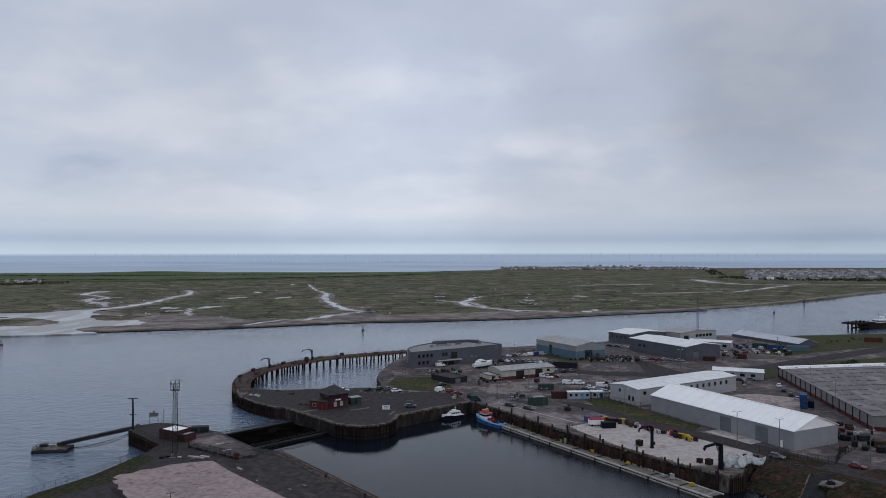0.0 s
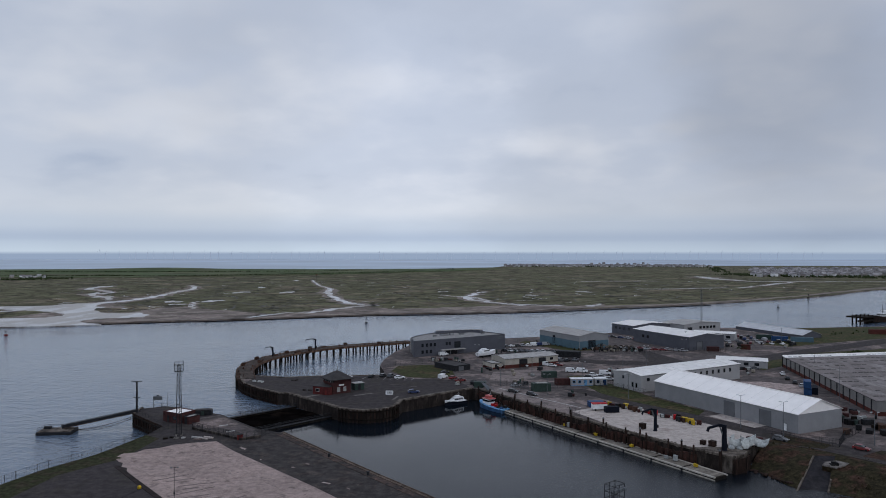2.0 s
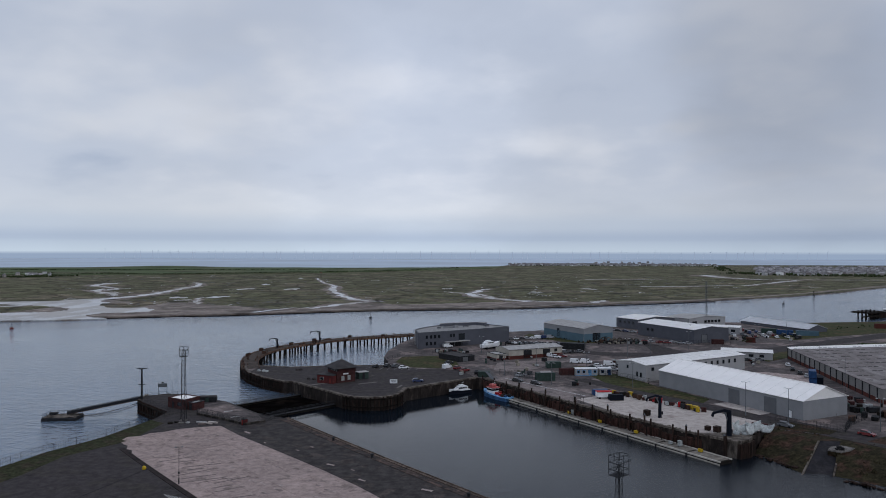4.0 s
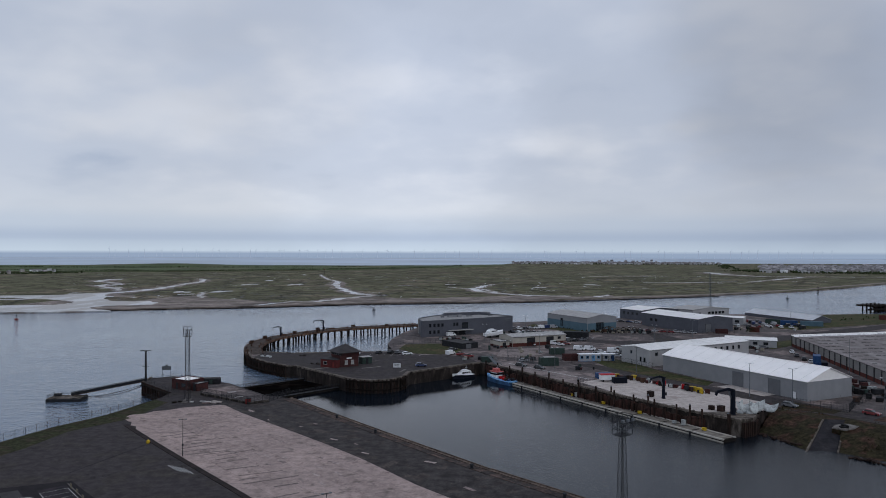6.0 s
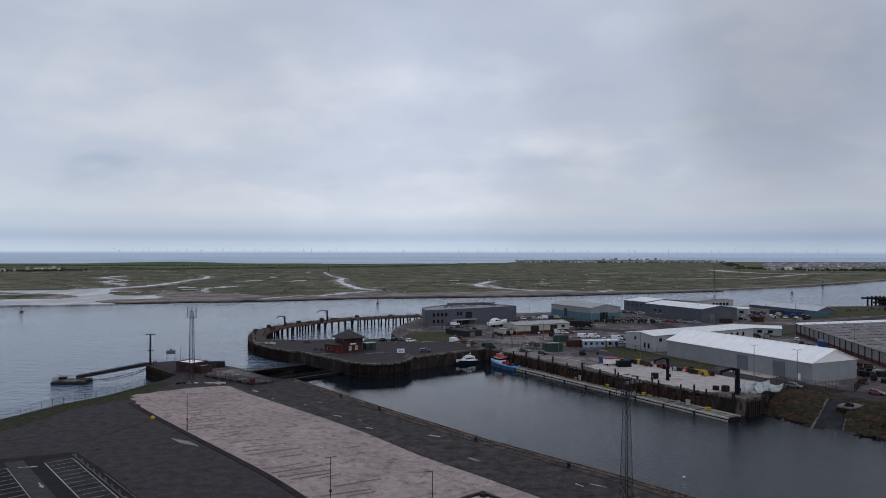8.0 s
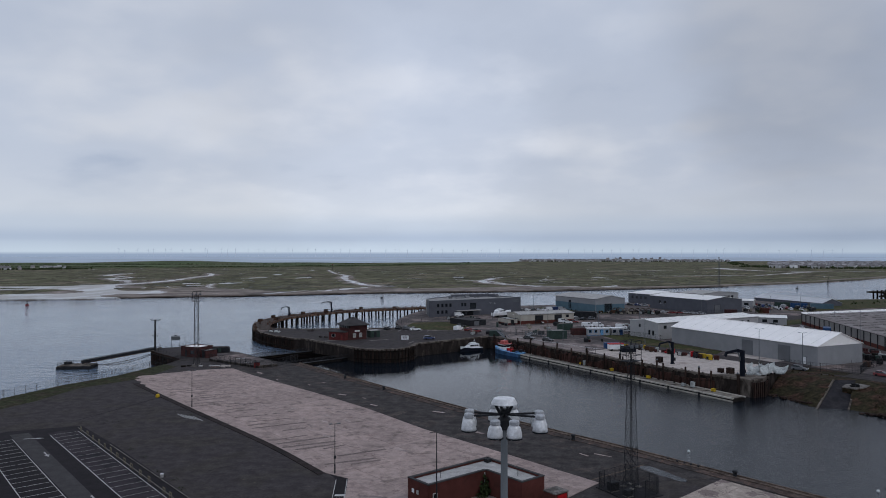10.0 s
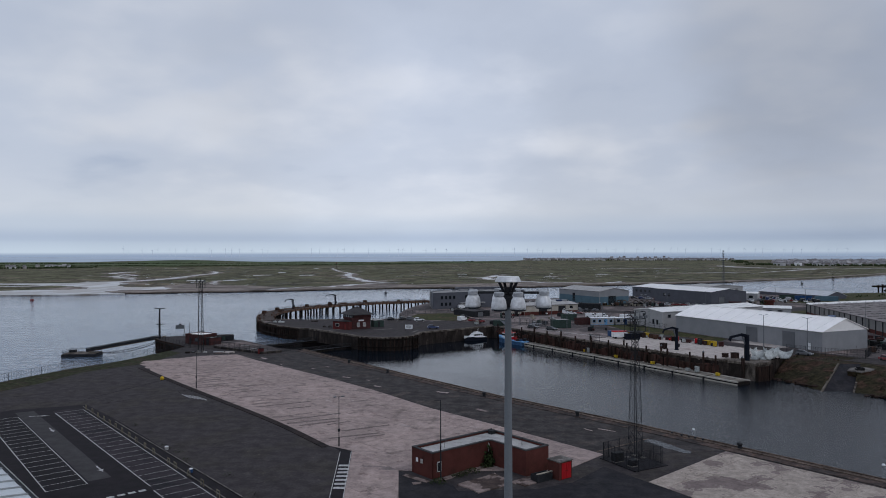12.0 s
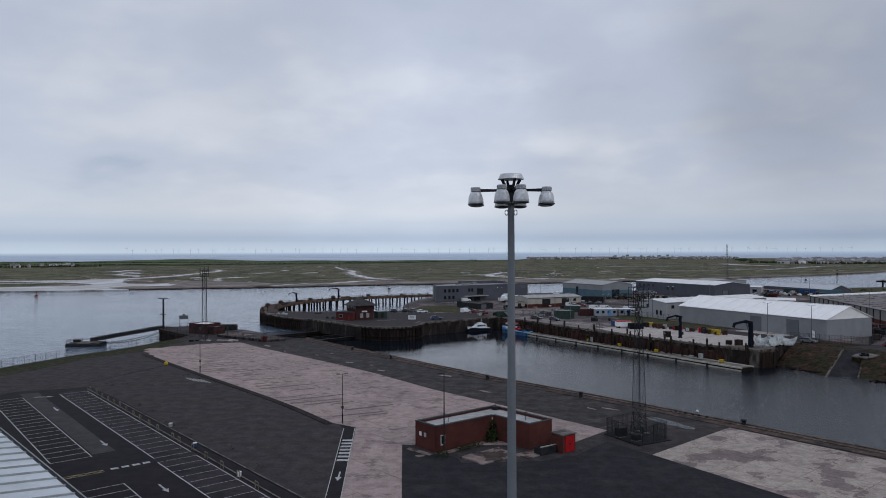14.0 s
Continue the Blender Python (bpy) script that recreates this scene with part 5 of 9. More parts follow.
def mesh_fence(pts, h, label, post=3.0, name="fence", group="", bars=0.0, steel="steel_dark"):
    ob = thing(name, at(0, 0), label, "fence", group)
    sp = spaced(pts, post)
    bm = bmesh.new()
    beam(bm, (0, 0, 0), (0, 0, h + 0.1), 0.07)
    post_mesh = None
    for x, y, a in sp:
        if post_mesh is None:
            p = part("post", bm, M[steel], ob)
            p.matrix_basis = at(x, y, 0, a)
            post_mesh = p.data
        else:
            again("post", post_mesh, ob, at(x, y, 0, a))
    bm = bmesh.new()
    for a, b in zip(pts, pts[1:]):
        for z in (0.15, h * 0.5, h):
            beam(bm, (*a, z), (*b, z), 0.035)
    part("rail", bm, M[steel], ob)
    if bars:
        bm = bmesh.new()
        for x, y, a in spaced(pts, bars):
            beam(bm, (x, y, 0.1), (x, y, h + 0.1), 0.028)
        tagged(part("wire", bm, M[steel], ob), kind="stuff")
    return ob


mesh_fence(wind(BANK, 3) + [(-97, 207.5), (-94, 213)], 1.9, "grey chain-link fence along the grassy river bank", bars=0.45)
C = [(13.9, 101.6), (17.4, 96.0), (21.8, 100.0), (18.3, 105.6), (13.9, 101.6)]
mesh_fence(C, 2.4, "grey steel palisade cage round the lattice mast", 2.4, bars=0.2)
bm = boxes((-3.5, 3.5, -3.0, 3.0, 0, 0.12), bevel=0.02)
o = tagged(part("plinth", bm, M["asphalt_dark"]), "dark stained plinth under the caged mast", "plinth")
o.matrix_basis = at(17.9, 100.8, 0, -57)
for x, y, a, w, h in ((15.7, 100.6, 33, 1.5, 1.3), (17.4, 98.6, 33, 1.0, 0.9)):
    o = thing("control_cabinet", at(x, y, 0.12, a), "dark steel control cabinet inside the mast cage", "cabinet")
    part("body", boxes((-w / 2, w / 2, -0.45, 0.45, 0.1, h), bevel=0.03), M["steel_dark"], o)
    part("door", boxes((-w / 2 + 0.08, w / 2 - 0.08, -0.48, -0.45, 0.18, h - 0.1)), M["black"], o)
    part("plinth", boxes((-w / 2 - 0.05, w / 2 + 0.05, -0.5, 0.5, 0, 0.1)), M["concrete"], o)


def street_lamp(x, y, h, turn):
    ob = thing("street_lamp", at(x, y, 0, turn), "slim dark lamp post with twin heads on the apron edge", "street lamp", "apron lamps")
    bm = bmesh.new()
    lathe(bm, [(0.11, 0), (0.11, 1.4), (0.06, 1.5), (0.045, h)], 8)
    part("post", bm, M["steel_dark"], ob)
    bm = bmesh.new()
    beam(bm, (-0.45, 0, h), (0.45, 0, h), 0.06)
    part("bracket", bm, M["steel_dark"], ob)
    for s in (-1, 1):
        bm = boxes((s * 0.62 - 0.24, s * 0.62 + 0.24, -0.14, 0.14, h - 0.04, h + 0.1), bevel=0.03)
        part("lamp_head", bm, M["steel"], ob)
    bm = boxes((-0.15, 0.15, -0.2, 0.12, 2.3, 2.7), bevel=0.02)
    part("control_box", bm, M["steel_dark"], ob)


street_lamp(-24.8, 105.2, 7.5, 30)
street_lamp(-65.9, 147.2, 7.9, 20)
ob = thing("flagpole", at(-8.1, 90.7), "thin dark pole standing before the brick hut", "pole")
bm = bmesh.new()
lathe(bm, [(0.10, 0), (0.09, 3), (0.05, 10.3)], 8)
part("pole", bm, M["steel_dark"], ob)
bm = boxes((-0.2, 0.2, -0.2, 0.2, 0, 0.3))
part("base", bm, M["concrete"], ob)
bm = bmesh.new()
beam(bm, (-0.9, 0, 10.2), (0.1, 0, 10.3), 0.06)
part("arm", bm, M["steel_dark"], ob)

# L-shaped brick hut with a flat felt roof
hut = thing("brick_hut", at(-9.25, 91.0, 0, 44.5), "low L-shaped red-brick hut with pale flat roof", "building")
H = 3.04
# local x runs along the long wing, local y to the left of it
foot = [(0, 0), (10.2, 0), (10.2, -6.9), (14.5, -6.9), (14.5, 4.3), (0, 4.3)]
for k, (a, b) in enumerate(zip(foot, foot[1:] + foot[:1])):
    d = (Vector(b) - Vector(a))
    ln = d.length
    n = Vector((-d.y, d.x)).normalized() * 0.15
    inner_corner = k == 1
    w = part("wall", boxes((0 if not inner_corner else 0, ln, 0, 0.3, 0, H + 0.25)), M["brick"], hut)
    w.matrix_basis = pose(a[0], a[1], 0, 0, 0, math.degrees(math.atan2(d.y, d.x))) @ pose(0, 0.002 * k, 0)
    part("coping", boxes((-0.03, ln + 0.03, -0.05, 0.36, H + 0.25, H + 0.36 + 0.004 * k)), M["slate"], w)
    if k == 5:
        for px in (0.9, 1.9):
            part("notice", boxes((px, px + 0.45, -0.04, 0, 1.6, 2.15)), M["felt"] if px > 1 else M["white"], w, "pale painted panel")
    if k == 0:
        part("downpipe", boxes((9.9, 10.02, -0.12, 0, 0.1, H)), M["felt"], w, "grey plastic downpipe")
        opening(w, 0.9, 0.9, 0.5, 1.1, M["glass"], M["felt"])
    if k == 1:
        opening(w, 3.2, 0.05, 1.0, 2.1, M["steel_dark"], M["steel_dark"], name="door")
bm = bmesh.new()
prism(bm, [(0.25, 0.25), (10.45, 0.25), (10.45, -6.65), (14.25, -6.65), (14.25, 4.05), (0.25, 4.05)], H - 0.15, H)
part("roof", bm, M["felt"], hut, "pale grey felt roof")
for px, py, h in ((13.8, 3.4, 0.7), (3.8, 2, 1.0), (12.4, -4, 1.1)):
    bm = bmesh.new()
    tube(bm, (px, py, H), (px, py, H + h), 0.04, n=6)
    for k in range(3):
        beam(bm, (px - 0.5, py, H + h - 0.12 * k), (px + 0.5, py, H + h - 0.12 * k), 0.025)
    part("aerial", bm, M["steel_dark"], hut)
part("vent_box", boxes((13.2, 14.0, 2.8, 3.6, H, H + 0.5), bevel=0.04), M["steel_dark"], hut)

kiosk = thing("kiosk", at(7.05, 91.9, 0, 42), "small brick switch kiosk with a bright red door", "kiosk")
part("wall", boxes((0, 2.3, 0, 2.0, 0, 2.25)), M["brick"], kiosk)
part("roof", boxes((-0.12, 2.42, -0.12, 2.12, 2.25, 2.4), bevel=0.02), M["concrete"], kiosk)
for k in (0, 1):
    d = part("door", boxes((0.4 + 0.85 * k, 1.22 + 0.85 * k, -0.06, 0, 0.1, 2.1)), M["red"], kiosk, "bright red steel door")
    part("handle", boxes((1.08 if k == 0 else 1.3, 1.14 if k == 0 else 1.36, -0.1, -0.06, 1.0, 1.2)), M["steel_dark"], d)

# broken slabs, planks and scrub in the angle of the hut
rnd = random.Random(3)
for x, y, a, lx, ly, h in ((-2.2, 90.0, 45, 6.6, 4.3, 0.14), (3.0, 90.6, 44, 2.6, 1.4, 0.12), (2.4, 91.6, 44, 4.0, 1.0, 0.1), (-7.4, 91.6, 48, 3.0, 0.9, 0.1), (-11.4, 91.2, -38, 4.4, 0.8, 0.09), (-11.0, 89.3, 20, 1.1, 0.8, 0.07), (-3.4, 96.2, 48, 8.5, 1.2, 0.08)):
    bm = bmesh.new()
    side_ = [(-0.5, -0.5), (-0.1, -0.52), (0.32, -0.46), (0.5, -0.3), (0.48, 0.2), (0.5, 0.5), (0.1, 0.46), (-0.3, 0.52), (-0.52, 0.4), (-0.47, 0.0)]
    prism(bm, [((u + rnd.uniform(-0.03, 0.03)) * lx, (v + rnd.uniform(-0.05, 0.05)) * ly) for u, v in side_], 0, h)
    o = tagged(part("broken_slab", bm, M["slab_wet"]), "broken concrete slab lying beside the brick hut", "slab", "broken slabs")
    o.matrix_basis = at(x, y, 0.0, a)
ob = thing("skip", at(4.2, 90.6, 0, 40), "low dark open crate beside the kiosk", "crate")
part("frame", boxes((0, 2.6, 0, 0.1, 0, 0.9), (0, 2.6, 1.2, 1.3, 0, 0.9), (0, 0.1, 0.1, 1.2, 0, 0.9), (2.5, 2.6, 0.1, 1.2, 0, 0.9)), M["steel_dark"], ob)
part("floor", boxes((0.1, 2.5, 0.1, 1.2, 0.05, 0.15)), M["timber_dark"], ob)
part("plank", boxes((0.3, 3.0, 0.3, 0.6, 0.9, 0.98)), M["timber_pale"], ob, "pale plank laid over the crate")


def bush(x, y, r, h, seed, label="dark green bramble bush", count=70, mat="leaf", z=0.0, name="bush"):
    rnd = random.Random(seed)
    bm = bmesh.new()
    for k in range(count):
        u, v = rnd.uniform(0, 2 * math.pi), rnd.random() ** 0.5
        px, py = r * v * math.cos(u), r * v * math.sin(u)
        pz = h * (1 - 0.75 * v * v) * rnd.uniform(0.15, 1.0)
        s = rnd.uniform(0.10, 0.26) * max(r, h) * 0.42
        n = Vector((rnd.uniform(-1, 1), rnd.uniform(-1, 1), rnd.uniform(0.1, 1))).normalized()
        a = n.orthogonal().normalized()
        b = n.cross(a)
        c = Vector((px, py, pz))
        vs = [bm.verts.new(c + a * s * math.cos(q) * rnd.uniform(0.6, 1.1) + b * s * math.sin(q) * rnd.uniform(0.6, 1.1) + n * rnd.uniform(-0.1, 0.1) * s) for q in (0.2, 1.6, 2.9, 4.3, 5.4)]
        bm.faces.new(vs)
    ob = thing(name, at(x, y, z), label, "bush")
    part("foliage", bm, M[mat], ob)
    bm = bmesh.new()
    for k in range(4):
        tube(bm, (0, 0, -0.05), (rnd.uniform(-0.5, 0.5) * r, rnd.uniform(-0.5, 0.5) * r, h * 0.6), 0.04 * h, 0.01 * h, 5)
    part("stem", bm, M["timber_dark"], ob)
    return ob


for k, (x, y, r, h) in enumerate(((-2.4, 96.8, 0.9, 1.4), (-2.1, 97.4, 0.7, 3.0), (-8.3, 89.6, 1.1, 0.7), (-5.4, 93.4, 0.9, 0.5), (-4.3, 94.6, 1.1, 0.6), (-6.2, 92.4, 0.8, 0.5))):
    bush(x, y, r, h, k, count=160)

# ---------------------------------------------------------------- car park markings and furniture
E_ = Vector((-0.7079, 0.7063))
N_ = Vector((0.7063, 0.7079))


def line_strip(name, a, b, w, mat, parent, z=0.03, label=""):
    a, b = Vector(a), Vector(b)
    d = (b - a).normalized()
    s = Vector((-d.y, d.x)) * w / 2
    bm = bmesh.new()
    prism(bm, [tuple(a + s), tuple(a - s), tuple(b - s), tuple(b + s)], z - 0.03, z)
    return part(name, bm, M[mat], parent, label)


def bay_row(start, count, depth, label, step=2.4):
    ob = thing("parking_bays", at(0, 0), label, "road marking", "parking rows", "structure")
    p = Vector(start)
    for k in range(count + 1):
        q = p + E_ * step * k
        line_strip("bay_line", q, q + N_ * depth, 0.075, "line_white", ob)
    for off, w in ((0, 0.13), (depth, 0.11)):
        line_strip("row_line", p + N_ * off, p + E_ * step * count + N_ * off, w, "line_white", ob, 0.034)
    return ob


bay_row((-55.9, 82.4), 19, 4.7, "white parking bay lines on black asphalt beside the lane", 2.5)
bay_row((-44.3, 85.6), 21, 4.65, "white parking bay lines along the kerbed strip", 2.5)
bay_row((-19.9, 61.0), 13, 4.8, "white parking bay lines along the kerbed strip", 2.5)
bay_row((-35.5, 62.1), 6, 4.7, "white parking bay lines beyond the crossing lane", 2.5)
kerbs = thing("kerb_strip", at(0, 0), "pale kerb edging of the dark verge strip", "kerb", kind="structure")
for a, b in (((-79.6, 128.2), (-24.3, 73.2)), ((-24.3, 73.2), (-8, 57)), ((-67.2, 117.6), (-21, 72.6)), ((-21, 72.6), (-6, 58))):
    a, b = Vector(a), Vector(b)
    n = int((b - a).length / 3)
    for k in range(n):
        line_strip("kerb_stone", a + (b - a) * k / n, a + (b - a) * (k + 0.985) / n, 0.16, "concrete", kerbs, 0.12)
hoops = [(-77.6, 126.2), (-74.6, 123.3), (-71.8, 120.4), (-69.2, 117.9), (-66.7, 115.4), (-64.4, 113.2), (-61.7, 110.4), (-59.0, 107.7), (-56.4, 105.0), (-53.4, 102.0), (-50.6, 99.2), (-46.2, 94.8), (-44.4, 93.0), (-40.9, 89.6), (-37.6, 86.2), (-34.0, 82.5), (-30.6, 79.0), (-27.2, 75.6)]
proto = None
for x, y in hoops:
    m = at(x - 0.1, y - 0.1, 0.02, -45)
    if proto is None:
        proto = thing("hoop_barrier", m, "beige steel hoop barrier at the parking kerb", "barrier", "parking hoops")
        for nm, a, b in (("post", (-0.4, 0, 0), (-0.4, 0, 0.78)), ("post", (0.4, 0, 0), (0.4, 0, 0.78)), ("rail", (-0.44, 0, 0.78), (0.44, 0, 0.78))):
            bm = bmesh.new()
            beam(bm, a, b, 0.085)
            part(nm, bm, M["hoop"], proto)
    else:
        copy_thing(proto, m)
marks = thing("lane_markings", at(0, 0), "white arrows, dashes and crossing bars painted on asphalt", "road marking", kind="structure")


def arrow(x, y, turn):
    bm = bmesh.new()
    c, s = math.cos(radians(turn)), math.sin(radians(turn))
    pts = [(-1.6, -0.1), (0.5, -0.1), (0.5, -0.38), (1.7, 0), (0.5, 0.38), (0.5, 0.1), (-1.6, 0.1)]
    prism(bm, [(x + c * u - s * v, y + s * u + c * v) for u, v in pts], 0.0, 0.036)
    part("arrow", bm, M["line_white"], marks)


arrow(-74.5, 111.2, -45), arrow(-54.6, 91.8, -45), arrow(-83.0, 120.3, 15), arrow(-37.6, 74.9, -45)
for k in range(4):
    c = Vector((-46.9, 81.2)) + N_ * (k * 1.22)
    line_strip("dash", c - N_ * 0.42, c + N_ * 0.42, 0.6, "line_white", marks, 0.036)
for k in range(7):
    c = Vector((-21.85, 95.9)) + Vector((1.45, -9.15)) * (k / 6)
    line_strip("crossing_bar", c - Vector((0.74, 0.08)), c + Vector((0.74, 0.08)), 0.75, "line_white", marks, 0.044)
arrow(-19.4, 80.6, -82)
for k in range(5):
    c = Vector((-66.2, 141.0)) + Vector((0.98, -0.4)) * k
    line_strip("hatch", c, c + Vector((3.6, -3.5)), 0.16, "line_white", marks, 0.036)
line_strip("joint", (-83.3, 134.4), (-78.2, 155.0), 0.2, "asphalt_dark", marks, 0.03)
c0 = Vector((-52.4, 75.4))
for k in range(9):
    a = c0 + N_ * k * 0.75
    line_strip("zigzag", a + E_ * (0.35 if k % 2 else -0.35), a + N_ * 0.75 + E_ * (-0.35 if k % 2 else 0.35), 0.1, "line_yellow", marks, 0.036)
for s in (-0.4, 0.4):
    line_strip("zigzag_edge", c0 + E_ * s, c0 + N_ * 6.75 + E_ * s, 0.1, "line_yellow", marks, 0.034)
# dark footpath from the lamp to the crossing
bm = bmesh.new()
prism(bm, [(-25.6, 105.2), (-22.5, 104.4), (-22.3, 102.9), (-17.4, 73.4), (-14.4, 56), (-16.2, 56), (-19.1, 73.4), (-24.0, 102.6)], 0, 0.034)
tagged(part("footpath", bm, M["asphalt_new"]), "narrow black footpath beside the apron", "path", kind="structure")
for a, b in (((-23.95, 102.4), (-19.1, 73.4)), ((-22.35, 102.6), (-17.45, 73.4))):
    line_strip("edge_line", a, b, 0.1, "line_white", marks, 0.04)
# dark kerb line along the lower apron edge
bm = bmesh.new()
ribbon(bm, wind([(-92, 172.5), (-81.3, 161.4), (-63.8, 143.7), (-40.1, 120), (-26.8, 104.9)], 4), 1.2, 1.2, 0.10, 0.1)
tagged(part("kerb_line", bm, M["brown_strip"]), "dark crumbling edge along the apron", "kerb", kind="structure")

# shed roof just below the camera on the landward side
store, store_walls = shed("store_shed", -14.35, 36.45, 138, 66, 34, 5.7, 1.6, M["grey_wall"], M["old_white_roof"], "large white-roofed store beside the car park", [("S", 30, 0.1, 4, 4, "shutter")], seams=24, trim=M["steel_dark"], overhang=0.15, seam_h=0.16, seam_mat=M["seam_dark"])
part("box_gutter", boxes((0, 66, -0.7, -0.17, 5.3, 5.66)), M["steel_dark"], store_walls["S"])
part("gutter_rim", boxes((0, 66, -0.78, -0.7, 5.25, 5.74)), M["seam_dark"], store_walls["S"])

# small loose things round the car park
for x, y, mat, lab in ((-49.9, 101.4, "felt", "grey plastic drum with a white lid beside the parking strip"), (-41.5, 91.2, "blue", "blue plastic bin with a white lid"), (-30.9, 79.6, "white", "white plastic drum beside the parking strip")):
    ob = thing("drum", at(x, y), lab, "drum")
    bm = bmesh.new()
    lathe(bm, [(0.24, 0), (0.27, 0.1), (0.27, 0.42), (0.25, 0.5)], 12)
    part("body", bm, M[mat], ob)
    bm = bmesh.new()
    lathe(bm, [(0.28, 0.5), (0.28, 0.55), (0.1, 0.58)], 12)
    part("lid", bm, M["white"], ob)
for k, (x, y) in enumerate(((-47.5, 100.2), (-49.5, 101.6), (-51.8, 103.6), (-36.0, 90.2), (-57.5, 110.5), (-44.5, 96.2), (-62, 114.8), (-30, 83.5))):
    bush(x, y, 0.8, 0.55, 40 + k, "low weed clump beside the parking strip", 30)
ob = thing("bollard", at(-78.2, 156.5), "faded yellow round-topped bollard on the asphalt", "bollard")
bm = bmesh.new()
lathe(bm, [(0.36, 0), (0.46, 0.28), (0.43, 0.6), (0.22, 0.82), (0.04, 0.87)], 14)
part("body", bm, M["yellow"], ob)
bm = bmesh.new()
lathe(bm, [(0.48, 0), (0.48, 0.05), (0.38, 0.07)], 14)
part("foot", bm, M["steel_dark"], ob)
rnd = random.Random(8)
for k in range(26):
    x, y = rnd.choice([(-63, 141), (-60.5, 139.5), (-58, 136.5), (-66, 144), (-57, 134), (-100, 173), (-75, 133)])
    bush(x + rnd.uniform(-2, 2), y + rnd.uniform(-1.5, 1.5), 0.5, 0.35, 70 + k, "tuft of weeds growing through asphalt", 16)


# ---------------------------------------------------------------- lock: gates, walls, hut, mast, landing raft
def lock_gate(a, b, label):
    """A low timber gate across the lock: boarded leaf, walkway on top, rails on both sides."""
    a, b = Vector(a), Vector(b)
    d = b - a
    ob = thing("lock_gate", at(a.x, a.y, WATER, math.degrees(math.atan2(d.y, d.x))), label, "lock gate", "lock gates")
    ln = d.length
    n = int(ln / 2.4)
    for k in range(n):
        x0, x1 = ln * k / n + 0.04, ln * (k + 1) / n - 0.04
        part("leaf_panel", boxes((x0, x1, -0.5, 0.5, -4, 0.75), bevel=0.06), M["timber_dark"], ob)
        part("deck_board", boxes((x0, x1, -0.75, 0.75, 0.75, 0.85)), M["steel_dark"], ob)
    for s in (-0.7, 0.7):
        r = part("handrail", boxes((0, ln, s - 0.05, s + 0.05, 1.85, 1.95), (0, ln, s - 0.03, s + 0.03, 1.35, 1.4)), M["steel_dark"], ob)
        for k in range(int(ln / 2.0) + 1):
            part("stanchion", boxes((k * 2.0 - 0.05, k * 2.0 + 0.05, s - 0.05, s + 0.05, 0.85, 1.85)), M["steel_dark"], r)
    return ob


lock_gate((-94.5, 233.2), (-70.3, 260.2), "low dark timber lock gate with railed walkway, seaward")
lock_gate((-76.6, 219.0), (-53.6, 245.2), "low dark timber lock gate with railed walkway, dockward")
# added sheet just over the water, painted black for the chamber's shade and dark reflections
bm = bmesh.new()
prism(bm, [(-94.2, 234), (-87, 229.5), (-82, 224.5), (-76.6, 219.4), (-53.8, 245), (-63, 254), (-70.4, 260)], WATER - 1, WATER + 0.12)
tagged(part("lock_chamber_bed", bm, M["chamber_shade"]), "black sheet standing in for the shade of the shut lock chamber", "ground", kind="structure")

# low wall and pale fence round the lock yard
lw = thing("lock_wall", at(0, 0), "low weathered concrete wall round the lock yard", "wall", kind="structure")
pts = [(-88.5, 210), (-78.8, 204.4), (-69.5, 198.4), (-65, 202.4)]
for a, b in zip(pts, pts[1:]):
    d = Vector(b) - Vector(a)
    o = part("wall_length", boxes((0, d.length, -0.15, 0.2, 0, 0.55), (-0.02, d.length + 0.02, -0.2, 0.25, 0.55, 0.65)), M["concrete_wet"], lw)
    o.matrix_basis = at(*a, 0, math.degrees(math.atan2(d.y, d.x)))
mesh_fence([(-88.4, 209.7), (-78.7, 204.1), (-69.5, 198.1), (-65, 202.1)], 2.2, "grey mesh fence on a low wall round the lock yard", 2.4, bars=0.16)
mesh_fence([(-64.8, 202.4), (-61.4, 211.6)], 2.2, "grey steel fence closing the quay end", 2.0, bars=0.2)
bm = bmesh.new()
prism(bm, [(-88, 210.4), (-78.7, 205), (-69.6, 199), (-65.2, 203), (-69.5, 210.4), (-82.5, 223.5), (-87, 228.5), (-94, 222)], -0.2, 0.12)
tagged(part("lock_side", bm, M["yard"]), "worn brown-grey lockside paving", "pavement", kind="structure")
for x, y, a in ((-80.5, 214.5, 30), (-75.8, 207.5, 40)):
    o = tagged(part("cover_plate", boxes((-1.3, 1.3, -0.4, 0.4, 0, 0.12), bevel=0.02), M["felt"]), "pale metal cover plate on the lockside", "cover", "lock covers")
    o.matrix_basis = at(x, y, 0.12, a)
shed("lock_hut", -102, 219.5, -27, 7.6, 6.2, 3.0, 0, M["brick_old"], M["white_membrane"], "small red-brick lock hut with white flat roof", [("S", 2.0, 0.1, 1.0, 2.0, "dark"), ("S", 4.6, 1.0, 1.6, 1.1, "glass"), ("E", 1.6, 0.1, 1.0, 2.0, "dark")], parapet=0.05, trim=M["brick_old"], category="hut")
shed("lock_hut", -94.2, 216.6, -27, 2.6, 4.2, 2.2, 0, M["brick_old"], M["felt"], "low dark red annex of the lock hut", [("S", 0.8, 0.1, 0.9, 1.9, "dark")], parapet=0.05, category="hut")
cab = thing("cabin", at(-95.2, 227.0, 0, 12), "dark rounded store cabin on the lock pier", "cabin")
bm = boxes((0, 5.6, 0, 2.6, 0, 1.5), bevel=0.12)
part("body", bm, M["steel_dark"], cab)
part("roof", boxes((0.1, 5.5, 0.1, 2.5, 1.5, 1.85), bevel=0.2), M["slate"], cab)
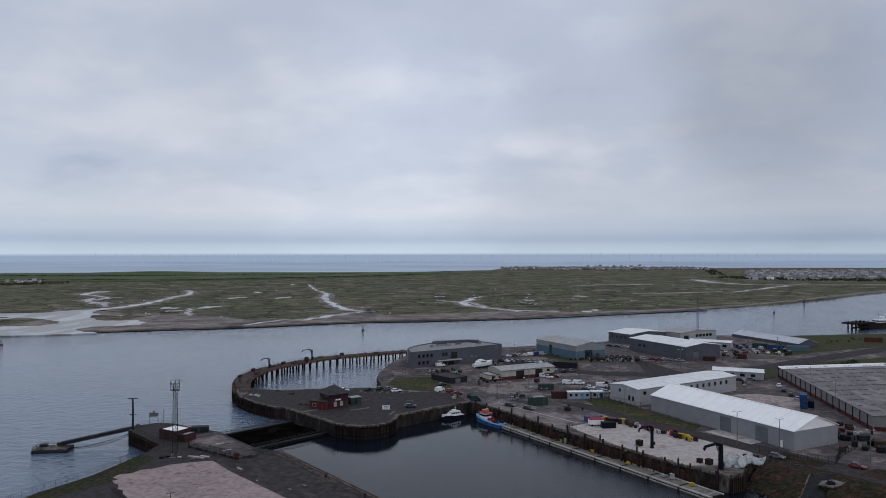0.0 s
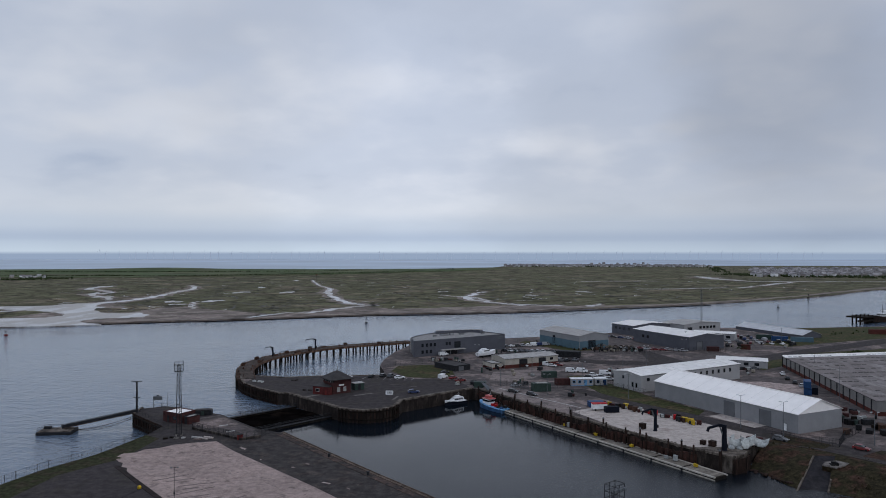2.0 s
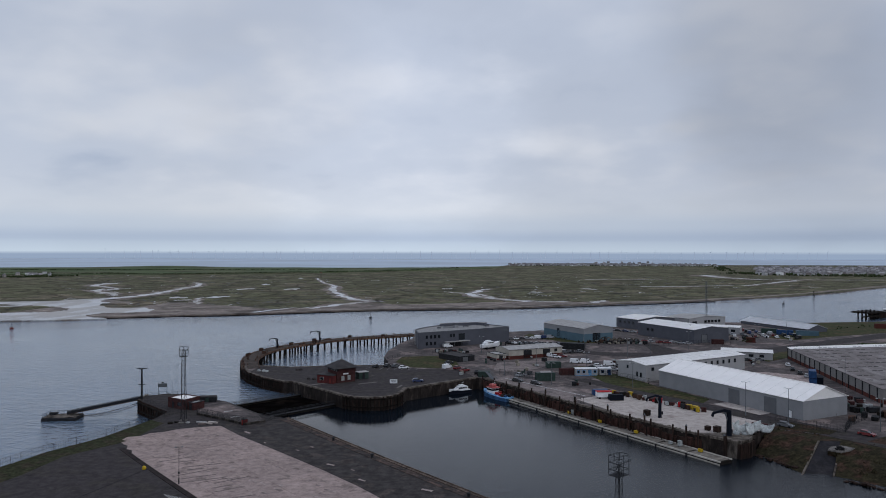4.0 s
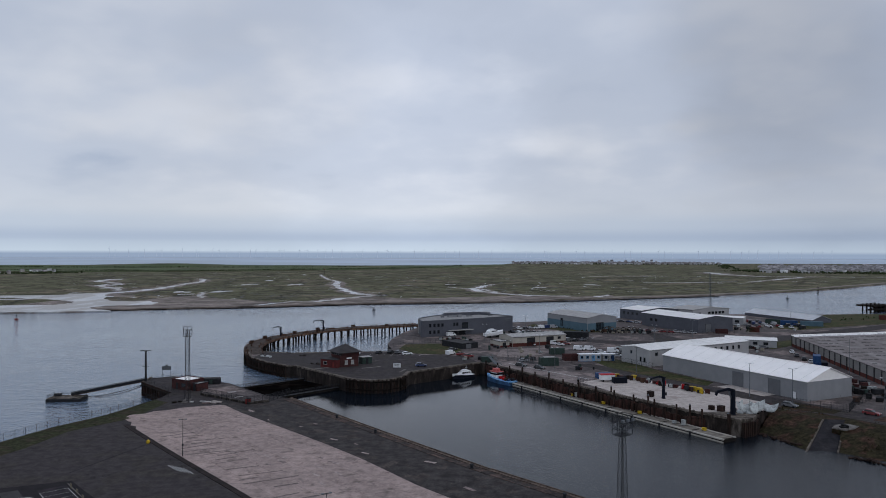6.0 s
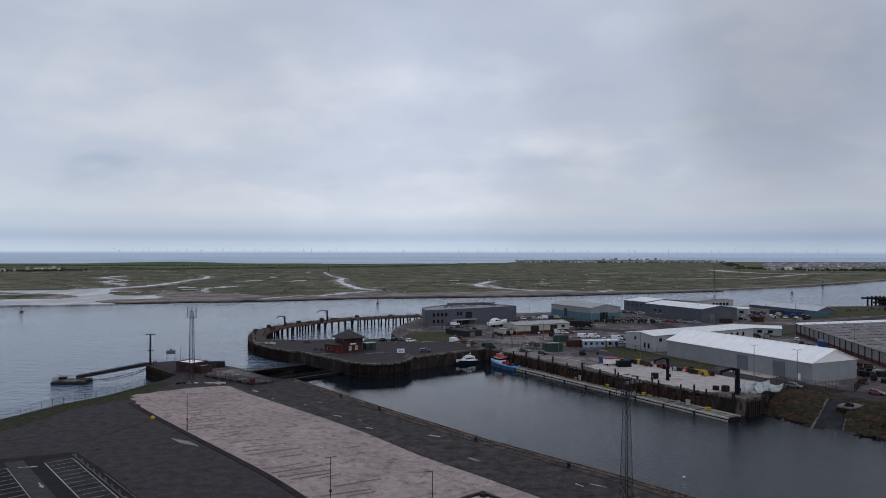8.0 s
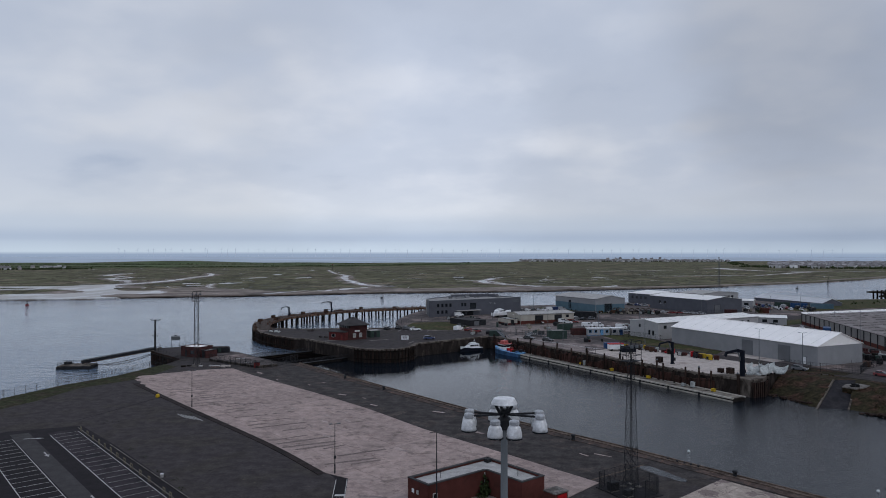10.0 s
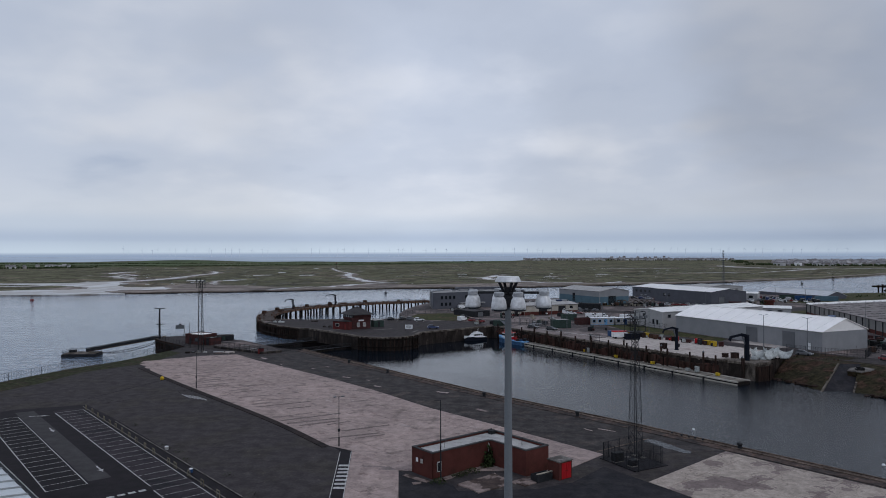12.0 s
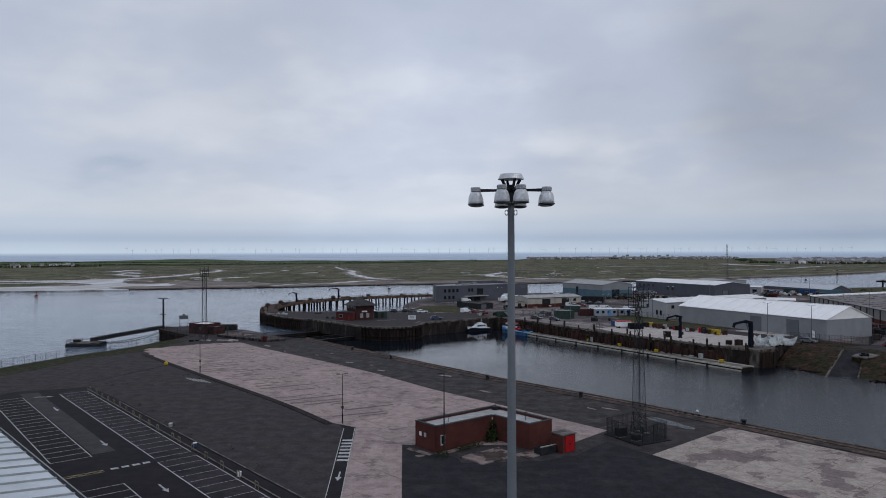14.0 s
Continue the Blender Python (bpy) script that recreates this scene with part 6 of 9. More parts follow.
part("door", boxes((2.2, 3.2, -0.05, 0, 0.1, 1.4)), M["green_dark"], cab)

mast = thing("signal_mast", at(-116.4, 231.0), "dark pole with cross-arms and lamps on the pier head", "mast")
bm = bmesh.new()
lathe(bm, [(0.34, 0), (0.32, 4), (0.26, 10.2)], 10)
part("pole", bm, M["steel_dark"], mast)
for z, w in ((10.2, 1.6), (4.8, 0.9)):
    bm = bmesh.new()
    beam(bm, (-w, 0, z), (w, 0, z), 0.2)
    beam(bm, (0, -w * 0.6, z), (0, w * 0.6, z), 0.2)
    arm = part("cross_arm", bm, M["steel_dark"], mast)
    for s in (-1, 1):
        part("lamp", boxes((s * w - 0.25, s * w + 0.25, -0.2, 0.2, z, z + 0.3), bevel=0.05), M["steel"], arm)
sign = thing("navigation_board", at(-112.6, 238.2, 0, 12), "grey navigation board on a steel frame", "sign")
for s in (-1.4, 1.4):
    part("leg", boxes((s - 0.06, s + 0.06, -0.06, 0.06, 0, 4.0)), M["steel"], sign)
part("board", boxes((-1.5, 1.5, -0.14, -0.06, 2.6, 3.9)), M["steel"], sign)
part("top_lamp", boxes((-0.4, 0.4, -0.2, 0.2, 4.0, 4.4), bevel=0.05), M["steel_dark"], sign)
pole = thing("gauge_pole", at(-109.6, 239.0), "thin steel pole on the pier head", "pole")
bm = bmesh.new()
tube(bm, (0, 0, 0), (0, 0, 5.0), 0.06, 0.05, 6)
part("pole", bm, M["steel_dark"], pole)
part("base", boxes((-0.2, 0.2, -0.2, 0.2, 0, 0.2)), M["concrete"], pole)
mesh_fence([(-98.6, 214.2), (-115.6, 229.2), (-116.6, 235.6), (-111.2, 239.8), (-105.3, 238.4), (-99.9, 234.9)], 1.1, "low grey handrail along the pier head", 2.2, "handrail")


rnd = random.Random(18)
for k, (x, y, lx, ly, mt) in enumerate(((-88.6, 199.0, 1.6, 1.0, "concrete"), (-90.4, 200.0, 1.2, 0.8, "timber_dark"), (-86.8, 199.6, 1.0, 0.9, "felt"), (-83.0, 200.2, 3.2, 0.7, "felt"), (-81.0, 199.4, 3.8, 0.6, "concrete_pale"), (-79.6, 200.2, 3.0, 0.8, "concrete_pale"), (-82.0, 198.2, 2.2, 0.6, "stain"), (-91.6, 198.6, 1.4, 1.0, "timber_dark"))):
    o = tagged(part("loose_slab", boxes((-lx / 2, lx / 2, -ly / 2, ly / 2, 0, rnd.uniform(0.25, 0.5)), bevel=0.06), M[mt]), "broken slab lying at the foot of the lock mast", "slab", "lock rubble")
    o.matrix_basis = at(x, y, 0, rnd.uniform(-40, 30))
box_ = thing("equipment_box", at(-70.0, 199.2, 0.02, 30), "small dull red equipment box at the lock fence", "box")
part("body", boxes((-0.8, 0.8, -0.5, 0.5, 0, 1.5), bevel=0.05), M["red_dull"], box_)
part("lid", boxes((-0.86, 0.86, -0.56, 0.56, 1.5, 1.6)), M["steel_dark"], box_)


def timber_face(name, pts, label, step=1.5, top=0.1, bottom=-8, width=0.42, off=0.3, rail=True, mat="timber_brown"):
    """Upright fender timbers along a wall line, with walings."""
    ob = thing(name, at(0, 0), label, "fender", "quay fenders")
    bm = boxes((-width / 2, width / 2, -0.2, 0.2, bottom, top), bevel=0.04)
    mesh_ = None
    for x, y, a in spaced(pts, step):
        m = at(x, y, random.uniform(-0.15, 0.1), a) @ pose(0, -off, 0)
        if mesh_ is None:
            o = part("fender_timber", bm, M[mat], ob)
            o.matrix_basis = m
            mesh_ = o.data
        else:
            again("fender_timber", mesh_, ob, m)
    if rail:
        for a, b in zip(pts, pts[1:]):
            d = Vector(b) - Vector(a)
            for z in (-0.6, -3.2):
                o = part("waling", boxes((0, d.length, -off - 0.34, -off - 0.12, z - 0.2, z + 0.2)), M["timber_dark"], ob)
                o.matrix_basis = at(*a, 0, math.degrees(math.atan2(d.y, d.x)))
    return ob


timber_face("fender_row", [LOCK_NEAR[1], LOCK_NEAR[0]], "dark upright fender timbers on the lock pier", 1.4)
timber_face("fender_row", [(-105.4, 297), (-98.8, 284.9), (-89.5, 274.4), (-78.6, 265.7)], "dark upright fender timbers on the pier side", 1.3)
timber_face("fender_row", [(-50.1, 241.3), (-46, 239), (-40.9, 238.2), (-35.5, 239.8), (-32.2, 243.5), (-30.6, 249)], "rusty upright fenders round the pier head", 1.5)


def rim(pts, label, w=1.3, h=0.25):
    ob = thing("coping", at(0, 0), label, "coping", kind="structure")
    stone = None
    for x, y, a in spaced(pts, 1.8):
        m = at(x, y, random.uniform(-0.02, 0.02), a)
        if stone is None:
            o = part("coping_stone", boxes((0.01, 1.78, -0.12, w, -0.3, h), bevel=0.03), M["concrete_wet"], ob)
            o.matrix_basis = m
            stone = o.data
        else:
            again("coping_stone", stone, ob, m)


rim(PIER[4:], "pale weathered coping round the lock pier")
rim(PIER[:5], "weathered coping along the outer pier edge", 0.9)
rim(POND[-4:], "pale weathered coping along the inner pier edge", 0.6)
rim(EAST, "pale weathered coping along the east quay", 0.7)
rim(LOCK_NEAR[1:3], "weathered coping of the pier head", 0.7)

# landing raft with its gangway and mooring lines
raft = thing("landing_raft", at(-137.0, 220.2, WATER, 10), "dark floating landing raft with low rails", "raft")
part("hull", boxes((-5.6, 5.2, -3.2, 3.2, -0.4, 1.0), bevel=0.25), M["steel_dark"], raft)
part("deck", boxes((-5.3, 4.9, -2.9, 2.9, 1.0, 1.1)), M["concrete_wet"], raft)
bm = bmesh.new()
for z in (1.6, 2.1):
    for a, b in (((-5.2, 2.8), (4.8, 2.8)), ((-5.2, -2.8), (-5.2, 2.8)), ((-5.2, -2.8), (-2.5, -2.8))):
        beam(bm, (*a, z), (*b, z), 0.07)
part("rail", bm, M["steel_dark"], raft)
for px, py in ((-5.2, -2.8), (-5.2, 0), (-5.2, 2.8), (-2.6, 2.8), (0, 2.8), (2.4, 2.8), (4.8, 2.8), (-2.5, -2.8)):
    part("stanchion", boxes((px - 0.05, px + 0.05, py - 0.05, py + 0.05, 1.1, 2.15)), M["steel_dark"], raft)
part("locker", boxes((-4.6, -2.6, 0.6, 2.2, 1.1, 1.9), bevel=0.05), M["steel_dark"], raft)
gang = thing("gangway", at(0, 0), "long dark steel gangway sloping to the raft", "gangway")
A, B = Vector((-116.4, 229.4, 0.1)), Vector((-135.6, 221.2, -3.1))
for s in (-0.75, 0.75):
    bm = bmesh.new()
    up_shift = Vector((s * 0.4, s * 0.92, 0.5))
    beam(bm, A + up_shift, B + up_shift, 0.06, 0.9)
    part("side_panel", bm, M["steel_dark"], gang)
    for z in (0, 1.15):
        bm = bmesh.new()
        beam(bm, A + Vector((s * 0.4, s * 0.92, z)), B + Vector((s * 0.4, s * 0.92, z)), 0.14, 0.28 if z == 0 else 0.14)
        part("girder" if z == 0 else "handrail", bm, M["steel_dark"], gang)
    for k in range(15):
        p = A.lerp(B, k / 14) + Vector((s * 0.4, s * 0.92, 0))
        bm = bmesh.new()
        beam(bm, p, p + Vector((0, 0, 1.15)), 0.07)
        part("stanchion", bm, M["steel_dark"], gang)
bm = bmesh.new()
beam(bm, A, B, 1.4, 0.1)
part("tread", bm, M["timber_deck"], gang)
for k, (e, sag) in enumerate(((Vector((-134, 217.6, -3.4)), 2.2), (Vector((-133, 219, -3.4)), 1.6), (Vector((-132.4, 220, -3.4)), 2.6), (Vector((-133.2, 218.2, -3.4)), 3.0))):
    bm = bmesh.new()
    s0 = Vector((-115.2 + k * 0.5, 228.0 - k * 0.5, -0.3))
    pts3 = [s0.lerp(e, u / 12) - Vector((0, 0, sag * 0.5 * math.sin(math.pi * u / 12))) for u in range(13)]
    pts3 = [Vector((p.x, p.y, max(p.z, WATER + 0.1))) for p in pts3]
    cord(bm, pts3, 0.06)
    tagged(part("mooring_line", bm, M["black"]), "slack dark mooring line to the raft", "rope", "raft lines")

# ---------------------------------------------------------------- lock pier: control house, sign, cranes
house = thing("control_house", at(-57.3, 263.8, 0, 38), "two-storey red-brick lock control house with slate hip roof", "house")
part("wall", boxes((0, 7.6, 0, 7.6, 0, 3.6)), M["brick_old"], house)
part("glazed_storey", boxes((-0.15, 7.75, -0.15, 7.75, 3.6, 4.4)), M["brick_old"], house)
up_ = part("window_band", boxes((-0.1, 7.7, -0.1, 7.7, 4.4, 5.5)), M["glass"], house, "continuous dark window band")
for k in range(6):
    for side in range(4):
        o = part("mullion", boxes((-0.10, 0.10, -0.06, 0.06, 4.4, 5.5)), M["bag" if side == 2 else "brick_old"], up_)
        q = -0.1 + 7.8 * k / 5
        o.matrix_basis = pose(*((q, -0.12), (q, 7.72), (-0.12, q), (7.72, q))[side], 0)
bm = bmesh.new()
e0 = [bm.verts.new(v) for v in ((-1.1, -1.1, 5.5), (8.7, -1.1, 5.5), (8.7, 8.7, 5.5), (-1.1, 8.7, 5.5))]
ap = bm.verts.new((3.8, 3.8, 8.4))
bm.faces.new(e0[::-1])
for k in range(4):
    bm.faces.new((e0[k], e0[(k + 1) % 4], ap))
part("roof", bm, M["slate"], house, "dark slate pyramid roof")
part("fascia", boxes((-1.15, 8.75, -1.15, -1.05, 5.35, 5.55), (-1.15, 8.75, 8.65, 8.75, 5.35, 5.55), (-1.15, -1.05, -1.05, 8.65, 5.35, 5.55), (8.65, 8.75, -1.05, 8.65, 5.35, 5.55)), M["slate"], house)
for px in (2.0, 4.6):
    opening(house, px, 0.9, 1.0, 1.5, M["bag"], M["felt"], name="window")
part("sign_bar", boxes((2.6, 4.8, -0.08, 0, 3.0, 3.5)), M["white"], house, "small white name board")
part("brick_upper", boxes((0.6, 7.78, -0.16, -0.1, 3.6, 5.45)), M["brick_old"], house, "red-brick upper front")
bm = bmesh.new()
for dx in (-0.7, 0.7):
    beam(bm, (3.8 + dx, 3.8, 7.6), (3.8, 3.8, 9.2), 0.07)
tube(bm, (3.8, 3.8, 8.3), (3.8, 3.8, 10.4), 0.05, n=6)
part("roof_mast", bm, M["steel_dark"], house)
annex = thing("annex", at(-65.0, 264.6, 0, -20), "low bright red annex beside the control house", "hut")
part("wall", boxes((0, 7.2, 0, 6, 0, 3.0)), M["brick_bright"], annex)
part("roof", boxes((-0.2, 7.4, -0.2, 6.2, 3.0, 3.2)), M["slate"], annex)
opening(annex, 5.2, 0.1, 1.0, 2.1, M["red_dull"], M["brick_old"], name="door")
opening(annex, 1.4, 1.2, 1.4, 1.0, M["glass"], M["felt"])
cab = thing("cabin", at(-50.4, 272.0, 0, 38), "dark flat-roofed cabin beside the control house", "cabin")
part("body", boxes((0, 4.2, 0, 3.0, 0, 2.6), bevel=0.04), M["green_dark"], cab)
part("roof", boxes((-0.1, 4.3, -0.1, 3.1, 2.6, 2.75)), M["felt"], cab)
opening(cab, 1.6, 0.1, 0.9, 2.0, M["steel_dark"], M["steel_dark"], name="door")
board = thing("notice_board", at(-36.9, 261.5, 0, 4), "white notice board on two posts at the pier edge", "sign")
for s in (0.2, 2.6):
    part("post", boxes((s - 0.06, s + 0.06, 0, 0.12, 0, 1.2)), M["steel_dark"], board)
part("panel", boxes((0, 2.8, -0.08, 0, 0.7, 2.2)), M["white"], board)
for z in (1.75, 1.45, 1.15):
    part("text_bar", boxes((0.5, 2.3, -0.1, -0.08, z, z + 0.12)), M["steel_dark"], board)


def davit(name, m, h, reach, mat, label, thick=0.45, drop=True):
    ob = thing(name, m, label, "crane", "davit cranes")
    bm = bmesh.new()
    lathe(bm, [(thick * 1.2, 0), (thick * 1.2, 0.15), (thick * 0.95, 0.3), (thick * 0.85, h * 0.9), (thick * 0.75, h)], 12)
    part("column", bm, mat, ob)
    bm = bmesh.new()
    beam(bm, (0.5, 0, h - 0.3), (-reach * 0.35, 0, h + 0.25), thick * 0.8, thick * 1.1)
    beam(bm, (-reach * 0.35, 0, h + 0.25), (-reach, 0, h - 0.3), thick * 0.6, thick * 0.8)
    part("jib", bm, mat, ob)
    bm = bmesh.new()
    tube(bm, (-thick * 0.5, 0, h * 0.6), (-reach * 0.3, 0, h), 0.2, n=8)
    part("ram", bm, M["steel"], ob)
    bm = bmesh.new()
    beam(bm, (-reach, 0, h - 0.2), (-reach - 0.4, 0, h - 1.2), thick * 0.7)
    part("jib_tip", bm, mat, ob)
    bm = bmesh.new()
    lathe(bm, [(0.12, h - 1.4), (0.16, h - 1.2), (0.1, h - 1.0)], 8, (-reach - 0.2, 0, 0))
    part("hook", bm, M["steel_dark"], ob)
    part("control_box", boxes((0.35, 0.95, -0.3, 0.3, 0.9, 1.8), bevel=0.04), M["steel_dark"], ob)
    return ob


davit("davit_crane", at(-108.4, 356.5, 0.2, -8), 4.6, 4.0, M["navy"], "dark davit crane standing on the curved jetty", 0.42)
davit("davit_crane", at(-93.0, 384.0, 0.2, -4), 5.4, 5.2, M["navy"], "dark davit crane standing on the curved jetty", 0.46)
davit("davit_crane", at(51.0, 216.5, 0.03, 20), 6.4, 4.2, M["navy"], "heavy navy-blue hydraulic crane on the quay pad", 0.54)
davit("davit_crane", at(64.5, 196.0, 0.03, 18), 6.8, 4.8, M["navy"], "heavy navy-blue hydraulic crane on the quay pad", 0.74)

# rusty winches, bollards and timber stacks along the jetty
rnd = random.Random(21)
for k, (x, y, a) in enumerate(spaced(JETTY, 4.6)):
    kind = rnd.choice(("winch", "bollard", "stack", "rail", "bollard"))
    off = rnd.choice((-2.6, 2.8, 1.0))
    m = at(x, y, 0.2, a) @ pose(0, off, 0)
    if kind == "winch":
        ob = thing("winch", m, "rusty iron winch on the jetty deck", "winch", "jetty winches")
        part("frame", boxes((-0.9, -0.7, -0.7, 0.7, 0, 1.3), (0.7, 0.9, -0.7, 0.7, 0, 1.3)), M["rust"], ob)
        bm = bmesh.new()
        tube(bm, (-0.7, 0, 0.8), (0.7, 0, 0.8), 0.45, n=12)
        part("drum", bm, M["rust"], ob)
        part("hood", boxes((-1.0, 1.0, -0.5, 0.5, 1.3, 1.5), bevel=0.05), M["steel_dark"], ob)
    elif kind == "stack":
        ob = thing("timber_stack", m, "stack of rusty yellow-brown beams on the jetty", "timber stack", "jetty stacks")
        for j in range(4):
            part("beam", boxes((-2.0, 2.0, -0.8 + 0.4 * j, -0.45 + 0.4 * j, 0.35 * (j % 2), 0.35 * (j % 2) + 0.33)), M["rust"], ob)
    elif kind == "rail":
        ob = thing("guard_rail", m, "bent rusty guard rail on the jetty", "railing", "jetty rails")
        for px in (-2, 0, 2):
            part("post", boxes((px - 0.06, px + 0.06, -0.06, 0.06, 0, 1.1)), M["rust"], ob)
        part("rail", boxes((-2.1, 2.1, -0.05, 0.05, 1.05, 1.15)), M["rust"], ob)
    else:
        ob = thing("bollard", m, "squat rusty iron bollard on the jetty", "bollard", "jetty bollards")
        bm = bmesh.new()
        lathe(bm, [(0.4, 0), (0.28, 0.15), (0.26, 0.7), (0.42, 0.85), (0.36, 1.0)], 10)
        part("post", bm, M["rust"], ob)
        bm = bmesh.new()
        lathe(bm, [(0.55, 0), (0.55, 0.08)], 10)
        part("base", bm, M["rust"], ob)
for s in (-3.5, 3.5):
    ob = thing("handrail", at(0, 0), "thin rusty handrail along the jetty edge", "railing", "jetty handrails")
    line = [(at(x, y, 0, a) @ Vector((0, s, 0))).to_2d() for x, y, a in spaced(JETTY, 3.0)]
    for p in line:
        part("stanchion", boxes((p.x - 0.05, p.x + 0.05, p.y - 0.05, p.y + 0.05, 0.2, 1.25)), M["rust"], ob)
    bm = bmesh.new()
    for a, b in zip(line, line[1:]):
        beam(bm, (*a, 1.25), (*b, 1.25), 0.07)
    part("rail", bm, M["rust"], ob)
# pier clutter: pale stones and crates by the jetty root
for k, (x, y) in enumerate(((-95, 287.5), (-92.8, 287), (-91.3, 286.2), (-70, 271), (-67.5, 270.2), (-80, 291), (-78.5, 291.5))):
    bm = bmesh.new()
    bmesh.ops.create_icosphere(bm, subdivisions=1, radius=0.7)
    for v in bm.verts:
        v.co = Vector((v.co.x * 1.4, v.co.y, max(v.co.z * 0.8, -0.3))) * (1 + 0.3 * noise.noise(v.co * 2 + Vector((k, 0, 0))))
    o = tagged(part("rubble_heap", bm, M["bag" if k < 3 else "quay_tar"]), "small heap of rubble on the pier tarmac", "rubble", "pier rubble")
    o.matrix_basis = at(x, y, 0.3, 40 * k)


# ---------------------------------------------------------------- vehicles
def car_body(bm, L, W, profile, top_scale=0.9):
    """Side profile (x, z) extruded over the width; upper points are drawn in."""
    zmax = max(z for x, z in profile)
    rows = []
    for s in (-1, 1):
        rows.append([bm.verts.new((x, s * W / 2 * (1 - (1 - top_scale) * max(0, (z - 0.55) / (zmax - 0.55)) if zmax > 0.56 else 1), z)) for x, z in profile])
    n = len(profile)
    for k in range(n):
        j = (k + 1) % n
        bm.faces.new((rows[0][k], rows[0][j], rows[1][j], rows[1][k]))
    bm.faces.new(rows[0][::-1])
    bm.faces.new(rows[1])
    return bm


def make_car(tone, style):
    van = style == "van"
    kind = "van" if van else "car"
    ob = thing(kind, at(0, 0), f"parked {tone} {'panel van' if van else ('estate car' if style == 'estate' else 'hatchback car')} on tarmac", kind, "parked vehicles")
    if van:
        L, W, r = 5.2, 1.95, 0.34
        body = [(-2.5, 0.3), (2.3, 0.3), (2.45, 0.6), (2.4, 1.0), (1.75, 1.22), (1.1, 1.86), (0.85, 1.95), (-2.4, 1.95), (-2.5, 1.8)]
        part("body", car_body(bmesh.new(), L, W, body, 0.9), PAINTS[tone], ob)
        part("windscreen", car_body(bmesh.new(), L, W * 0.93, [(1.80, 1.25), (1.84, 1.25), (1.24, 1.84), (1.20, 1.84)], 0.88), M["glass"], ob)
        part("side_window", boxes((0.55, 1.25, -W / 2 + 0.01, W / 2 - 0.01, 1.3, 1.8)), M["glass"], ob)
    else:
        L, W, r = 4.3, 1.78, 0.31
        body = [(-2.1, 0.28), (2.05, 0.28), (2.15, 0.5), (2.1, 0.68), (1.0, 0.93), (-1.9, 0.96), (-2.15, 0.8)]
        part("body", car_body(bmesh.new(), L, W, body, 0.94), PAINTS[tone], ob)
        back = -2.0 if style == "estate" else -1.75
        gh = [(1.0, 0.92), (back, 0.95), (back + 0.35, 1.36), (0.05, 1.38)]
        part("glasshouse", car_body(bmesh.new(), L, W * 0.95, gh, 0.8), M["glass"], ob)
        part("roof", car_body(bmesh.new(), L, W * 0.80, [(0.12, 1.37), (back + 0.28, 1.35), (back + 0.4, 1.46), (-0.1, 1.47)], 0.92), PAINTS[tone], ob)
    wheel = None
    for px in (-1.3, 1.35) if not van else (-1.65, 1.65):
        for s in (-1, 1):
            bm = bmesh.new()
            tube(bm, (0, -0.11, 0), (0, 0.11, 0), r, n=12)
            w = part("wheel", bm, M["black"], ob)
            w.matrix_basis = at(px, s * (W / 2 - 0.1), r)
    for s in (-0.62, 0.62):
        x = 2.43 if van else 2.1
        part("headlight", boxes((x - 0.06, x + 0.04, s - 0.16, s + 0.16, 0.6, 0.78)), M["lamp_white"], ob)
    return ob


PROTOS = {}


def park(x, y, turn, tone="silver", style="hatch", z=0.03):
    m = at(x, y, z, turn)
    key = (tone, style)
    if key not in PROTOS:
        PROTOS[key] = make_car(tone, style)
        PROTOS[key].matrix_basis = m
        return PROTOS[key]
    return copy_thing(PROTOS[key], m)


for x, y, a, tone, style in (
    (-58.5, 298.5, 20, "white", "hatch"), (-48.6, 300.5, 80, "black", "hatch"), (-43.8, 302.5, 75, "black", "hatch"), (-40.3, 302.3, 70, "grey", "estate"), (-36.2, 298.5, 25, "white", "hatch"),
    (-27.2, 268.6, 15, "blue", "estate"), (-18.0, 300.5, 60, "white", "van"), (-13.6, 299.6, 60, "red", "hatch"), (-10.2, 294.0, 35, "red", "estate"), (-17.7, 312.7, 40, "black", "hatch"),
    (-21.6, 366.0, 30, "white", "van"), (18.0, 333.5, -25, "white", "hatch"), (28.2, 337.0, -25, "white", "van"), (31.2, 334.5, -25, "white", "hatch"), (34.5, 337.0, -20, "red", "hatch"),
    (38.3, 319.0, -20, "white", "van"), (43.0, 319.0, -15, "white", "van"), (46.8, 309.6, -20, "white", "estate"), (52.2, 313.7, -10, "white", "van"), (49.5, 305.5, -15, "silver", "hatch"), (56, 309.5, -15, "grey", "hatch"),
    (44.0, 305.0, -15, "black", "hatch"), (52.0, 300.5, -15, "silver", "hatch"), (56.5, 303.5, -15, "white", "hatch"), (60.5, 306.5, -10, "grey", "estate"),
    (129.5, 318, 75, "white", "estate"), (127.0, 307, 70, "black", "hatch"), (126.0, 297.5, 70, "black", "estate"), (125.6, 290.5, 70, "silver", "estate"), (122.6, 332, 10, "grey", "hatch"), (116.6, 331, 10, "black", "hatch"),
    (102.0, 199.2, -45, "red", "hatch"), (84.0, 207.6, -45, "grey", "estate"), (10.8, 272.0, -30, "black", "estate"), (17.4, 266.5, -40, "black", "estate"), (12.4, 284.0, 40, "silver", "hatch"),
    (40.0, 350.5, 60, "black", "hatch"), (44.2, 353.0, 60, "grey", "hatch"), (36.2, 349.0, 60, "grey", "van"),
):
    park(x, y, a, tone, style)
rnd = random.Random(5)
tones = ["black", "grey", "silver", "white", "black", "blue", "red", "white"]
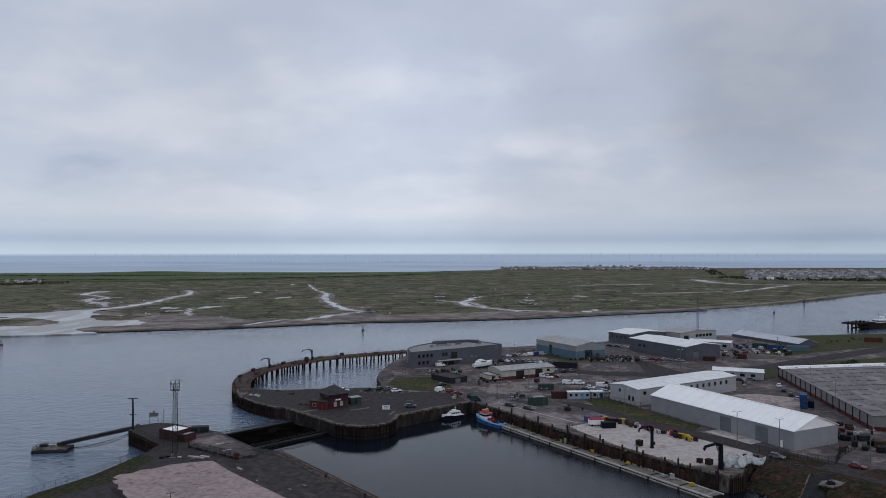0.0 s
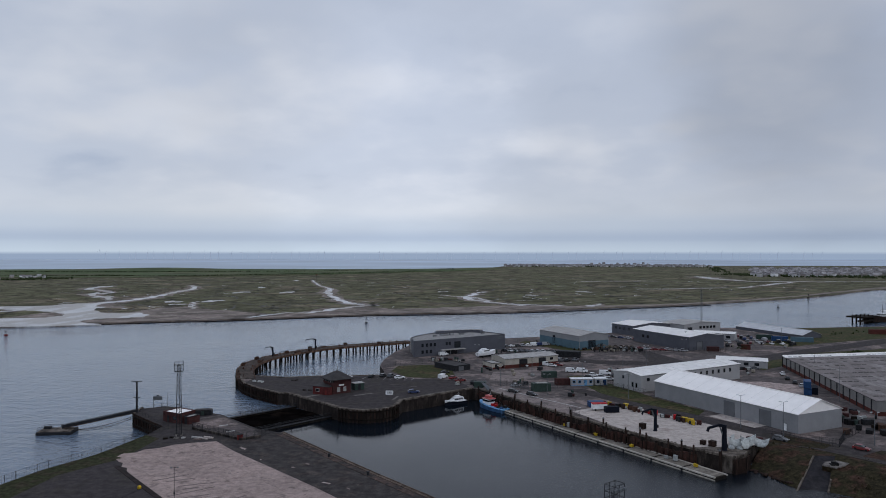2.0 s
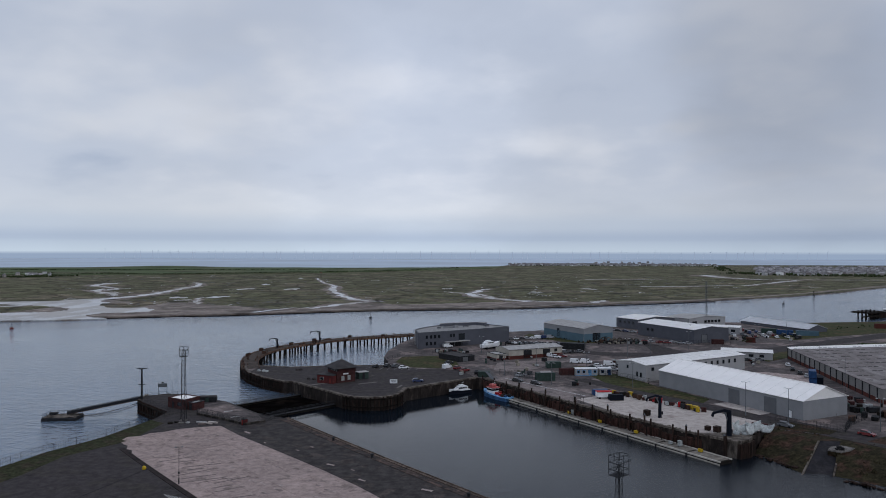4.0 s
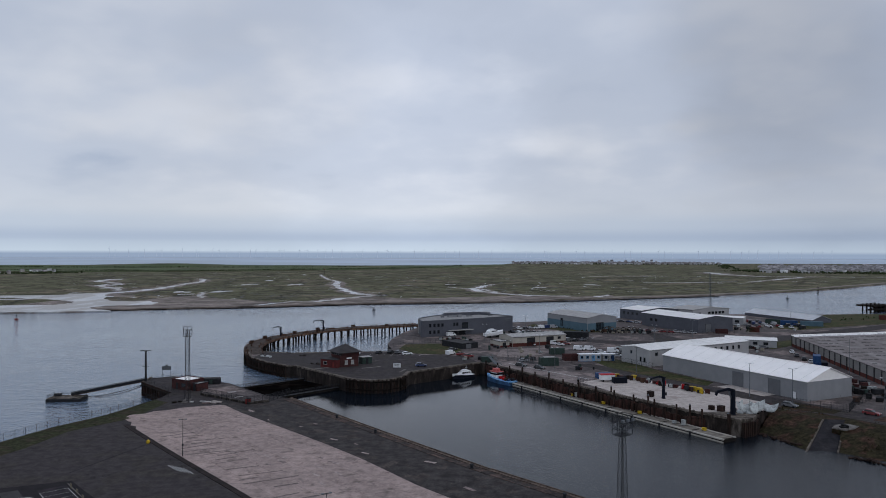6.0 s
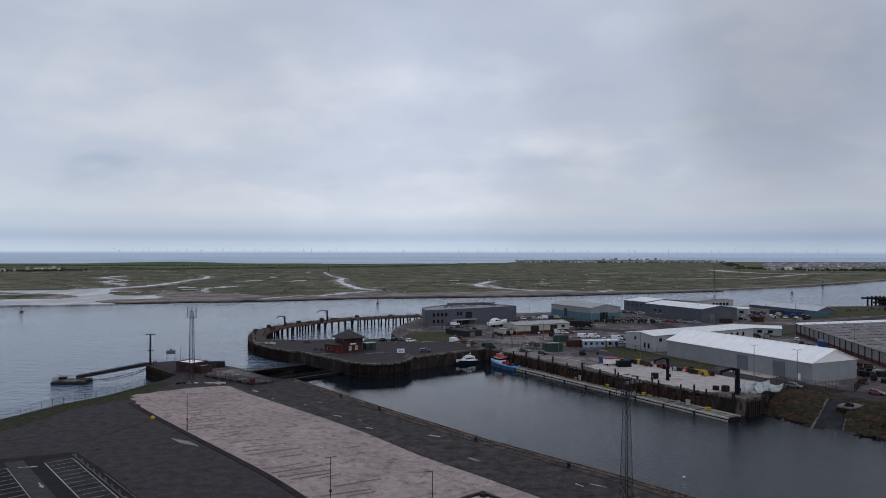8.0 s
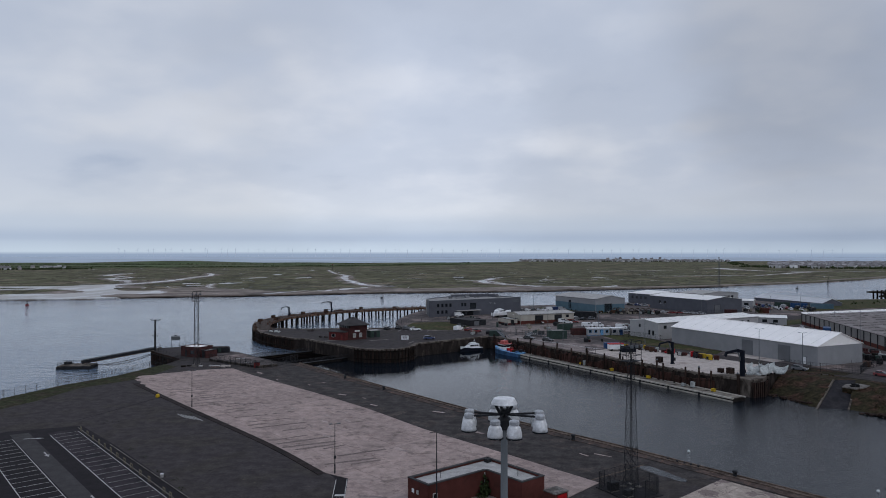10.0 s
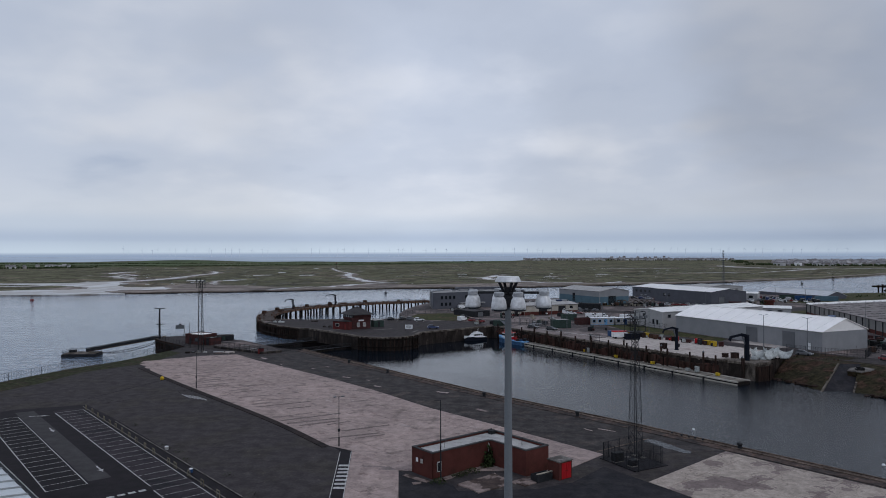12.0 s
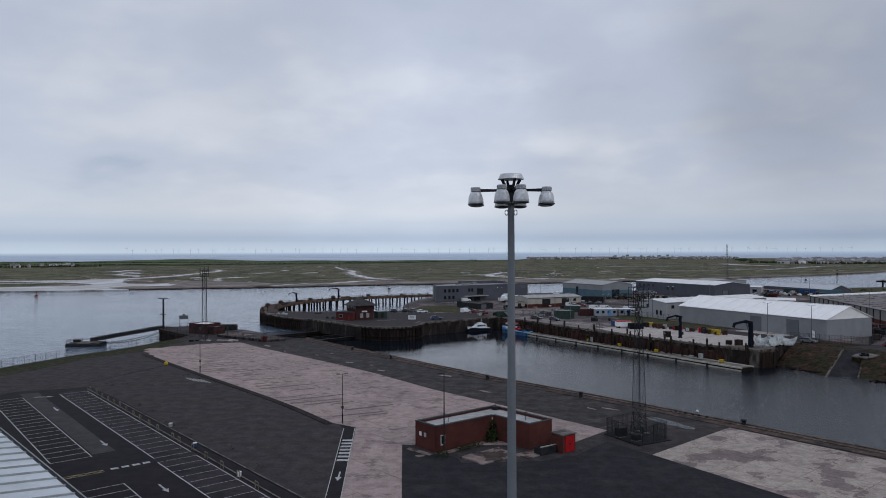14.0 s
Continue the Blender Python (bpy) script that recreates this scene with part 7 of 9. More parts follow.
# staff car park behind the units, and the yard beside the dark shed
for k in range(11):
    park(10 + 2.9 * k, 384 - 0.4 * k, 118 + rnd.uniform(-4, 4), rnd.choice(["black", "grey", "black", "silver", "white"]), "hatch")
for k in range(8):
    park(12 + 3.2 * k, 401 + 1.2 * k, 30 + rnd.uniform(-8, 8), rnd.choice(tones), rnd.choice(["hatch", "van"]))
for j in range(5):
    for k in range(9):
        if rnd.random() < 0.85:
            park(132 + 5.6 * k + 1.2 * j, 428 + 8.5 * j - 1.0 * k, 80 + rnd.uniform(-10, 10), rnd.choice(tones), rnd.choice(["hatch", "estate", "hatch", "van"]))
for k in range(9):
    park(78 + 3.6 * k, 399.5 - 1.2 * k + rnd.uniform(-2, 2), rnd.uniform(-30, 40), rnd.choice(["black", "grey", "red", "white", "silver"]), "hatch")
for k in range(6):
    park(76 + 4 * k, 452 - 3.2 * k, -30, rnd.choice(tones), "hatch")


# ---------------------------------------------------------------- containers, cabins, boxes
def container(x, y, turn, L, mat, label, h=2.6, w=2.44, z=0.03):
    ob = thing("container", at(x, y, z, turn), label, "container")
    part("body", boxes((0, L, 0, w, 0.12, h)), mat, ob)
    part("frame", boxes((-0.05, 0.1, -0.05, 0.1, 0, h + 0.05), (L - 0.1, L + 0.05, -0.05, 0.1, 0, h + 0.05), (-0.05, 0.1, w - 0.1, w + 0.05, 0, h + 0.05), (L - 0.1, L + 0.05, w - 0.1, w + 0.05, 0, h + 0.05), (0.1, L - 0.1, -0.05, 0.05, h - 0.1, h + 0.05), (0.1, L - 0.1, -0.05, 0.05, 0, 0.14)), mat, ob)
    bm = bmesh.new()
    for k in range(int(L / 0.6)):
        box(bm, 0.25 + 0.6 * k, 0.5 + 0.6 * k, -0.03, 0, 0.16, h - 0.12)
    part("ribs", bm, mat, ob)
    for k in (0, 1):
        d = part("door", boxes((L, L + 0.05, 0.08 + k * w / 2, w / 2 - 0.02 + k * w / 2 - 0.04, 0.16, h - 0.05)), mat, ob)
        part("lock_bar", boxes((L + 0.05, L + 0.09, w / 4 + k * w / 2, w / 4 + k * w / 2 + 0.05, 0.16, h - 0.08)), M["steel"], d)
    return ob


def portacabin(x, y, turn, L, wall_mat, trim_mat, label, windows):
    ob = thing("site_cabin", at(x, y, 0.03, turn), label, "cabin")
    part("body", boxes((0, L, 0, 3.0, 0.2, 2.7)), wall_mat, ob)
    part("roof", boxes((-0.1, L + 0.1, -0.1, 3.1, 2.7, 2.85)), M["white"], ob)
    part("skirt", boxes((0.02, L - 0.02, 0.02, 2.98, 0, 0.2)), trim_mat, ob)
    for k in range(windows):
        px = L * (k + 0.5) / windows - 0.5
        opening(ob, px, 1.1, 1.0, 1.0, M["glass"], trim_mat)
    d = opening(ob, L * 0.5 - 0.2 + L / windows * 0.5, 0.25, 0.9, 2.0, trim_mat, trim_mat, name="door")
    return ob


ob = container(18.4, 273.5, 12, 7.0, M["green_dark"], "dark green open-sided container store on the quay", 3.0, 3.4)
part("roof_sheet", boxes((1.6, 6.0, 0.7, 2.7, 3.05, 3.25), bevel=0.03), M["felt"], ob)
container(28.6, 287.2, 14, 6.1, M["brick_old"], "dull red shipping container in the yard", 2.6)
portacabin(34.4, 286.6, 8, 9.0, M["pale_wall"], M["sky_blue"], "white and blue portable office cabin", 4)
portacabin(44.0, 288.0, 8, 5.0, M["pale_wall"], M["blue"], "white portable cabin with blue trim", 2)
container(24.5, 304, 12, 6.1, M["green_dark"], "dark green container beside the units", 2.6)
container(121.5, 272.5, 68, 6.1, M["blue"], "blue container at the bottom of a stack", 2.6)
container(121.2, 272.2, 68, 6.1, M["blue"], "blue container stacked on another container", 2.6, z=2.68)
container(124.5, 274.0, 68, 6.1, M["navy"], "dark blue container beside the stack", 2.6)
container(172, 438, -12, 9, M["blue"], "blue shipping container in the far yard", 2.8)
container(182, 434.5, -12, 12, M["teal_wall"], "pale blue shipping container in the far yard", 2.8)
container(166, 446, -12, 9, M["green_dark"], "dark container in the far yard", 2.8)
container(119.5, 390.5, -8, 6.1, M["brick_old"], "brown-red container behind the fence", 2.4)
container(250, 478, -8, 10, M["brick"], "rust-red container by the riverside road", 3)
container(36, 365, -15, 12, M["steel_dark"], "long dark store behind the units", 3, 5)
container(36.0, 247.5, 10, 5.2, M["blue"], "blue flat container at the pad edge", 1.9)
container(140.5, 399, -15, 4.5, M["brick"], "small red hut by the road", 2.6, 3)
ob = thing("workboat_cover", at(36.4, 242.0, 0.03, 12), "red and white striped covered trailer on the pad", "trailer")
part("body", boxes((0, 5.0, 0, 2.2, 0.5, 2.2), bevel=0.1), M["white"], ob)
part("canopy", boxes((-0.1, 5.1, -0.1, 2.3, 2.2, 2.5), bevel=0.1), M["red"], ob)
for px in (0.8, 4.2):
    bm = bmesh.new()
    tube(bm, (px, -0.05, 0.35), (px, 2.25, 0.35), 0.35, n=10)
    part("wheel", bm, M["black"], ob)
container(40.2, 239.5, 10, 4.6, M["navy"], "dark tank unit on the working pad", 1.9, 2.0)


def crate(x, y, turn, lx, ly, h, mat, label, name="crate", z=0.03):
    ob = thing(name, at(x, y, z, turn), label, name.replace("_", " "))
    part("body", boxes((0, lx, 0, ly, 0.12, h), bevel=0.04), mat, ob)
    part("lid", boxes((-0.04, lx + 0.04, -0.04, ly + 0.04, h, h + 0.08)), mat, ob)
    part("runner", boxes((0.1, 0.3, 0, ly, 0, 0.12), (lx - 0.3, lx - 0.1, 0, ly, 0, 0.12)), M["timber_dark"], ob)
    return ob


crate(62.0, 229.0, -40, 1.6, 1.2, 1.3, M["yellow"], "yellow plastic bin on the pad", "bin")
crate(63.4, 227.4, -40, 1.6, 1.2, 1.3, M["yellow"], "yellow plastic bin on the pad", "bin")
crate(47.6, 248.4, -40, 1.5, 1.2, 1.3, M["yellow"], "yellow plastic bin on the pad", "bin")
crate(46.6, 219.0, -50, 1.6, 1.6, 1.6, M["timber_brown"], "dark brown timber crate on the quay pad")
crate(61.6, 200.4, -50, 1.6, 1.6, 1.5, M["timber_brown"], "dark brown timber crate beside the crane")
crate(59.8, 202.2, -50, 1.3, 1.3, 1.1, M["timber_brown"], "dark brown timber crate beside the crane")
rnd = random.Random(31)
for k in range(44):
    u = rnd.random() ** 1.1
    x, y = 42.5 + 23 * u + rnd.uniform(-1.6, 1.0), 252.5 - 27 * u + rnd.uniform(-1.2, 1.4)
    mat, lab = rnd.choice(((M["rust"], "rusty iron gear box in a row of gear"), (M["navy"], "dark steel gear box in a row of gear"), (M["steel_dark"], "dark steel gear box in a row of gear"), (M["brick_old"], "dull red gear box in a row of gear"), (M["timber_dark"], "dark timber box in a row of gear"), (M["timber_brown"], "brown timber box in a row of gear"), (M["red_dull"], "dull red gear box in a row of gear"), (M["red"], "bright red gear box in a row of gear"), (M["bag"], "pale grey gear box in a row of gear"), (M["yellow"], "yellow gear box in a row of gear")))
    crate(x, y, -50 + rnd.uniform(-40, 40), rnd.uniform(0.6, 1.7), rnd.uniform(0.5, 1.1), rnd.uniform(0.5, 1.6), mat, lab, "gear_box")


def bag(x, y, r, seed, mat="bag", label="large pale netting bag heaped on the pad", z=0.03):
    rnd = random.Random(seed)
    bm = bmesh.new()
    bmesh.ops.create_icosphere(bm, subdivisions=2, radius=r)
    for v in bm.verts:
        v.co *= 1 + 0.35 * noise.noise(v.co * (0.9 / r) + Vector((seed, 0, 0)))
        v.co.z = max(v.co.z * 0.8 + r * 0.5, 0)
    ob = thing("netting_bag", at(x, y, z, rnd.uniform(0, 360)), label, "bag", "netting bags")
    part("sack", bm, M[mat], ob)
    bm = bmesh.new()
    tube(bm, (0, 0, r * 1.1), (0.1, 0.1, r * 1.55), 0.12, 0.2, 7)
    part("neck", bm, M[mat], ob)


def cover(x, y, turn, w, h, seed):
    """A pale curved moulding: a crescent shell with two raised horns, resting on its belly."""
    ob = thing("curved_cover", at(x, y, 0.03, turn), "pale curved crescent-shaped cover resting on the pad", "cover", "curved covers")
    cols, rows = 12, 5
    for name, lo, hi in (("shell", 0.0, 0.8), ("rim", 0.8, 0.92)):
        bm = bmesh.new()
        skins = []
        for side in (0.0, 0.14):
            skin = []
            for i in range(cols + 1):
                u = -1 + 2 * i / cols
                col = []
                for j in range(rows + 1):
                    v = lo + (hi - lo) * j / rows
                    z = 0.05 + h * (0.62 + 0.38 * abs(u) ** 1.6) * v
                    col.append(bm.verts.new((w * u * math.sin(0.5 + 1.25 * v), 1.5 * (1 - 0.8 * u * u) * v * v + side + 0.06 * noise.noise(Vector((u * 2, v * 2, seed))), z)))
                skin.append(col)
            skins.append(skin)
        for i in range(cols):
            for j in range(rows):
                f, k = skins
                bm.faces.new((f[i][j], f[i + 1][j], f[i + 1][j + 1], f[i][j + 1]))
                bm.faces.new((k[i][j + 1], k[i + 1][j + 1], k[i + 1][j], k[i][j]))
        for i in range(cols):
            for j in (0, rows):
                bm.faces.new((skins[0][i][j], skins[0][i + 1][j], skins[1][i + 1][j], skins[1][i][j]))
        part(name, bm, M["cover_white"], ob, smooth=True)
    part("cradle", boxes((-w * 0.5, -w * 0.4, -0.5, 0.7, 0, 0.3), (w * 0.4, w * 0.5, -0.5, 0.7, 0, 0.3)), M["timber_dark"], ob)


for k, (x, y, a, w, h) in enumerate(((68.6, 199.0, -5, 2.1, 3.3), (70.9, 197.6, 35, 2.1, 3.4), (72.6, 200.6, 10, 2.3, 3.5), (75.6, 200.2, -35, 2.3, 3.0), (69.0, 202.0, 60, 2.0, 2.8))):
    cover(x, y, a, w, h, k)
for k, (x, y, r) in enumerate(((67.0, 197.8, 0.9), (69.2, 197.4, 0.8), (76.8, 203.6, 0.8))):
    bag(x, y, r, k, label="pale netting bag on the pad")
for x, y in ((74.2, 207.0), (76.5, 206.6)):
    crate(x, y, -40, 1.8, 1.2, 1.0, M["brick_old"], "dull red crate behind the curved covers")

# ---------------------------------------------------------------- east quay face, pontoon and boats
face = thing("quay_face", at(0, 0), "rust-brown sheet piling and pale rubble of the east quay", "quay wall", kind="structure")
bm = boxes((-0.5, 0.5, -0.3, 0.2, -8, -0.12), bevel=0.1)
sheets = {}
rnd = random.Random(52)
for x, y, a in spaced([p for p in EAST[:-1]] + [(57.4, 197.2)], 0.85):
    low = 1.5 * noise.noise(Vector((x, y, 2.0)) * 0.16) - 0.9
    m = at(x, y, min(low, 0.0) + rnd.uniform(-0.5, 0.1), a) @ pose(0, rnd.uniform(-0.5, 0.2), 0, rnd.uniform(-4, 3), rnd.uniform(-4, 4), rnd.uniform(-12, 12))
    mat = rnd.choice(("pile_rust", "pile_rust", "timber_brown"))
    if mat not in sheets:
        o = part("sheet_pile", bm.copy(), M[mat], face)
        o.matrix_basis = m
        sheets[mat] = o.data
    else:
        again("sheet_pile", sheets[mat], face, m)
bm.free()
# tumbled stone, rust and weed lying against the old wall
lumps = {}
for x, y, a in spaced([p for p in EAST[:-1]] + [(57.4, 197.2)], 0.9):
    m = at(x, y, 0, a) @ pose(rnd.uniform(-0.3, 0.3), -rnd.uniform(0.2, 1.5), rnd.uniform(-4.3, -0.5), rnd.uniform(0, 360), 0, rnd.uniform(0, 360)) @ Matrix.Diagonal((rnd.uniform(0.3, 0.9), rnd.uniform(0.3, 0.7), rnd.uniform(0.3, 0.7), 1))
    mat = rnd.choice(("pile_rust", "timber_brown"))
    if mat not in lumps:
        bm = bmesh.new()
        bmesh.ops.create_icosphere(bm, subdivisions=1, radius=0.6)
        for v in bm.verts:
            v.co *= 1 + 0.45 * noise.noise(v.co * 2.5)
        o = part("stone", bm, M[mat], face)
        o.matrix_basis = m
        lumps[mat] = o.data
    else:
        again("stone", lumps[mat], face, m)
bm = bmesh.new()
prism(bm, [(57.6, 198.4), (59.2, 195.6), (64.6, 190.4), (68.0, 192.4), (71, 196.5), (66, 199)], -8, -0.35)
prism(bm, [(57.4, 198.6), (59.1, 195.3), (64.6, 190.0), (68.4, 192.2), (71.2, 196.7), (66, 199.2)], -0.35, 0.22)
tagged(part("quay_corner", bm, M["concrete_wet"]), "stained grey-brown concrete corner block of the quay", "quay wall", kind="structure")
timber_face("fender_row", EAST, "tall timber fender piles along the east quay", 7.7, 1.4, -8, 0.4, 0.8, rail=False)
timber_face("fender_row", EAST[1:5], "thin dark stay posts along the quay face", 5.3, -0.4, -5.5, 0.2, 1.1, rail=False)
timber_face("fender_row", [(64.9, 189.9), (68.6, 192.1), (71.4, 196.6)], "dark upright timbers under the quay corner", 0.75, -0.5, -8, 0.5, 0.25, rail=False)
pont = thing("pontoon", at(0, 0), "long pale floating pontoon with plank decks", "pontoon")
P0, P1 = Vector((4.6, 261.0)), Vector((58.6, 184.0))
d = P1 - P0
pd = d.normalized()
pn = Vector((-pd.y, pd.x))
ang = math.degrees(math.atan2(d.y, d.x))
n = 9
for k in range(n):
    ln = d.length / n - 0.25
    o = P0 + d * k / n
    u = part("float_unit", boxes((0, ln, -0.2, 4.6, -0.5, 0.82), bevel=0.06), M["timber_dark"], pont)
    u.matrix_basis = at(o.x, o.y, WATER, ang)
    part("edge_board", boxes((0, ln, -0.46, 0.1, 0.72, 1.06)), M["pale_edge"], u)
    part("edge_board", boxes((0, ln, 4.3, 4.75, 0.72, 1.06)), M["pale_edge"], u)
    part("rubbing_board", boxes((0, ln, -0.4, -0.2, -0.05, 0.36)), M["pale_edge"], u)
    part("tyre_fender", boxes((-0.3, 0.3, -0.66, -0.46, 0.0, 0.9), bevel=0.08), M["black"], u)
    for j in range(int(ln / 1.2)):
        part("deck_plank", boxes((0.02 + 1.2 * j, 1.16 + 1.2 * j, 0.1, 4.3, 0.82, 0.9)), M["timber_grey"], u)
for u, v, mat, lab, nm in ((0.50, 2.6, "yellow", "yellow safety box on the pontoon", "box"), (0.66, 2.6, "yellow", "yellow safety box on the pontoon", "box"), (0.90, 2.8, "yellow", "yellow safety box on the pontoon", "box"), (0.35, 2.6, "yellow", "yellow safety box on the pontoon", "box"), (0.83, 2.6, "bag", "pale grey service pedestal on the pontoon", "pedestal"), (0.365, 2.9, "bag", "pale grey service pedestal on the pontoon", "pedestal"), (0.80, 2.2, "bag", "pale crate on the pontoon", "box")):
    p = P0 + d * u + pn * v
    crate(p.x, p.y, ang, 1.1, 0.7, 1.5 if nm == "pedestal" else 0.75, M[mat], lab, nm, WATER + 0.9)
for u in (0.04, 0.2, 0.36, 0.52, 0.68, 0.84, 0.97):
    p = P0 + d * u + pn * 5.0
    ob = thing("mooring_pile", at(p.x, p.y), "tall dark steel pile holding the pontoon", "pile", "pontoon piles")
    bm = bmesh.new()
    tube(bm, (0, 0, -8.5), (0, 0, 1.8), 0.28, n=10)
    part("shaft", bm, M["timber_brown"], ob)
    bm = bmesh.new()
    lathe(bm, [(0.3, 1.8), (0.3, 1.9), (0.03, 2.3)], 10)
    part("cap", bm, M["steel"], ob)
ob = thing("access_ramp", at(0, 0), "pale aluminium ramp from quay to pontoon", "ramp")
a, b = Vector((-1.2, 281.5, 2.2)), Vector((6.4, 266.0, WATER + 0.9))
for s in (-0.7, 0.7):
    for z in (0.1, 1.1):
        bm = bmesh.new()
        beam(bm, a + Vector((s, s * 0.4, z)), b + Vector((s, s * 0.4, z)), 0.12)
        part("side_rail", bm, M["steel"], ob)
bm = bmesh.new()
beam(bm, a, b, 1.3, 0.12)
part("tread", bm, M["steel"], ob)
part("head_frame", boxes((-4.5, 0.2, 280.8, 283.4, 0, 2.2)), M["green_dark"], ob)


def hull(bm, L, W, depth, sheer=0.5, z0=0.0):
    """A boat hull with a pointed bow at +x."""
    st = [(-0.5, 0.84), (-0.3, 0.97), (0.0, 1.0), (0.22, 0.88), (0.38, 0.55), (0.5, 0.04)]
    rows = []
    for u, w in st:
        rise = sheer * max(0, u + 0.1) * 2.0
        rows.append([bm.verts.new((L * u - (0.06 * L * (1 if u > 0.4 else 0)) * (k in (2,)), y * w * W / 2, z0 + z)) for k, (y, z) in enumerate(((1, depth + rise), (0.86, 0.0), (0, -0.5), (-0.86, 0.0), (-1, depth + rise)))])
    for a, b in zip(rows, rows[1:]):
        for k in range(4):
            bm.faces.new((a[k], a[k + 1], b[k + 1], b[k]))
        bm.faces.new((a[4], a[0], b[0], b[4]))
    bm.faces.new(rows[0])
    bm.faces.new(rows[-1][::-1])
    return bm


def workboat(x, y, turn, L, W, hull_mat, house_mat, roof_mat, label, aft_gear, strake="white"):
    ob = thing("boat", at(x, y, WATER, turn), label, "boat")
    part("hull", hull(bmesh.new(), L, W, 1.3, 0.9), hull_mat, ob)
    bm = hull(bmesh.new(), L * 1.01, W * 1.04, 0.16, 0.9, 1.24)
    part("rubbing_strake", bm, M[strake], ob)
    c = part("wheelhouse", boxes((0.02 * L, 0.26 * L, -W * 0.3, W * 0.3, 1.2, 3.7), bevel=0.12), house_mat, ob)
    part("window_band", boxes((0.02 * L - 0.02, 0.26 * L + 0.02, -W * 0.3 - 0.02, W * 0.3 + 0.02, 2.7, 3.35)), M["glass"], c)
    part("roof", boxes((-0.01 * L, 0.28 * L, -W * 0.34, W * 0.34, 3.7, 3.95), bevel=0.06), roof_mat, ob)
    bm = bmesh.new()
    tube(bm, (0.1 * L, 0, 3.9), (0.08 * L, 0, 6.4), 0.07, 0.04, 6)
    beam(bm, (0.09 * L, -0.8, 5.4), (0.09 * L, 0.8, 5.4), 0.06)
    part("mast", bm, M["white"], ob)
    part("radar", boxes((0.12 * L - 0.15, 0.12 * L + 0.15, -0.7, 0.7, 4.2, 4.35), bevel=0.03), M["white"], ob)
    u2 = part("upper_house", boxes((0.08 * L, 0.22 * L, -W * 0.2, W * 0.2, 3.95, 4.9), bevel=0.1), roof_mat, ob)
    part("foredeck_hatch", boxes((0.29 * L, 0.36 * L, -0.5, 0.5, 1.6, 2.0), bevel=0.06), house_mat, ob)
    bm = bmesh.new()
    for k in range(7):
        u = -0.46 + 0.15 * k
        w = np.interp(u, [-0.5, -0.3, 0, 0.22, 0.38, 0.5], [0.84, 0.97, 1, 0.88, 0.55, 0.05]) * W / 2
        for s in (-1, 1):
            tube(bm, (u * L, s * w, 1.3), (u * L, s * w, 2.2 + 0.9 * max(0, u)), 0.04, n=5)
    part("stanchions", bm, M["steel"], ob)
    for px, py, h, mt in aft_gear:
        part("deck_gear", boxes((px * L - 0.5, px * L + 0.5, py - 0.5, py + 0.5, 1.1, 1.1 + h), bevel=0.06), M[mt], ob)
    for k in range(4):
        bm = bmesh.new()
        tube(bm, (-0.35 * L + 0.2 * L * k, -W / 2 - 0.15, 0.5), (-0.35 * L + 0.2 * L * k, -W / 2 - 0.15, 1.1), 0.25, n=8)
        part("fender", bm, M["black"], ob)
    return ob


workboat(2.6, 263.0, 128, 15.0, 5.0, M["hull_blue"], M["white"], M["pink_red"], "blue-hulled workboat with white and red wheelhouse at the pontoon", ((-0.2, 0.6, 1.2, "red"), (-0.3, -0.9, 0.9, "steel_dark"), (-0.1, -0.6, 1.6, "red_dull"), (-0.38, 0.4, 0.8, "blue"), (-0.3, 0.9, 1.1, "rust"), (-0.16, -1.5, 0.9, "timber_brown"), (-0.42, -1.0, 1.3, "steel_dark"), (-0.24, -0.1, 0.7, "rust"), (-0.06, 0.5, 1.3, "red")), "sky_blue")
launch = thing("boat", at(-11.4, 271.0, WATER, 218), "dark-hulled white cabin cruiser moored below the pier wall", "boat")
part("hull", hull(bmesh.new(), 9.6, 3.3, 1.1, 0.7), M["navy"], launch)
part("topsides", hull(bmesh.new(), 9.7, 3.36, 0.12, 0.7, 1.06), M["white"], launch)
bm = bmesh.new()
rows = [[bm.verts.new((x, s * w * q, z)) for s, q, z in ((-1, 1.0, 1.0), (-1, 0.85, zt), (1, 0.85, zt), (1, 1.0, 1.0))] for x, w, zt in ((-3.2, 1.25, 2.5), (-2.9, 1.28, 2.75), (0.7, 1.2, 2.75), (1.7, 1.05, 1.95), (3.2, 0.6, 1.6))]
for a, b in zip(rows, rows[1:]):
    for k in range(3):
        bm.faces.new((a[k], a[k + 1], b[k + 1], b[k]))
bm.faces.new(rows[0]), bm.faces.new(rows[-1][::-1])
cabin = part("cabin", bm, M["white"], launch)
for x in (-2.6, -1.6, -0.6, 0.3):
    part("window", boxes((x, x + 0.7, -1.27, 1.27, 1.85, 2.4), bevel=0.03), M["glass"], cabin)
part("windscreen", boxes((1.02, 1.16, -0.85, 0.85, 2.0, 2.5), bevel=0.02), M["glass"], cabin)
part("flybridge", boxes((-1.9, 0.2, -0.85, 0.85, 2.7, 3.2), bevel=0.15), M["white"], launch)
bm = bmesh.new()
tube(bm, (-1.4, 0, 3.1), (-1.7, 0, 4.6), 0.05, 0.03, 6)
beam(bm, (-1.55, -0.7, 3.8), (-1.55, 0.7, 3.8), 0.05)
part("mast", bm, M["white"], launch)
bm = bmesh.new()
for u in (1.4, 2.6, 3.8, 4.5):
    for s in (-1, 1):
        w = np.interp(u, [0, 2.1, 3.6, 4.8], [1.6, 1.4, 0.85, 0.1])
        tube(bm, (u, s * w, 1.1), (u, s * w, 1.75), 0.03, n=5)
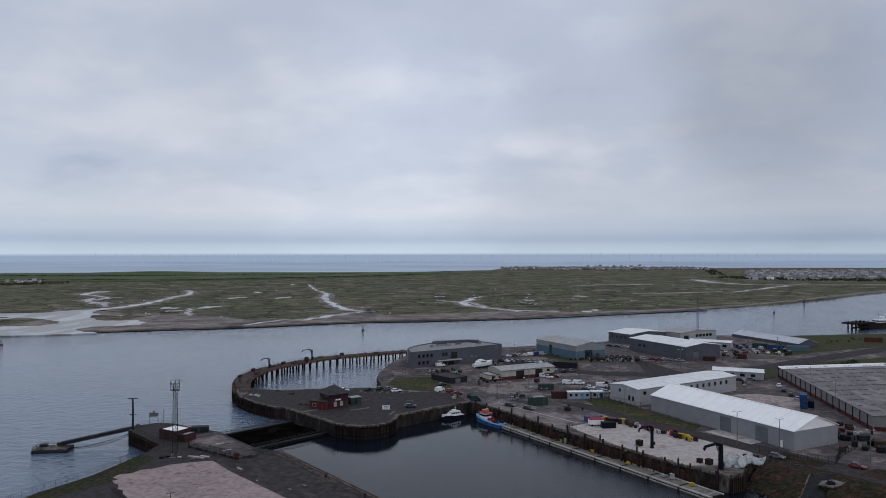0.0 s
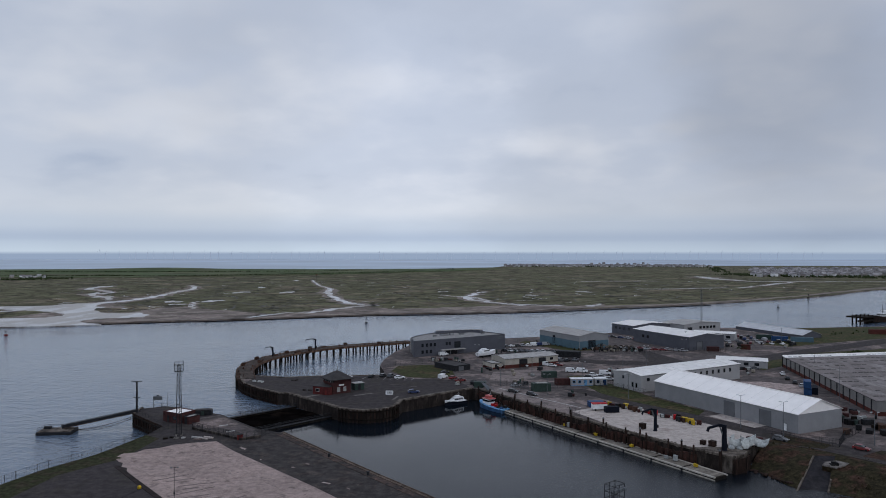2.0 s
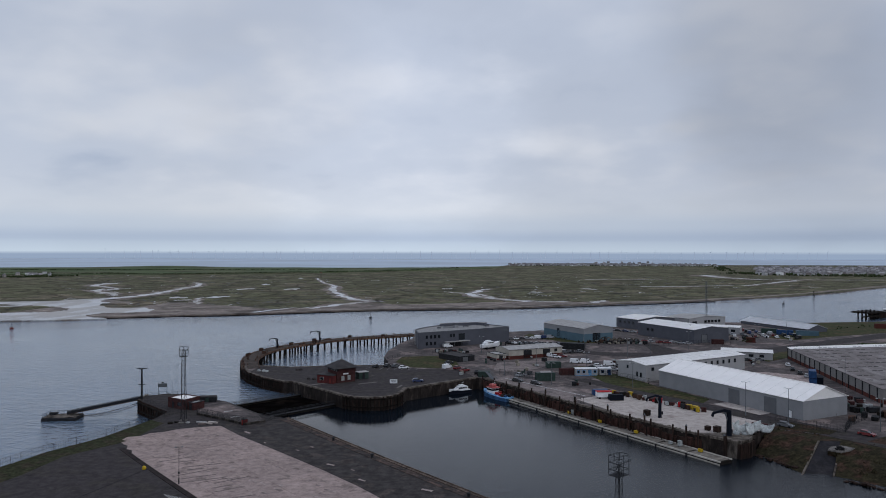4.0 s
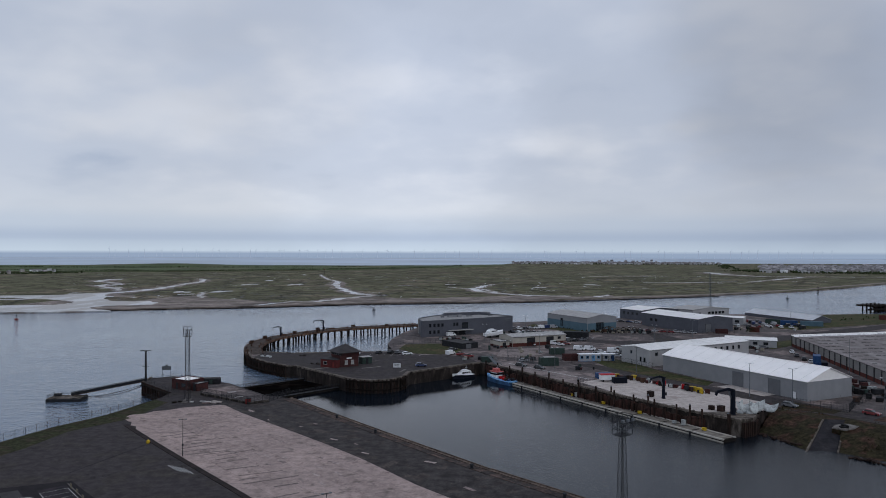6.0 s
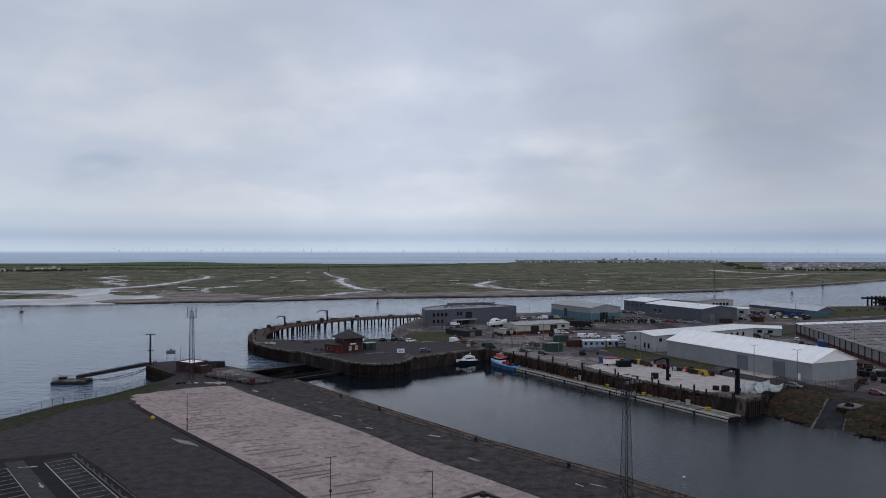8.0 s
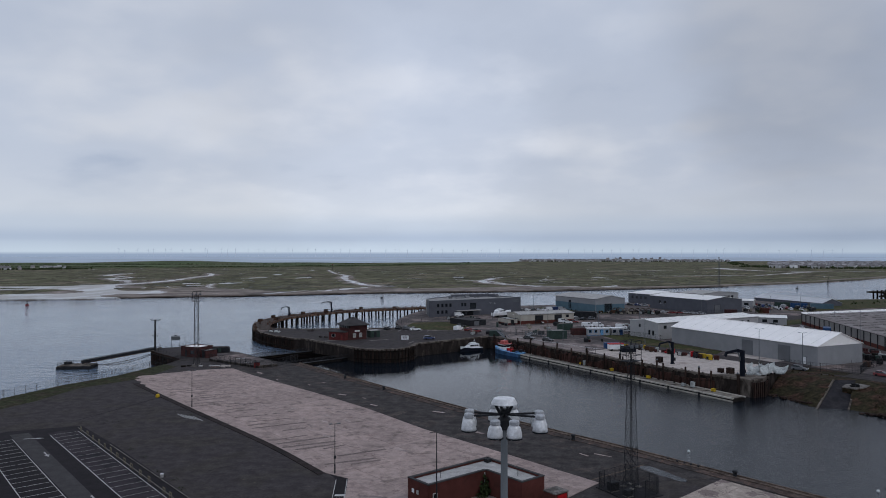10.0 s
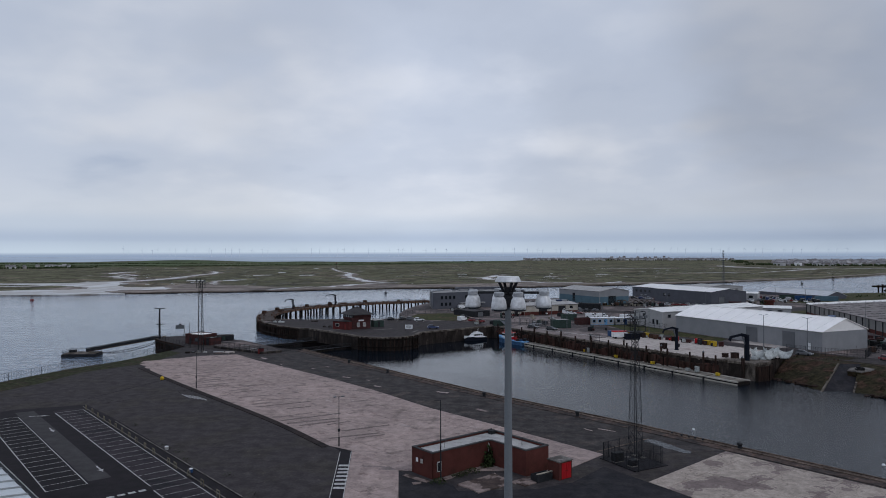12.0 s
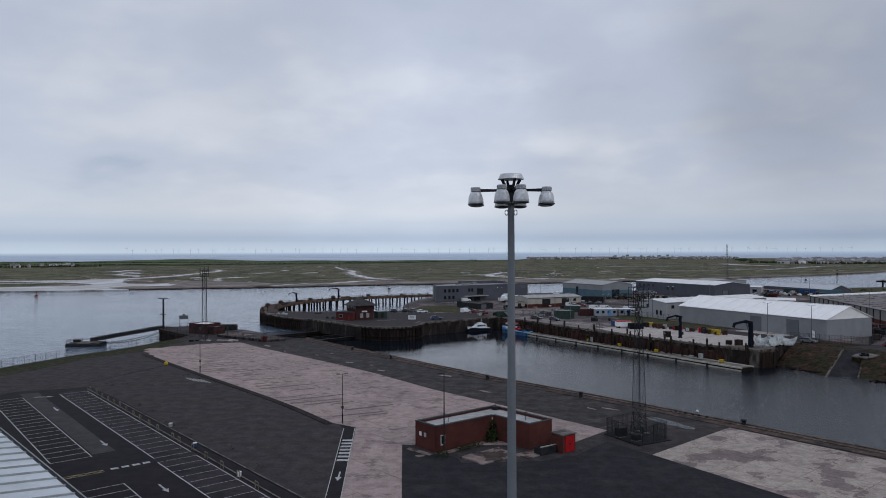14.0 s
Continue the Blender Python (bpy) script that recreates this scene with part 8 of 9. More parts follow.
part("bow_rail", bm, M["steel"], launch)
for k in range(3):
    bm = bmesh.new()
    tube(bm, (-3 + 2.2 * k, -1.75, 0.3), (-3 + 2.2 * k, -1.75, 0.85), 0.18, n=8)
    part("fender", bm, M["black"], launch)
ob = thing("boat", at(0.6, 363.5, 1.2, 46), "white motor yacht laid up on a cradle ashore", "boat")
part("hull", hull(bmesh.new(), 13, 3.7, 1.25, 0.8), M["white"], ob)
bm = bmesh.new()
rows = []
for x, w, z in ((-4.6, 1.35, 2.2), (-3.6, 1.4, 2.75), (0.2, 1.35, 2.7), (1.6, 1.2, 2.1), (3.6, 0.7, 1.55)):
    rows.append([bm.verts.new((x, s * w * q, z - d)) for s, q, d in ((-1, 1.1, z - 1.2), (-1, 0.9, 0), (1, 0.9, 0), (1, 1.1, z - 1.2))])
for a, b in zip(rows, rows[1:]):
    for k in range(3):
        bm.faces.new((a[k], a[k + 1], b[k + 1], b[k]))
bm.faces.new(rows[0])
bm.faces.new(rows[-1][::-1])
part("coachroof", bm, M["white"], ob)
part("window_strip", boxes((-3.2, 0.8, -1.52, 1.52, 1.9, 2.35)), M["glass"], ob)
part("flybridge", boxes((-3.4, -0.6, -1.0, 1.0, 2.7, 3.2), bevel=0.2), M["white"], ob)
part("cradle", boxes((-4.0, -3.7, -1.5, 1.5, -1.2, 0.1), (2.7, 3.0, -1.5, 1.5, -1.2, 0.1), (-4.0, 3.0, -0.15, 0.15, -1.2, -0.9)), M["steel_dark"], ob)

# ---------------------------------------------------------------- yard lamps, fences, scrap
def yard_lamp(x, y, h, label="tall grey yard lamp post with twin heads", turn=0):
    ob = thing("street_lamp", at(x, y, 0.03, turn), label, "street lamp", "yard lamps")
    bm = bmesh.new()
    lathe(bm, [(0.16, 0), (0.12, 1.2), (0.07, h)], 8)
    part("post", bm, M["steel"], ob)
    for s in (-1, 1):
        bm = bmesh.new()
        beam(bm, (0, 0, h), (s * 1.0, 0, h + 0.2), 0.07)
        arm = part("arm", bm, M["steel"], ob)
        part("lamp_head", boxes((s * 1.0 - 0.3, s * 1.0 + 0.3, -0.16, 0.16, h + 0.14, h + 0.3), bevel=0.03), M["lamp_white"], arm)


yard_lamp(86.6, 212.1, 10), yard_lamp(77.7, 221.2, 10), yard_lamp(52, 262, 9), yard_lamp(108, 204, 9), yard_lamp(23, 266, 8), yard_lamp(64, 335, 9), yard_lamp(148, 404, 9), yard_lamp(6, 285, 8), yard_lamp(20, 306, 8), yard_lamp(76, 341, 9), yard_lamp(101, 368, 9), yard_lamp(-4, 347, 8), yard_lamp(40, 296, 8), yard_lamp(62, 402, 9), yard_lamp(112, 405, 9), yard_lamp(172, 424, 9), yard_lamp(18, 396, 8)
for x, y, h in ((126.6, 262, 13), (150, 262, 12), (143, 318, 9)):
    ob = thing("flagpole", at(x, y), "slim tall pole beside the brown-roofed shed", "pole", "slim poles")
    bm = bmesh.new()
    tube(bm, (0, 0, 0), (0, 0, h), 0.09, 0.05, 8)
    part("pole", bm, M["steel"], ob)
    part("base", boxes((-0.3, 0.3, -0.3, 0.3, 0, 0.2)), M["concrete"], ob)
mesh_fence([(81, 212.5), (88, 206), (97, 201), (103, 210), (112, 219)], 2.4, "grey palisade fence round the warehouse yard", 2.6, bars=0.35)
mesh_fence([(44, 288), (53, 280), (60, 270)], 2.2, "grey mesh fence before the white workshop", 2.6, bars=0.4)
mesh_fence([(4, 287), (16, 281), (33, 283)], 2.2, "grey mesh fence across the yard", 2.6, bars=0.5)
mesh_fence([(57, 384), (76, 378), (106, 386), (128, 386)], 2.4, "grey mesh fence before the dark shed", 2.8, bars=0.6)
mesh_fence([(-46, 318), (-42, 332), (-30, 338), (-14, 338)], 2.0, "grey mesh fence round the grass plot", 2.8, bars=0.6)
mesh_fence([(28, 238), (31, 234)], 2.2, "dark steel gate frame at the quay edge", 1.5, bars=0.5)
mesh_fence([(9.6, 280.0), (12.6, 276.6), (17.0, 278.6), (14.4, 282.4), (9.6, 280.0)], 2.2, "pale grey mesh cage beside the green store", 1.6, bars=0.3, steel="steel")
rnd = random.Random(77)
for k in range(40):
    if k < 22:
        x, y = rnd.uniform(104, 122), rnd.uniform(214, 232)
    else:
        x, y = rnd.uniform(60, 84), rnd.uniform(386, 394)
    mat, lab = rnd.choice(((M["steel_dark"], "dark scrap bin in the yard"), (M["rust"], "rusty scrap bin in the yard"), (M["bag"], "pale crate in the yard"), (M["black"], "black plastic stack in the yard"), (M["timber_dark"], "dark timber crate in the yard"), (M["black"], "black plastic stack in the yard")))
    crate(x, y, rnd.uniform(0, 90), rnd.uniform(1.2, 3.4), rnd.uniform(1, 1.8), rnd.uniform(0.7, 1.8), mat, lab, "yard_crate")
# coiled pipe stacks behind the road
for k in range(7):
    ob = thing("pipe_coil", at(62 + 2.9 * k, 393.0 - 0.4 * k, 0.03, -8), "large grey-brown coil of pipe standing upright", "pipe coil", "pipe coils")
    bm = bmesh.new()
    ring = []
    for j in range(18):
        u = j * 2 * math.pi / 18
        ring.append([bm.verts.new((r * math.cos(u), y_, 1.5 + r * math.sin(u))) for r, y_ in ((0.95, -0.4), (1.35, -0.45), (1.48, -0.15), (1.48, 0.15), (1.35, 0.45), (0.95, 0.4))])
    for j in range(18):
        for q in range(6):
            bm.faces.new((ring[j][q], ring[j][(q + 1) % 6], ring[(j + 1) % 18][(q + 1) % 6], ring[(j + 1) % 18][q]))
    part("coil", bm, M["concrete_wet"], ob)
    part("cradle", boxes((-1.0, 1.0, -0.4, 0.4, 0, 0.12)), M["timber_dark"], ob)

# dust and rubble spilling over the pad edge
rnd = random.Random(41)
spill = thing("rubble_edge", at(0, 0), "pale rubble and dust spilling over the quay edge", "rubble", kind="structure")
lump = None
for x, y, a in spaced([(24, 240.2), (27, 236.2), (41.8, 216.6), (54.1, 200.9), (62, 193.6)], 1.1):
    m = at(x + rnd.uniform(-0.6, 0.5), y + rnd.uniform(-0.6, 0.5), rnd.uniform(-0.35, 0.1), rnd.uniform(0, 360)) @ Matrix.Diagonal((rnd.uniform(0.5, 1.6), rnd.uniform(0.5, 1.3), rnd.uniform(0.4, 1.0), 1))
    if lump is None:
        bm = bmesh.new()
        bmesh.ops.create_icosphere(bm, subdivisions=1, radius=0.55)
        for v in bm.verts:
            v.co *= 1 + 0.4 * noise.noise(v.co * 3)
        o = part("stone", bm, M["concrete_wet"], spill)
        o.matrix_basis = m
        lump = o.data
    else:
        again("stone", lump, spill, m)
# small gear scattered over the port yard
kit = [("pallet_stack", M["timber_pale"], 1.2, 1.0, "stack of weathered pallets in the yard"), ("wheeled_bin", M["green_dark"], 0.7, 1.2, "dark green wheeled bin in the yard"), ("drum", M["black"], 0.6, 0.9, "black drum in the yard"), ("gear_box", M["steel_dark"], 1.6, 1.1, "dark steel gear box in the yard"), ("gear_box", M["brick_old"], 1.4, 1.0, "dull brown-red gear box in the yard"), ("rope_bin", M["bag"], 1.2, 0.9, "pale plastic rope bin in the yard")]
for cx, cy, sx, sy, count in ((-2, 325, 9, 8, 7), (12, 316, 14, 9, 8), (14, 292, 8, 7, 5), (30, 262, 9, 9, 4), (8, 372, 12, 8, 10), (-20, 348, 14, 6, 14), (66, 318, 12, 8, 14), (112, 326, 8, 10, 12), (74, 388, 16, 5, 18), (150, 415, 26, 8, 18), (118, 238, 8, 12, 18), (-6, 288, 6, 5, 10), (112, 450, 12, 10, 10), (60, 440, 10, 14, 12)):
    for k in range(count):
        nm, mt, w, h, lab = rnd.choice(kit)
        crate(cx + rnd.uniform(-sx, sx), cy + rnd.uniform(-sy, sy), rnd.uniform(0, 180), w * rnd.uniform(0.8, 1.5), w * rnd.uniform(0.7, 1.1), h * rnd.uniform(0.7, 1.4), mt, lab, nm)
# scrub and stones on the banks by the slipway
rnd = random.Random(63)
bm = bmesh.new()
for k in range(420):
    if k < 120:
        u, v = rnd.random(), rnd.random()
        q = Vector((79, 205.5)).lerp(Vector((92, 199)), u).lerp(Vector((70, 194.5)).lerp(Vector((76.5, 182)), u), v)
    else:
        u, v = rnd.random() ** 1.6, rnd.random()
        q = Vector((98.5, 192.5)).lerp(Vector((200, 98)), u).lerp(Vector((83, 170)).lerp(Vector((190, 72)), u), v)
    z = -5.4 * v ** 1.3
    if v > 0.72:
        continue
    r = rnd.uniform(0.3, 0.9)
    ring = [bm.verts.new((q.x + r * rnd.uniform(0.7, 1.3) * math.cos(a), q.y + r * rnd.uniform(0.7, 1.3) * math.sin(a), z - 0.5)) for a in (0, 1.05, 2.1, 3.14, 4.2, 5.2)]
    top = bm.verts.new((q.x + rnd.uniform(-0.2, 0.2), q.y + rnd.uniform(-0.2, 0.2), z + r * rnd.uniform(0.5, 1.0)))
    for i in range(6):
        bm.faces.new((ring[i], ring[(i + 1) % 6], top))
tagged(part("bank_scrub", bm, M["grass_dark"]), "tussocks and brambles on the dock banks", "scrub", kind="stuff")
toe = thing("bank_toe", at(0, 0), "dark stones along the foot of the dock bank", "stones", kind="structure")
lump = None
for line in ([(69.8, 195), (73, 189), (76, 182.8)], [(84, 173), (112, 147), (150, 112)]):
    for x, y, a in spaced(line, 0.8):
        m = at(x + rnd.uniform(-0.6, 0.6), y + rnd.uniform(-0.6, 0.6), WATER + rnd.uniform(0.0, 0.5), rnd.uniform(0, 360)) @ Matrix.Diagonal((rnd.uniform(0.6, 1.6), rnd.uniform(0.5, 1.2), rnd.uniform(0.4, 0.9), 1))
        if lump is None:
            bm = bmesh.new()
            bmesh.ops.create_icosphere(bm, subdivisions=1, radius=0.6)
            for v in bm.verts:
                v.co *= 1 + 0.4 * noise.noise(v.co * 3)
            o = part("stone", bm, M["timber_brown"], toe)
            o.matrix_basis = m
            lump = o.data
        else:
            again("stone", lump, toe, m)


# ---------------------------------------------------------------- the far bank and the open sea
def woods(name, pts, width, height, count, seed, label, z=-3.5, mat="leaf"):
    """A distant belt of trees or hedge: many leafy clumps of uneven size."""
    rnd = random.Random(seed)
    line = [Vector(p) for p in pts]
    seg = [(b - a).length for a, b in zip(line, line[1:])]
    total = sum(seg)
    bm = bmesh.new()
    for k in range(count):
        s = rnd.random() * total
        for a, b, ln in zip(line, line[1:], seg):
            if s <= ln:
                break
            s -= ln
        q = a.lerp(b, s / ln)
        d = (b - a).normalized()
        q = q + Vector((-d.y, d.x)) * rnd.uniform(-0.5, 0.5) * width
        h = height * rnd.uniform(0.45, 1.1) * (0.75 + 0.5 * noise.noise(Vector((q.x, q.y, seed)) * 0.02))
        r = h * rnd.uniform(0.35, 0.7)
        base = [bm.verts.new((q.x + r * math.cos(u + rnd.uniform(-0.3, 0.3)) * rnd.uniform(0.7, 1.2), q.y + r * math.sin(u) * rnd.uniform(0.7, 1.2), z + h * rnd.uniform(0.3, 0.6))) for u in (0, 1.26, 2.5, 3.8, 5.0)]
        low = [bm.verts.new((v.co.x * 0.4 + q.x * 0.6, v.co.y * 0.4 + q.y * 0.6, z)) for v in base]
        t1 = bm.verts.new((q.x + rnd.uniform(-0.3, 0.3) * r, q.y + rnd.uniform(-0.3, 0.3) * r, z + h))
        for i in range(5):
            j = (i + 1) % 5
            bm.faces.new((base[i], base[j], t1))
            bm.faces.new((low[i], low[j], base[j], base[i]))
    return tagged(part(name, bm, M[mat]), label, "trees", kind="stuff")


woods("hedge_belt", [(-2200, 1560), (-1300, 1600), (-900, 1560), (-650, 1580), (-380, 1780), (-120, 2060)], 22, 3.4, 2600, 1, "dark hedge line at the edge of the pasture", -3)
woods("hedge_belt", [(-2000, 1800), (-1000, 1850), (-500, 1950), (-100, 2230)], 16, 3.8, 1300, 2, "dark hedge line between green fields", -2.6)
woods("hedge_belt", [(-1200, 1380), (-1040, 1330), (-950, 1345), (-880, 1440)], 90, 5, 420, 3, "dark trees round the farm houses", -3.5)
woods("wood_belt", [(600, 1800), (690, 1670), (790, 1610), (1000, 1560), (1300, 1560)], 110, 6, 1200, 4, "dark belt of trees before the town", -3.5)
woods("wood_belt", [(80, 2660), (300, 2610), (560, 2600), (800, 2560), (640, 1960)], 40, 6, 300, 5, "scrub and garden trees before the seaside town", -3.5)
woods("scrub", [(150, 352), (165, 366), (200, 390)], 5, 2.4, 60, 6, "low dark scrub behind the brown-roofed shed", 0)
woods("scrub", [(210, 470), (250, 490), (330, 515), (450, 560)], 18, 1.6, 90, 7, "low gorse scrub on the riverside grass", 0)
woods("scrub", [(48, 390), (70, 396), (58, 392)], 5, 1.6, 40, 8, "low scrub on the verge", 0, "grass_dark")
woods("scrub", [(30, 428), (45, 404), (55, 396)], 4, 1.5, 40, 9, "low scrub on the verge", 0, "grass_dark")
for k, (x, y) in enumerate(((163, 366), (141, 399.5), (259, 480))):
    bush(x, y, 2.6, 3.4, 200 + k, "dark rounded roadside bush", 120)


def tiny_house(x, y, turn, mat, L=11, W=8, h=5.2, group="far houses"):
    ob = thing("house", at(x, y, -3.6, turn), "distant pale house with a pitched roof", "house", group)
    part("wall", boxes((-L / 2, L / 2, -W / 2, W / 2, 0, h)), M[mat], ob)
    bm = bmesh.new()
    a = [bm.verts.new((s * (L / 2 + 0.3), y_, z)) for s in (-1, 1) for y_, z in ((-W / 2 - 0.4, h), (W / 2 + 0.4, h), (0, h + 3.2))]
    for f in ((0, 1, 2), (5, 4, 3), (0, 3, 4, 1), (1, 4, 5, 2), (2, 5, 3, 0)):
        bm.faces.new([a[i] for i in f])
    part("roof", bm, M["house_roof"], ob)
    part("chimney", boxes((L * 0.3, L * 0.3 + 0.9, -0.5, 0.5, h + 2, h + 4.2)), M["house_brick"], ob)
    return ob


hp = {k: None for k in ("house_wall", "house_brick")}


def house_at(x, y, turn, mat, sx=1.0, sz=1.0):
    m = at(x, y, -3.6, turn)
    if hp[mat] is None:
        hp[mat] = tiny_house(0, 0, 0, mat)
        hp[mat].matrix_basis = m
        return
    o = copy_thing(hp[mat], m)
    o.scale = (sx, sx, sz)


rnd = random.Random(15)
for k in range(95):
    u = rnd.random()
    x = 90 + 720 * u
    tall = 1.9 if 0.42 < u < 0.75 and rnd.random() < 0.4 else 1.0
    house_at(x, 2640 + rnd.uniform(0, 160), rnd.choice((0, 90, 20, 110)), "house_wall" if rnd.random() < 0.75 else "house_brick", rnd.uniform(0.7, 1.1), tall * rnd.uniform(0.7, 1.0))
for k in range(230):
    y = rnd.uniform(1660, 2250)
    x = rnd.uniform(0.355, 0.60) * y + 20
    house_at(x, y, rnd.choice((0, 90, 25, 115)), "house_wall" if rnd.random() < 0.5 else "house_brick", rnd.uniform(0.9, 1.4), rnd.uniform(0.8, 1.3))
for k in range(15):
    house_at(-985 + rnd.uniform(-70, 60), 1330 + 14 * k + rnd.uniform(-20, 20), rnd.choice((0, 90, 30, 60)), rnd.choice(("house_wall", "house_brick")), rnd.uniform(0.55, 0.85), rnd.uniform(0.6, 0.9))

# the crowded remainder of the far town, too small to tell apart
bm = bmesh.new()
rnd = random.Random(33)
for k in range(900):
    if k < 420:
        x, y = rnd.uniform(70, 820), 2600 + rnd.uniform(0, 230)
    else:
        y = rnd.uniform(1640, 2350)
        x = rnd.uniform(0.355, 0.62) * y + 20
    lx, ly, h, turn = rnd.uniform(6, 12), rnd.uniform(6, 8), rnd.uniform(3, 6.5), rnd.choice((0, 0.4, 1.57, 1.9))
    c, q = math.cos(turn), math.sin(turn)
    foot_ = [(x + c * u - q * v, y + q * u + c * v) for u, v in ((-lx / 2, -ly / 2), (lx / 2, -ly / 2), (lx / 2, ly / 2), (-lx / 2, ly / 2))]
    lo = [bm.verts.new((*p, -3.6)) for p in foot_]
    hi = [bm.verts.new((*p, -3.6 + h)) for p in foot_]
    tone = rnd.choice((0, 0, 1))
    for j in range(4):
        bm.faces.new((lo[j], lo[(j + 1) % 4], hi[(j + 1) % 4], hi[j])).material_index = tone
    ridge = [bm.verts.new(((foot_[a][0] + foot_[b][0]) / 2, (foot_[a][1] + foot_[b][1]) / 2, -1.2 + h)) for a, b in ((0, 3), (1, 2))]
    for f in ((hi[0], hi[1], ridge[1], ridge[0]), (hi[2], hi[3], ridge[0], ridge[1]), (hi[3], hi[0], ridge[0]), (hi[1], hi[2], ridge[1])):
        bm.faces.new(f).material_index = 2
tagged(part("far_town", bm, [M["house_wall"], M["house_brick"], M["house_roof"]]), "crowded pale roofs and walls of the far seaside town", "town", kind="stuff")
# offshore wind farm on the horizon
tp = None
rnd = random.Random(9)
for k in range(74):
    u = -0.56 + 1.02 * k / 73 + rnd.uniform(-0.006, 0.006)
    far = 4720 + rnd.uniform(-60, 60)
    m = at(u * far, far, WATER, rnd.uniform(-20, 20)) @ pose(0, 0, rnd.uniform(-5, 3)) @ Matrix.Diagonal((1.1, 1.1, 0.85, 1))
    if tp is None:
        tp = thing("wind_turbine", m, "pale offshore wind turbine on the horizon", "wind turbine", "wind farm")
        bm = bmesh.new()
        tube(bm, (0, 0, -4), (0, 0, 66), 0.55, 0.5, 6)
        part("tower", bm, M["turbine"], tp)
        part("nacelle", boxes((-1.2, 1.2, -3, 3, 65, 68)), M["turbine"], tp)
        for j in range(3):
            bm = bmesh.new()
            beam(bm, (0, -3.4, 66.5), (19 * math.sin(j * 2.094 + 0.3), -3.4, 66.5 + 19 * math.cos(j * 2.094 + 0.3)), 0.7, 0.5)
            part("blade", bm, M["turbine"], tp)
    else:
        copy_thing(tp, m)

# buoys and beacons in the river
for x, y, h, lab in ((-96.7, 571.7, 4.6, "dark channel buoy in the river"), (304, 758, 3.4, "dark channel buoy in the river"), (-330, 470, 3.4, "red channel buoy in the river"), (153, 560, 2.6, "dark channel buoy in the river")):
    ob = thing("buoy", at(x, y, WATER), lab, "buoy", "river buoys")
    bm = bmesh.new()
    lathe(bm, [(1.0, -0.4), (1.3, 0.1), (1.2, 0.8), (0.6, 1.0)], 12)
    part("float", bm, M["red_dull" if "red" in lab else "steel_dark"], ob)
    bm = bmesh.new()
    for k in range(3):
        a = k * 2.094
        tube(bm, (0.6 * math.cos(a), 0.6 * math.sin(a), 0.9), (0.12 * math.cos(a), 0.12 * math.sin(a), h - 0.8), 0.07, n=5)
    part("frame", bm, M["steel_dark"], ob)
    bm = bmesh.new()
    lathe(bm, [(0.3, h - 0.9), (0.5, h - 0.6), (0.1, h)], 8)
    part("topmark", bm, M["steel_dark"], ob)
ob = thing("beacon", at(384, 870, WATER) @ Matrix.Scale(0.55, 4), "dark timber beacon standing in the river", "beacon")
for s in ((-1, -1), (1, -1), (1, 1), (-1, 1)):
    bm = bmesh.new()
    tube(bm, (s[0] * 1.6, s[1] * 1.6, -3), (s[0] * 1.0, s[1] * 1.0, 6.5), 0.3, n=6)
    part("leg", bm, M["timber_dark"], ob)
part("platform", boxes((-1.6, 1.6, -1.6, 1.6, 6.3, 6.6)), M["timber_dark"], ob)
bm = bmesh.new()
tube(bm, (0, 0, 6.6), (0, 0, 13), 0.3, 0.25, 8)
part("pole", bm, M["steel_dark"], ob)
part("topmark", boxes((-0.9, 0.9, -0.9, 0.9, 11.2, 13.4), bevel=0.2), M["steel_dark"], ob)
ob = thing("beacon", at(-331, 1375, -3.6), "slim dark beacon pole standing in the marsh", "beacon")
bm = bmesh.new()
tube(bm, (0, 0, 0), (0, 0, 11), 0.4, 0.3, 6)
part("pole", bm, M["steel_dark"], ob)
part("topmark", boxes((-0.8, 0.8, -0.8, 0.8, 10, 12)), M["red_dull"], ob)

# old timber berth with laid-up vessel at the river edge
berth = thing("berth", at(0, 0), "old dark timber berth standing in the river", "jetty")
for k in range(12):
    for j in range(3) if k < 4 else (2,):
        x, y = 299 + (5 if k < 4 else 7) * k, 586 + 3.5 * k + 6 * j
        bm = bmesh.new()
        tube(bm, (x, y, -8), (x, y, 2.4), 0.6, n=7)
        part("pile", bm, M["timber_dark"], berth)
bm = bmesh.new()
beam(bm, (297, 591, 1.0), (317, 604, 1.0), 14, 1.2)
part("deck", bm, M["timber_dark"], berth)
bm = bmesh.new()
beam(bm, (297, 585, -1.8), (316, 597, -1.8), 1.2, 1.4)
part("fender", bm, M["timber_dark"], berth)
ship = thing("ship", at(334, 612, WATER + 0.4, 22), "small white-topped vessel lying at the timber berth", "ship")
part("hull", hull(bmesh.new(), 46, 10, 4.2, 1.2), M["timber_brown"], ship)
part("superstructure", boxes((-8, 2, -3, 3, 3, 7.0), bevel=0.3), M["white"], ship)
part("window_band", boxes((-8.05, 2.05, -3.05, 3.05, 5.2, 6.0)), M["glass"], ship)
part("wheelhouse", boxes((-4, 0, -2, 2, 7.0, 9.2), bevel=0.2), M["white"], ship)
bm = bmesh.new()
tube(bm, (-5, 0, 7), (-5, 0, 14), 0.25, 0.15, 6)
part("mast", bm, M["steel_dark"], ship)
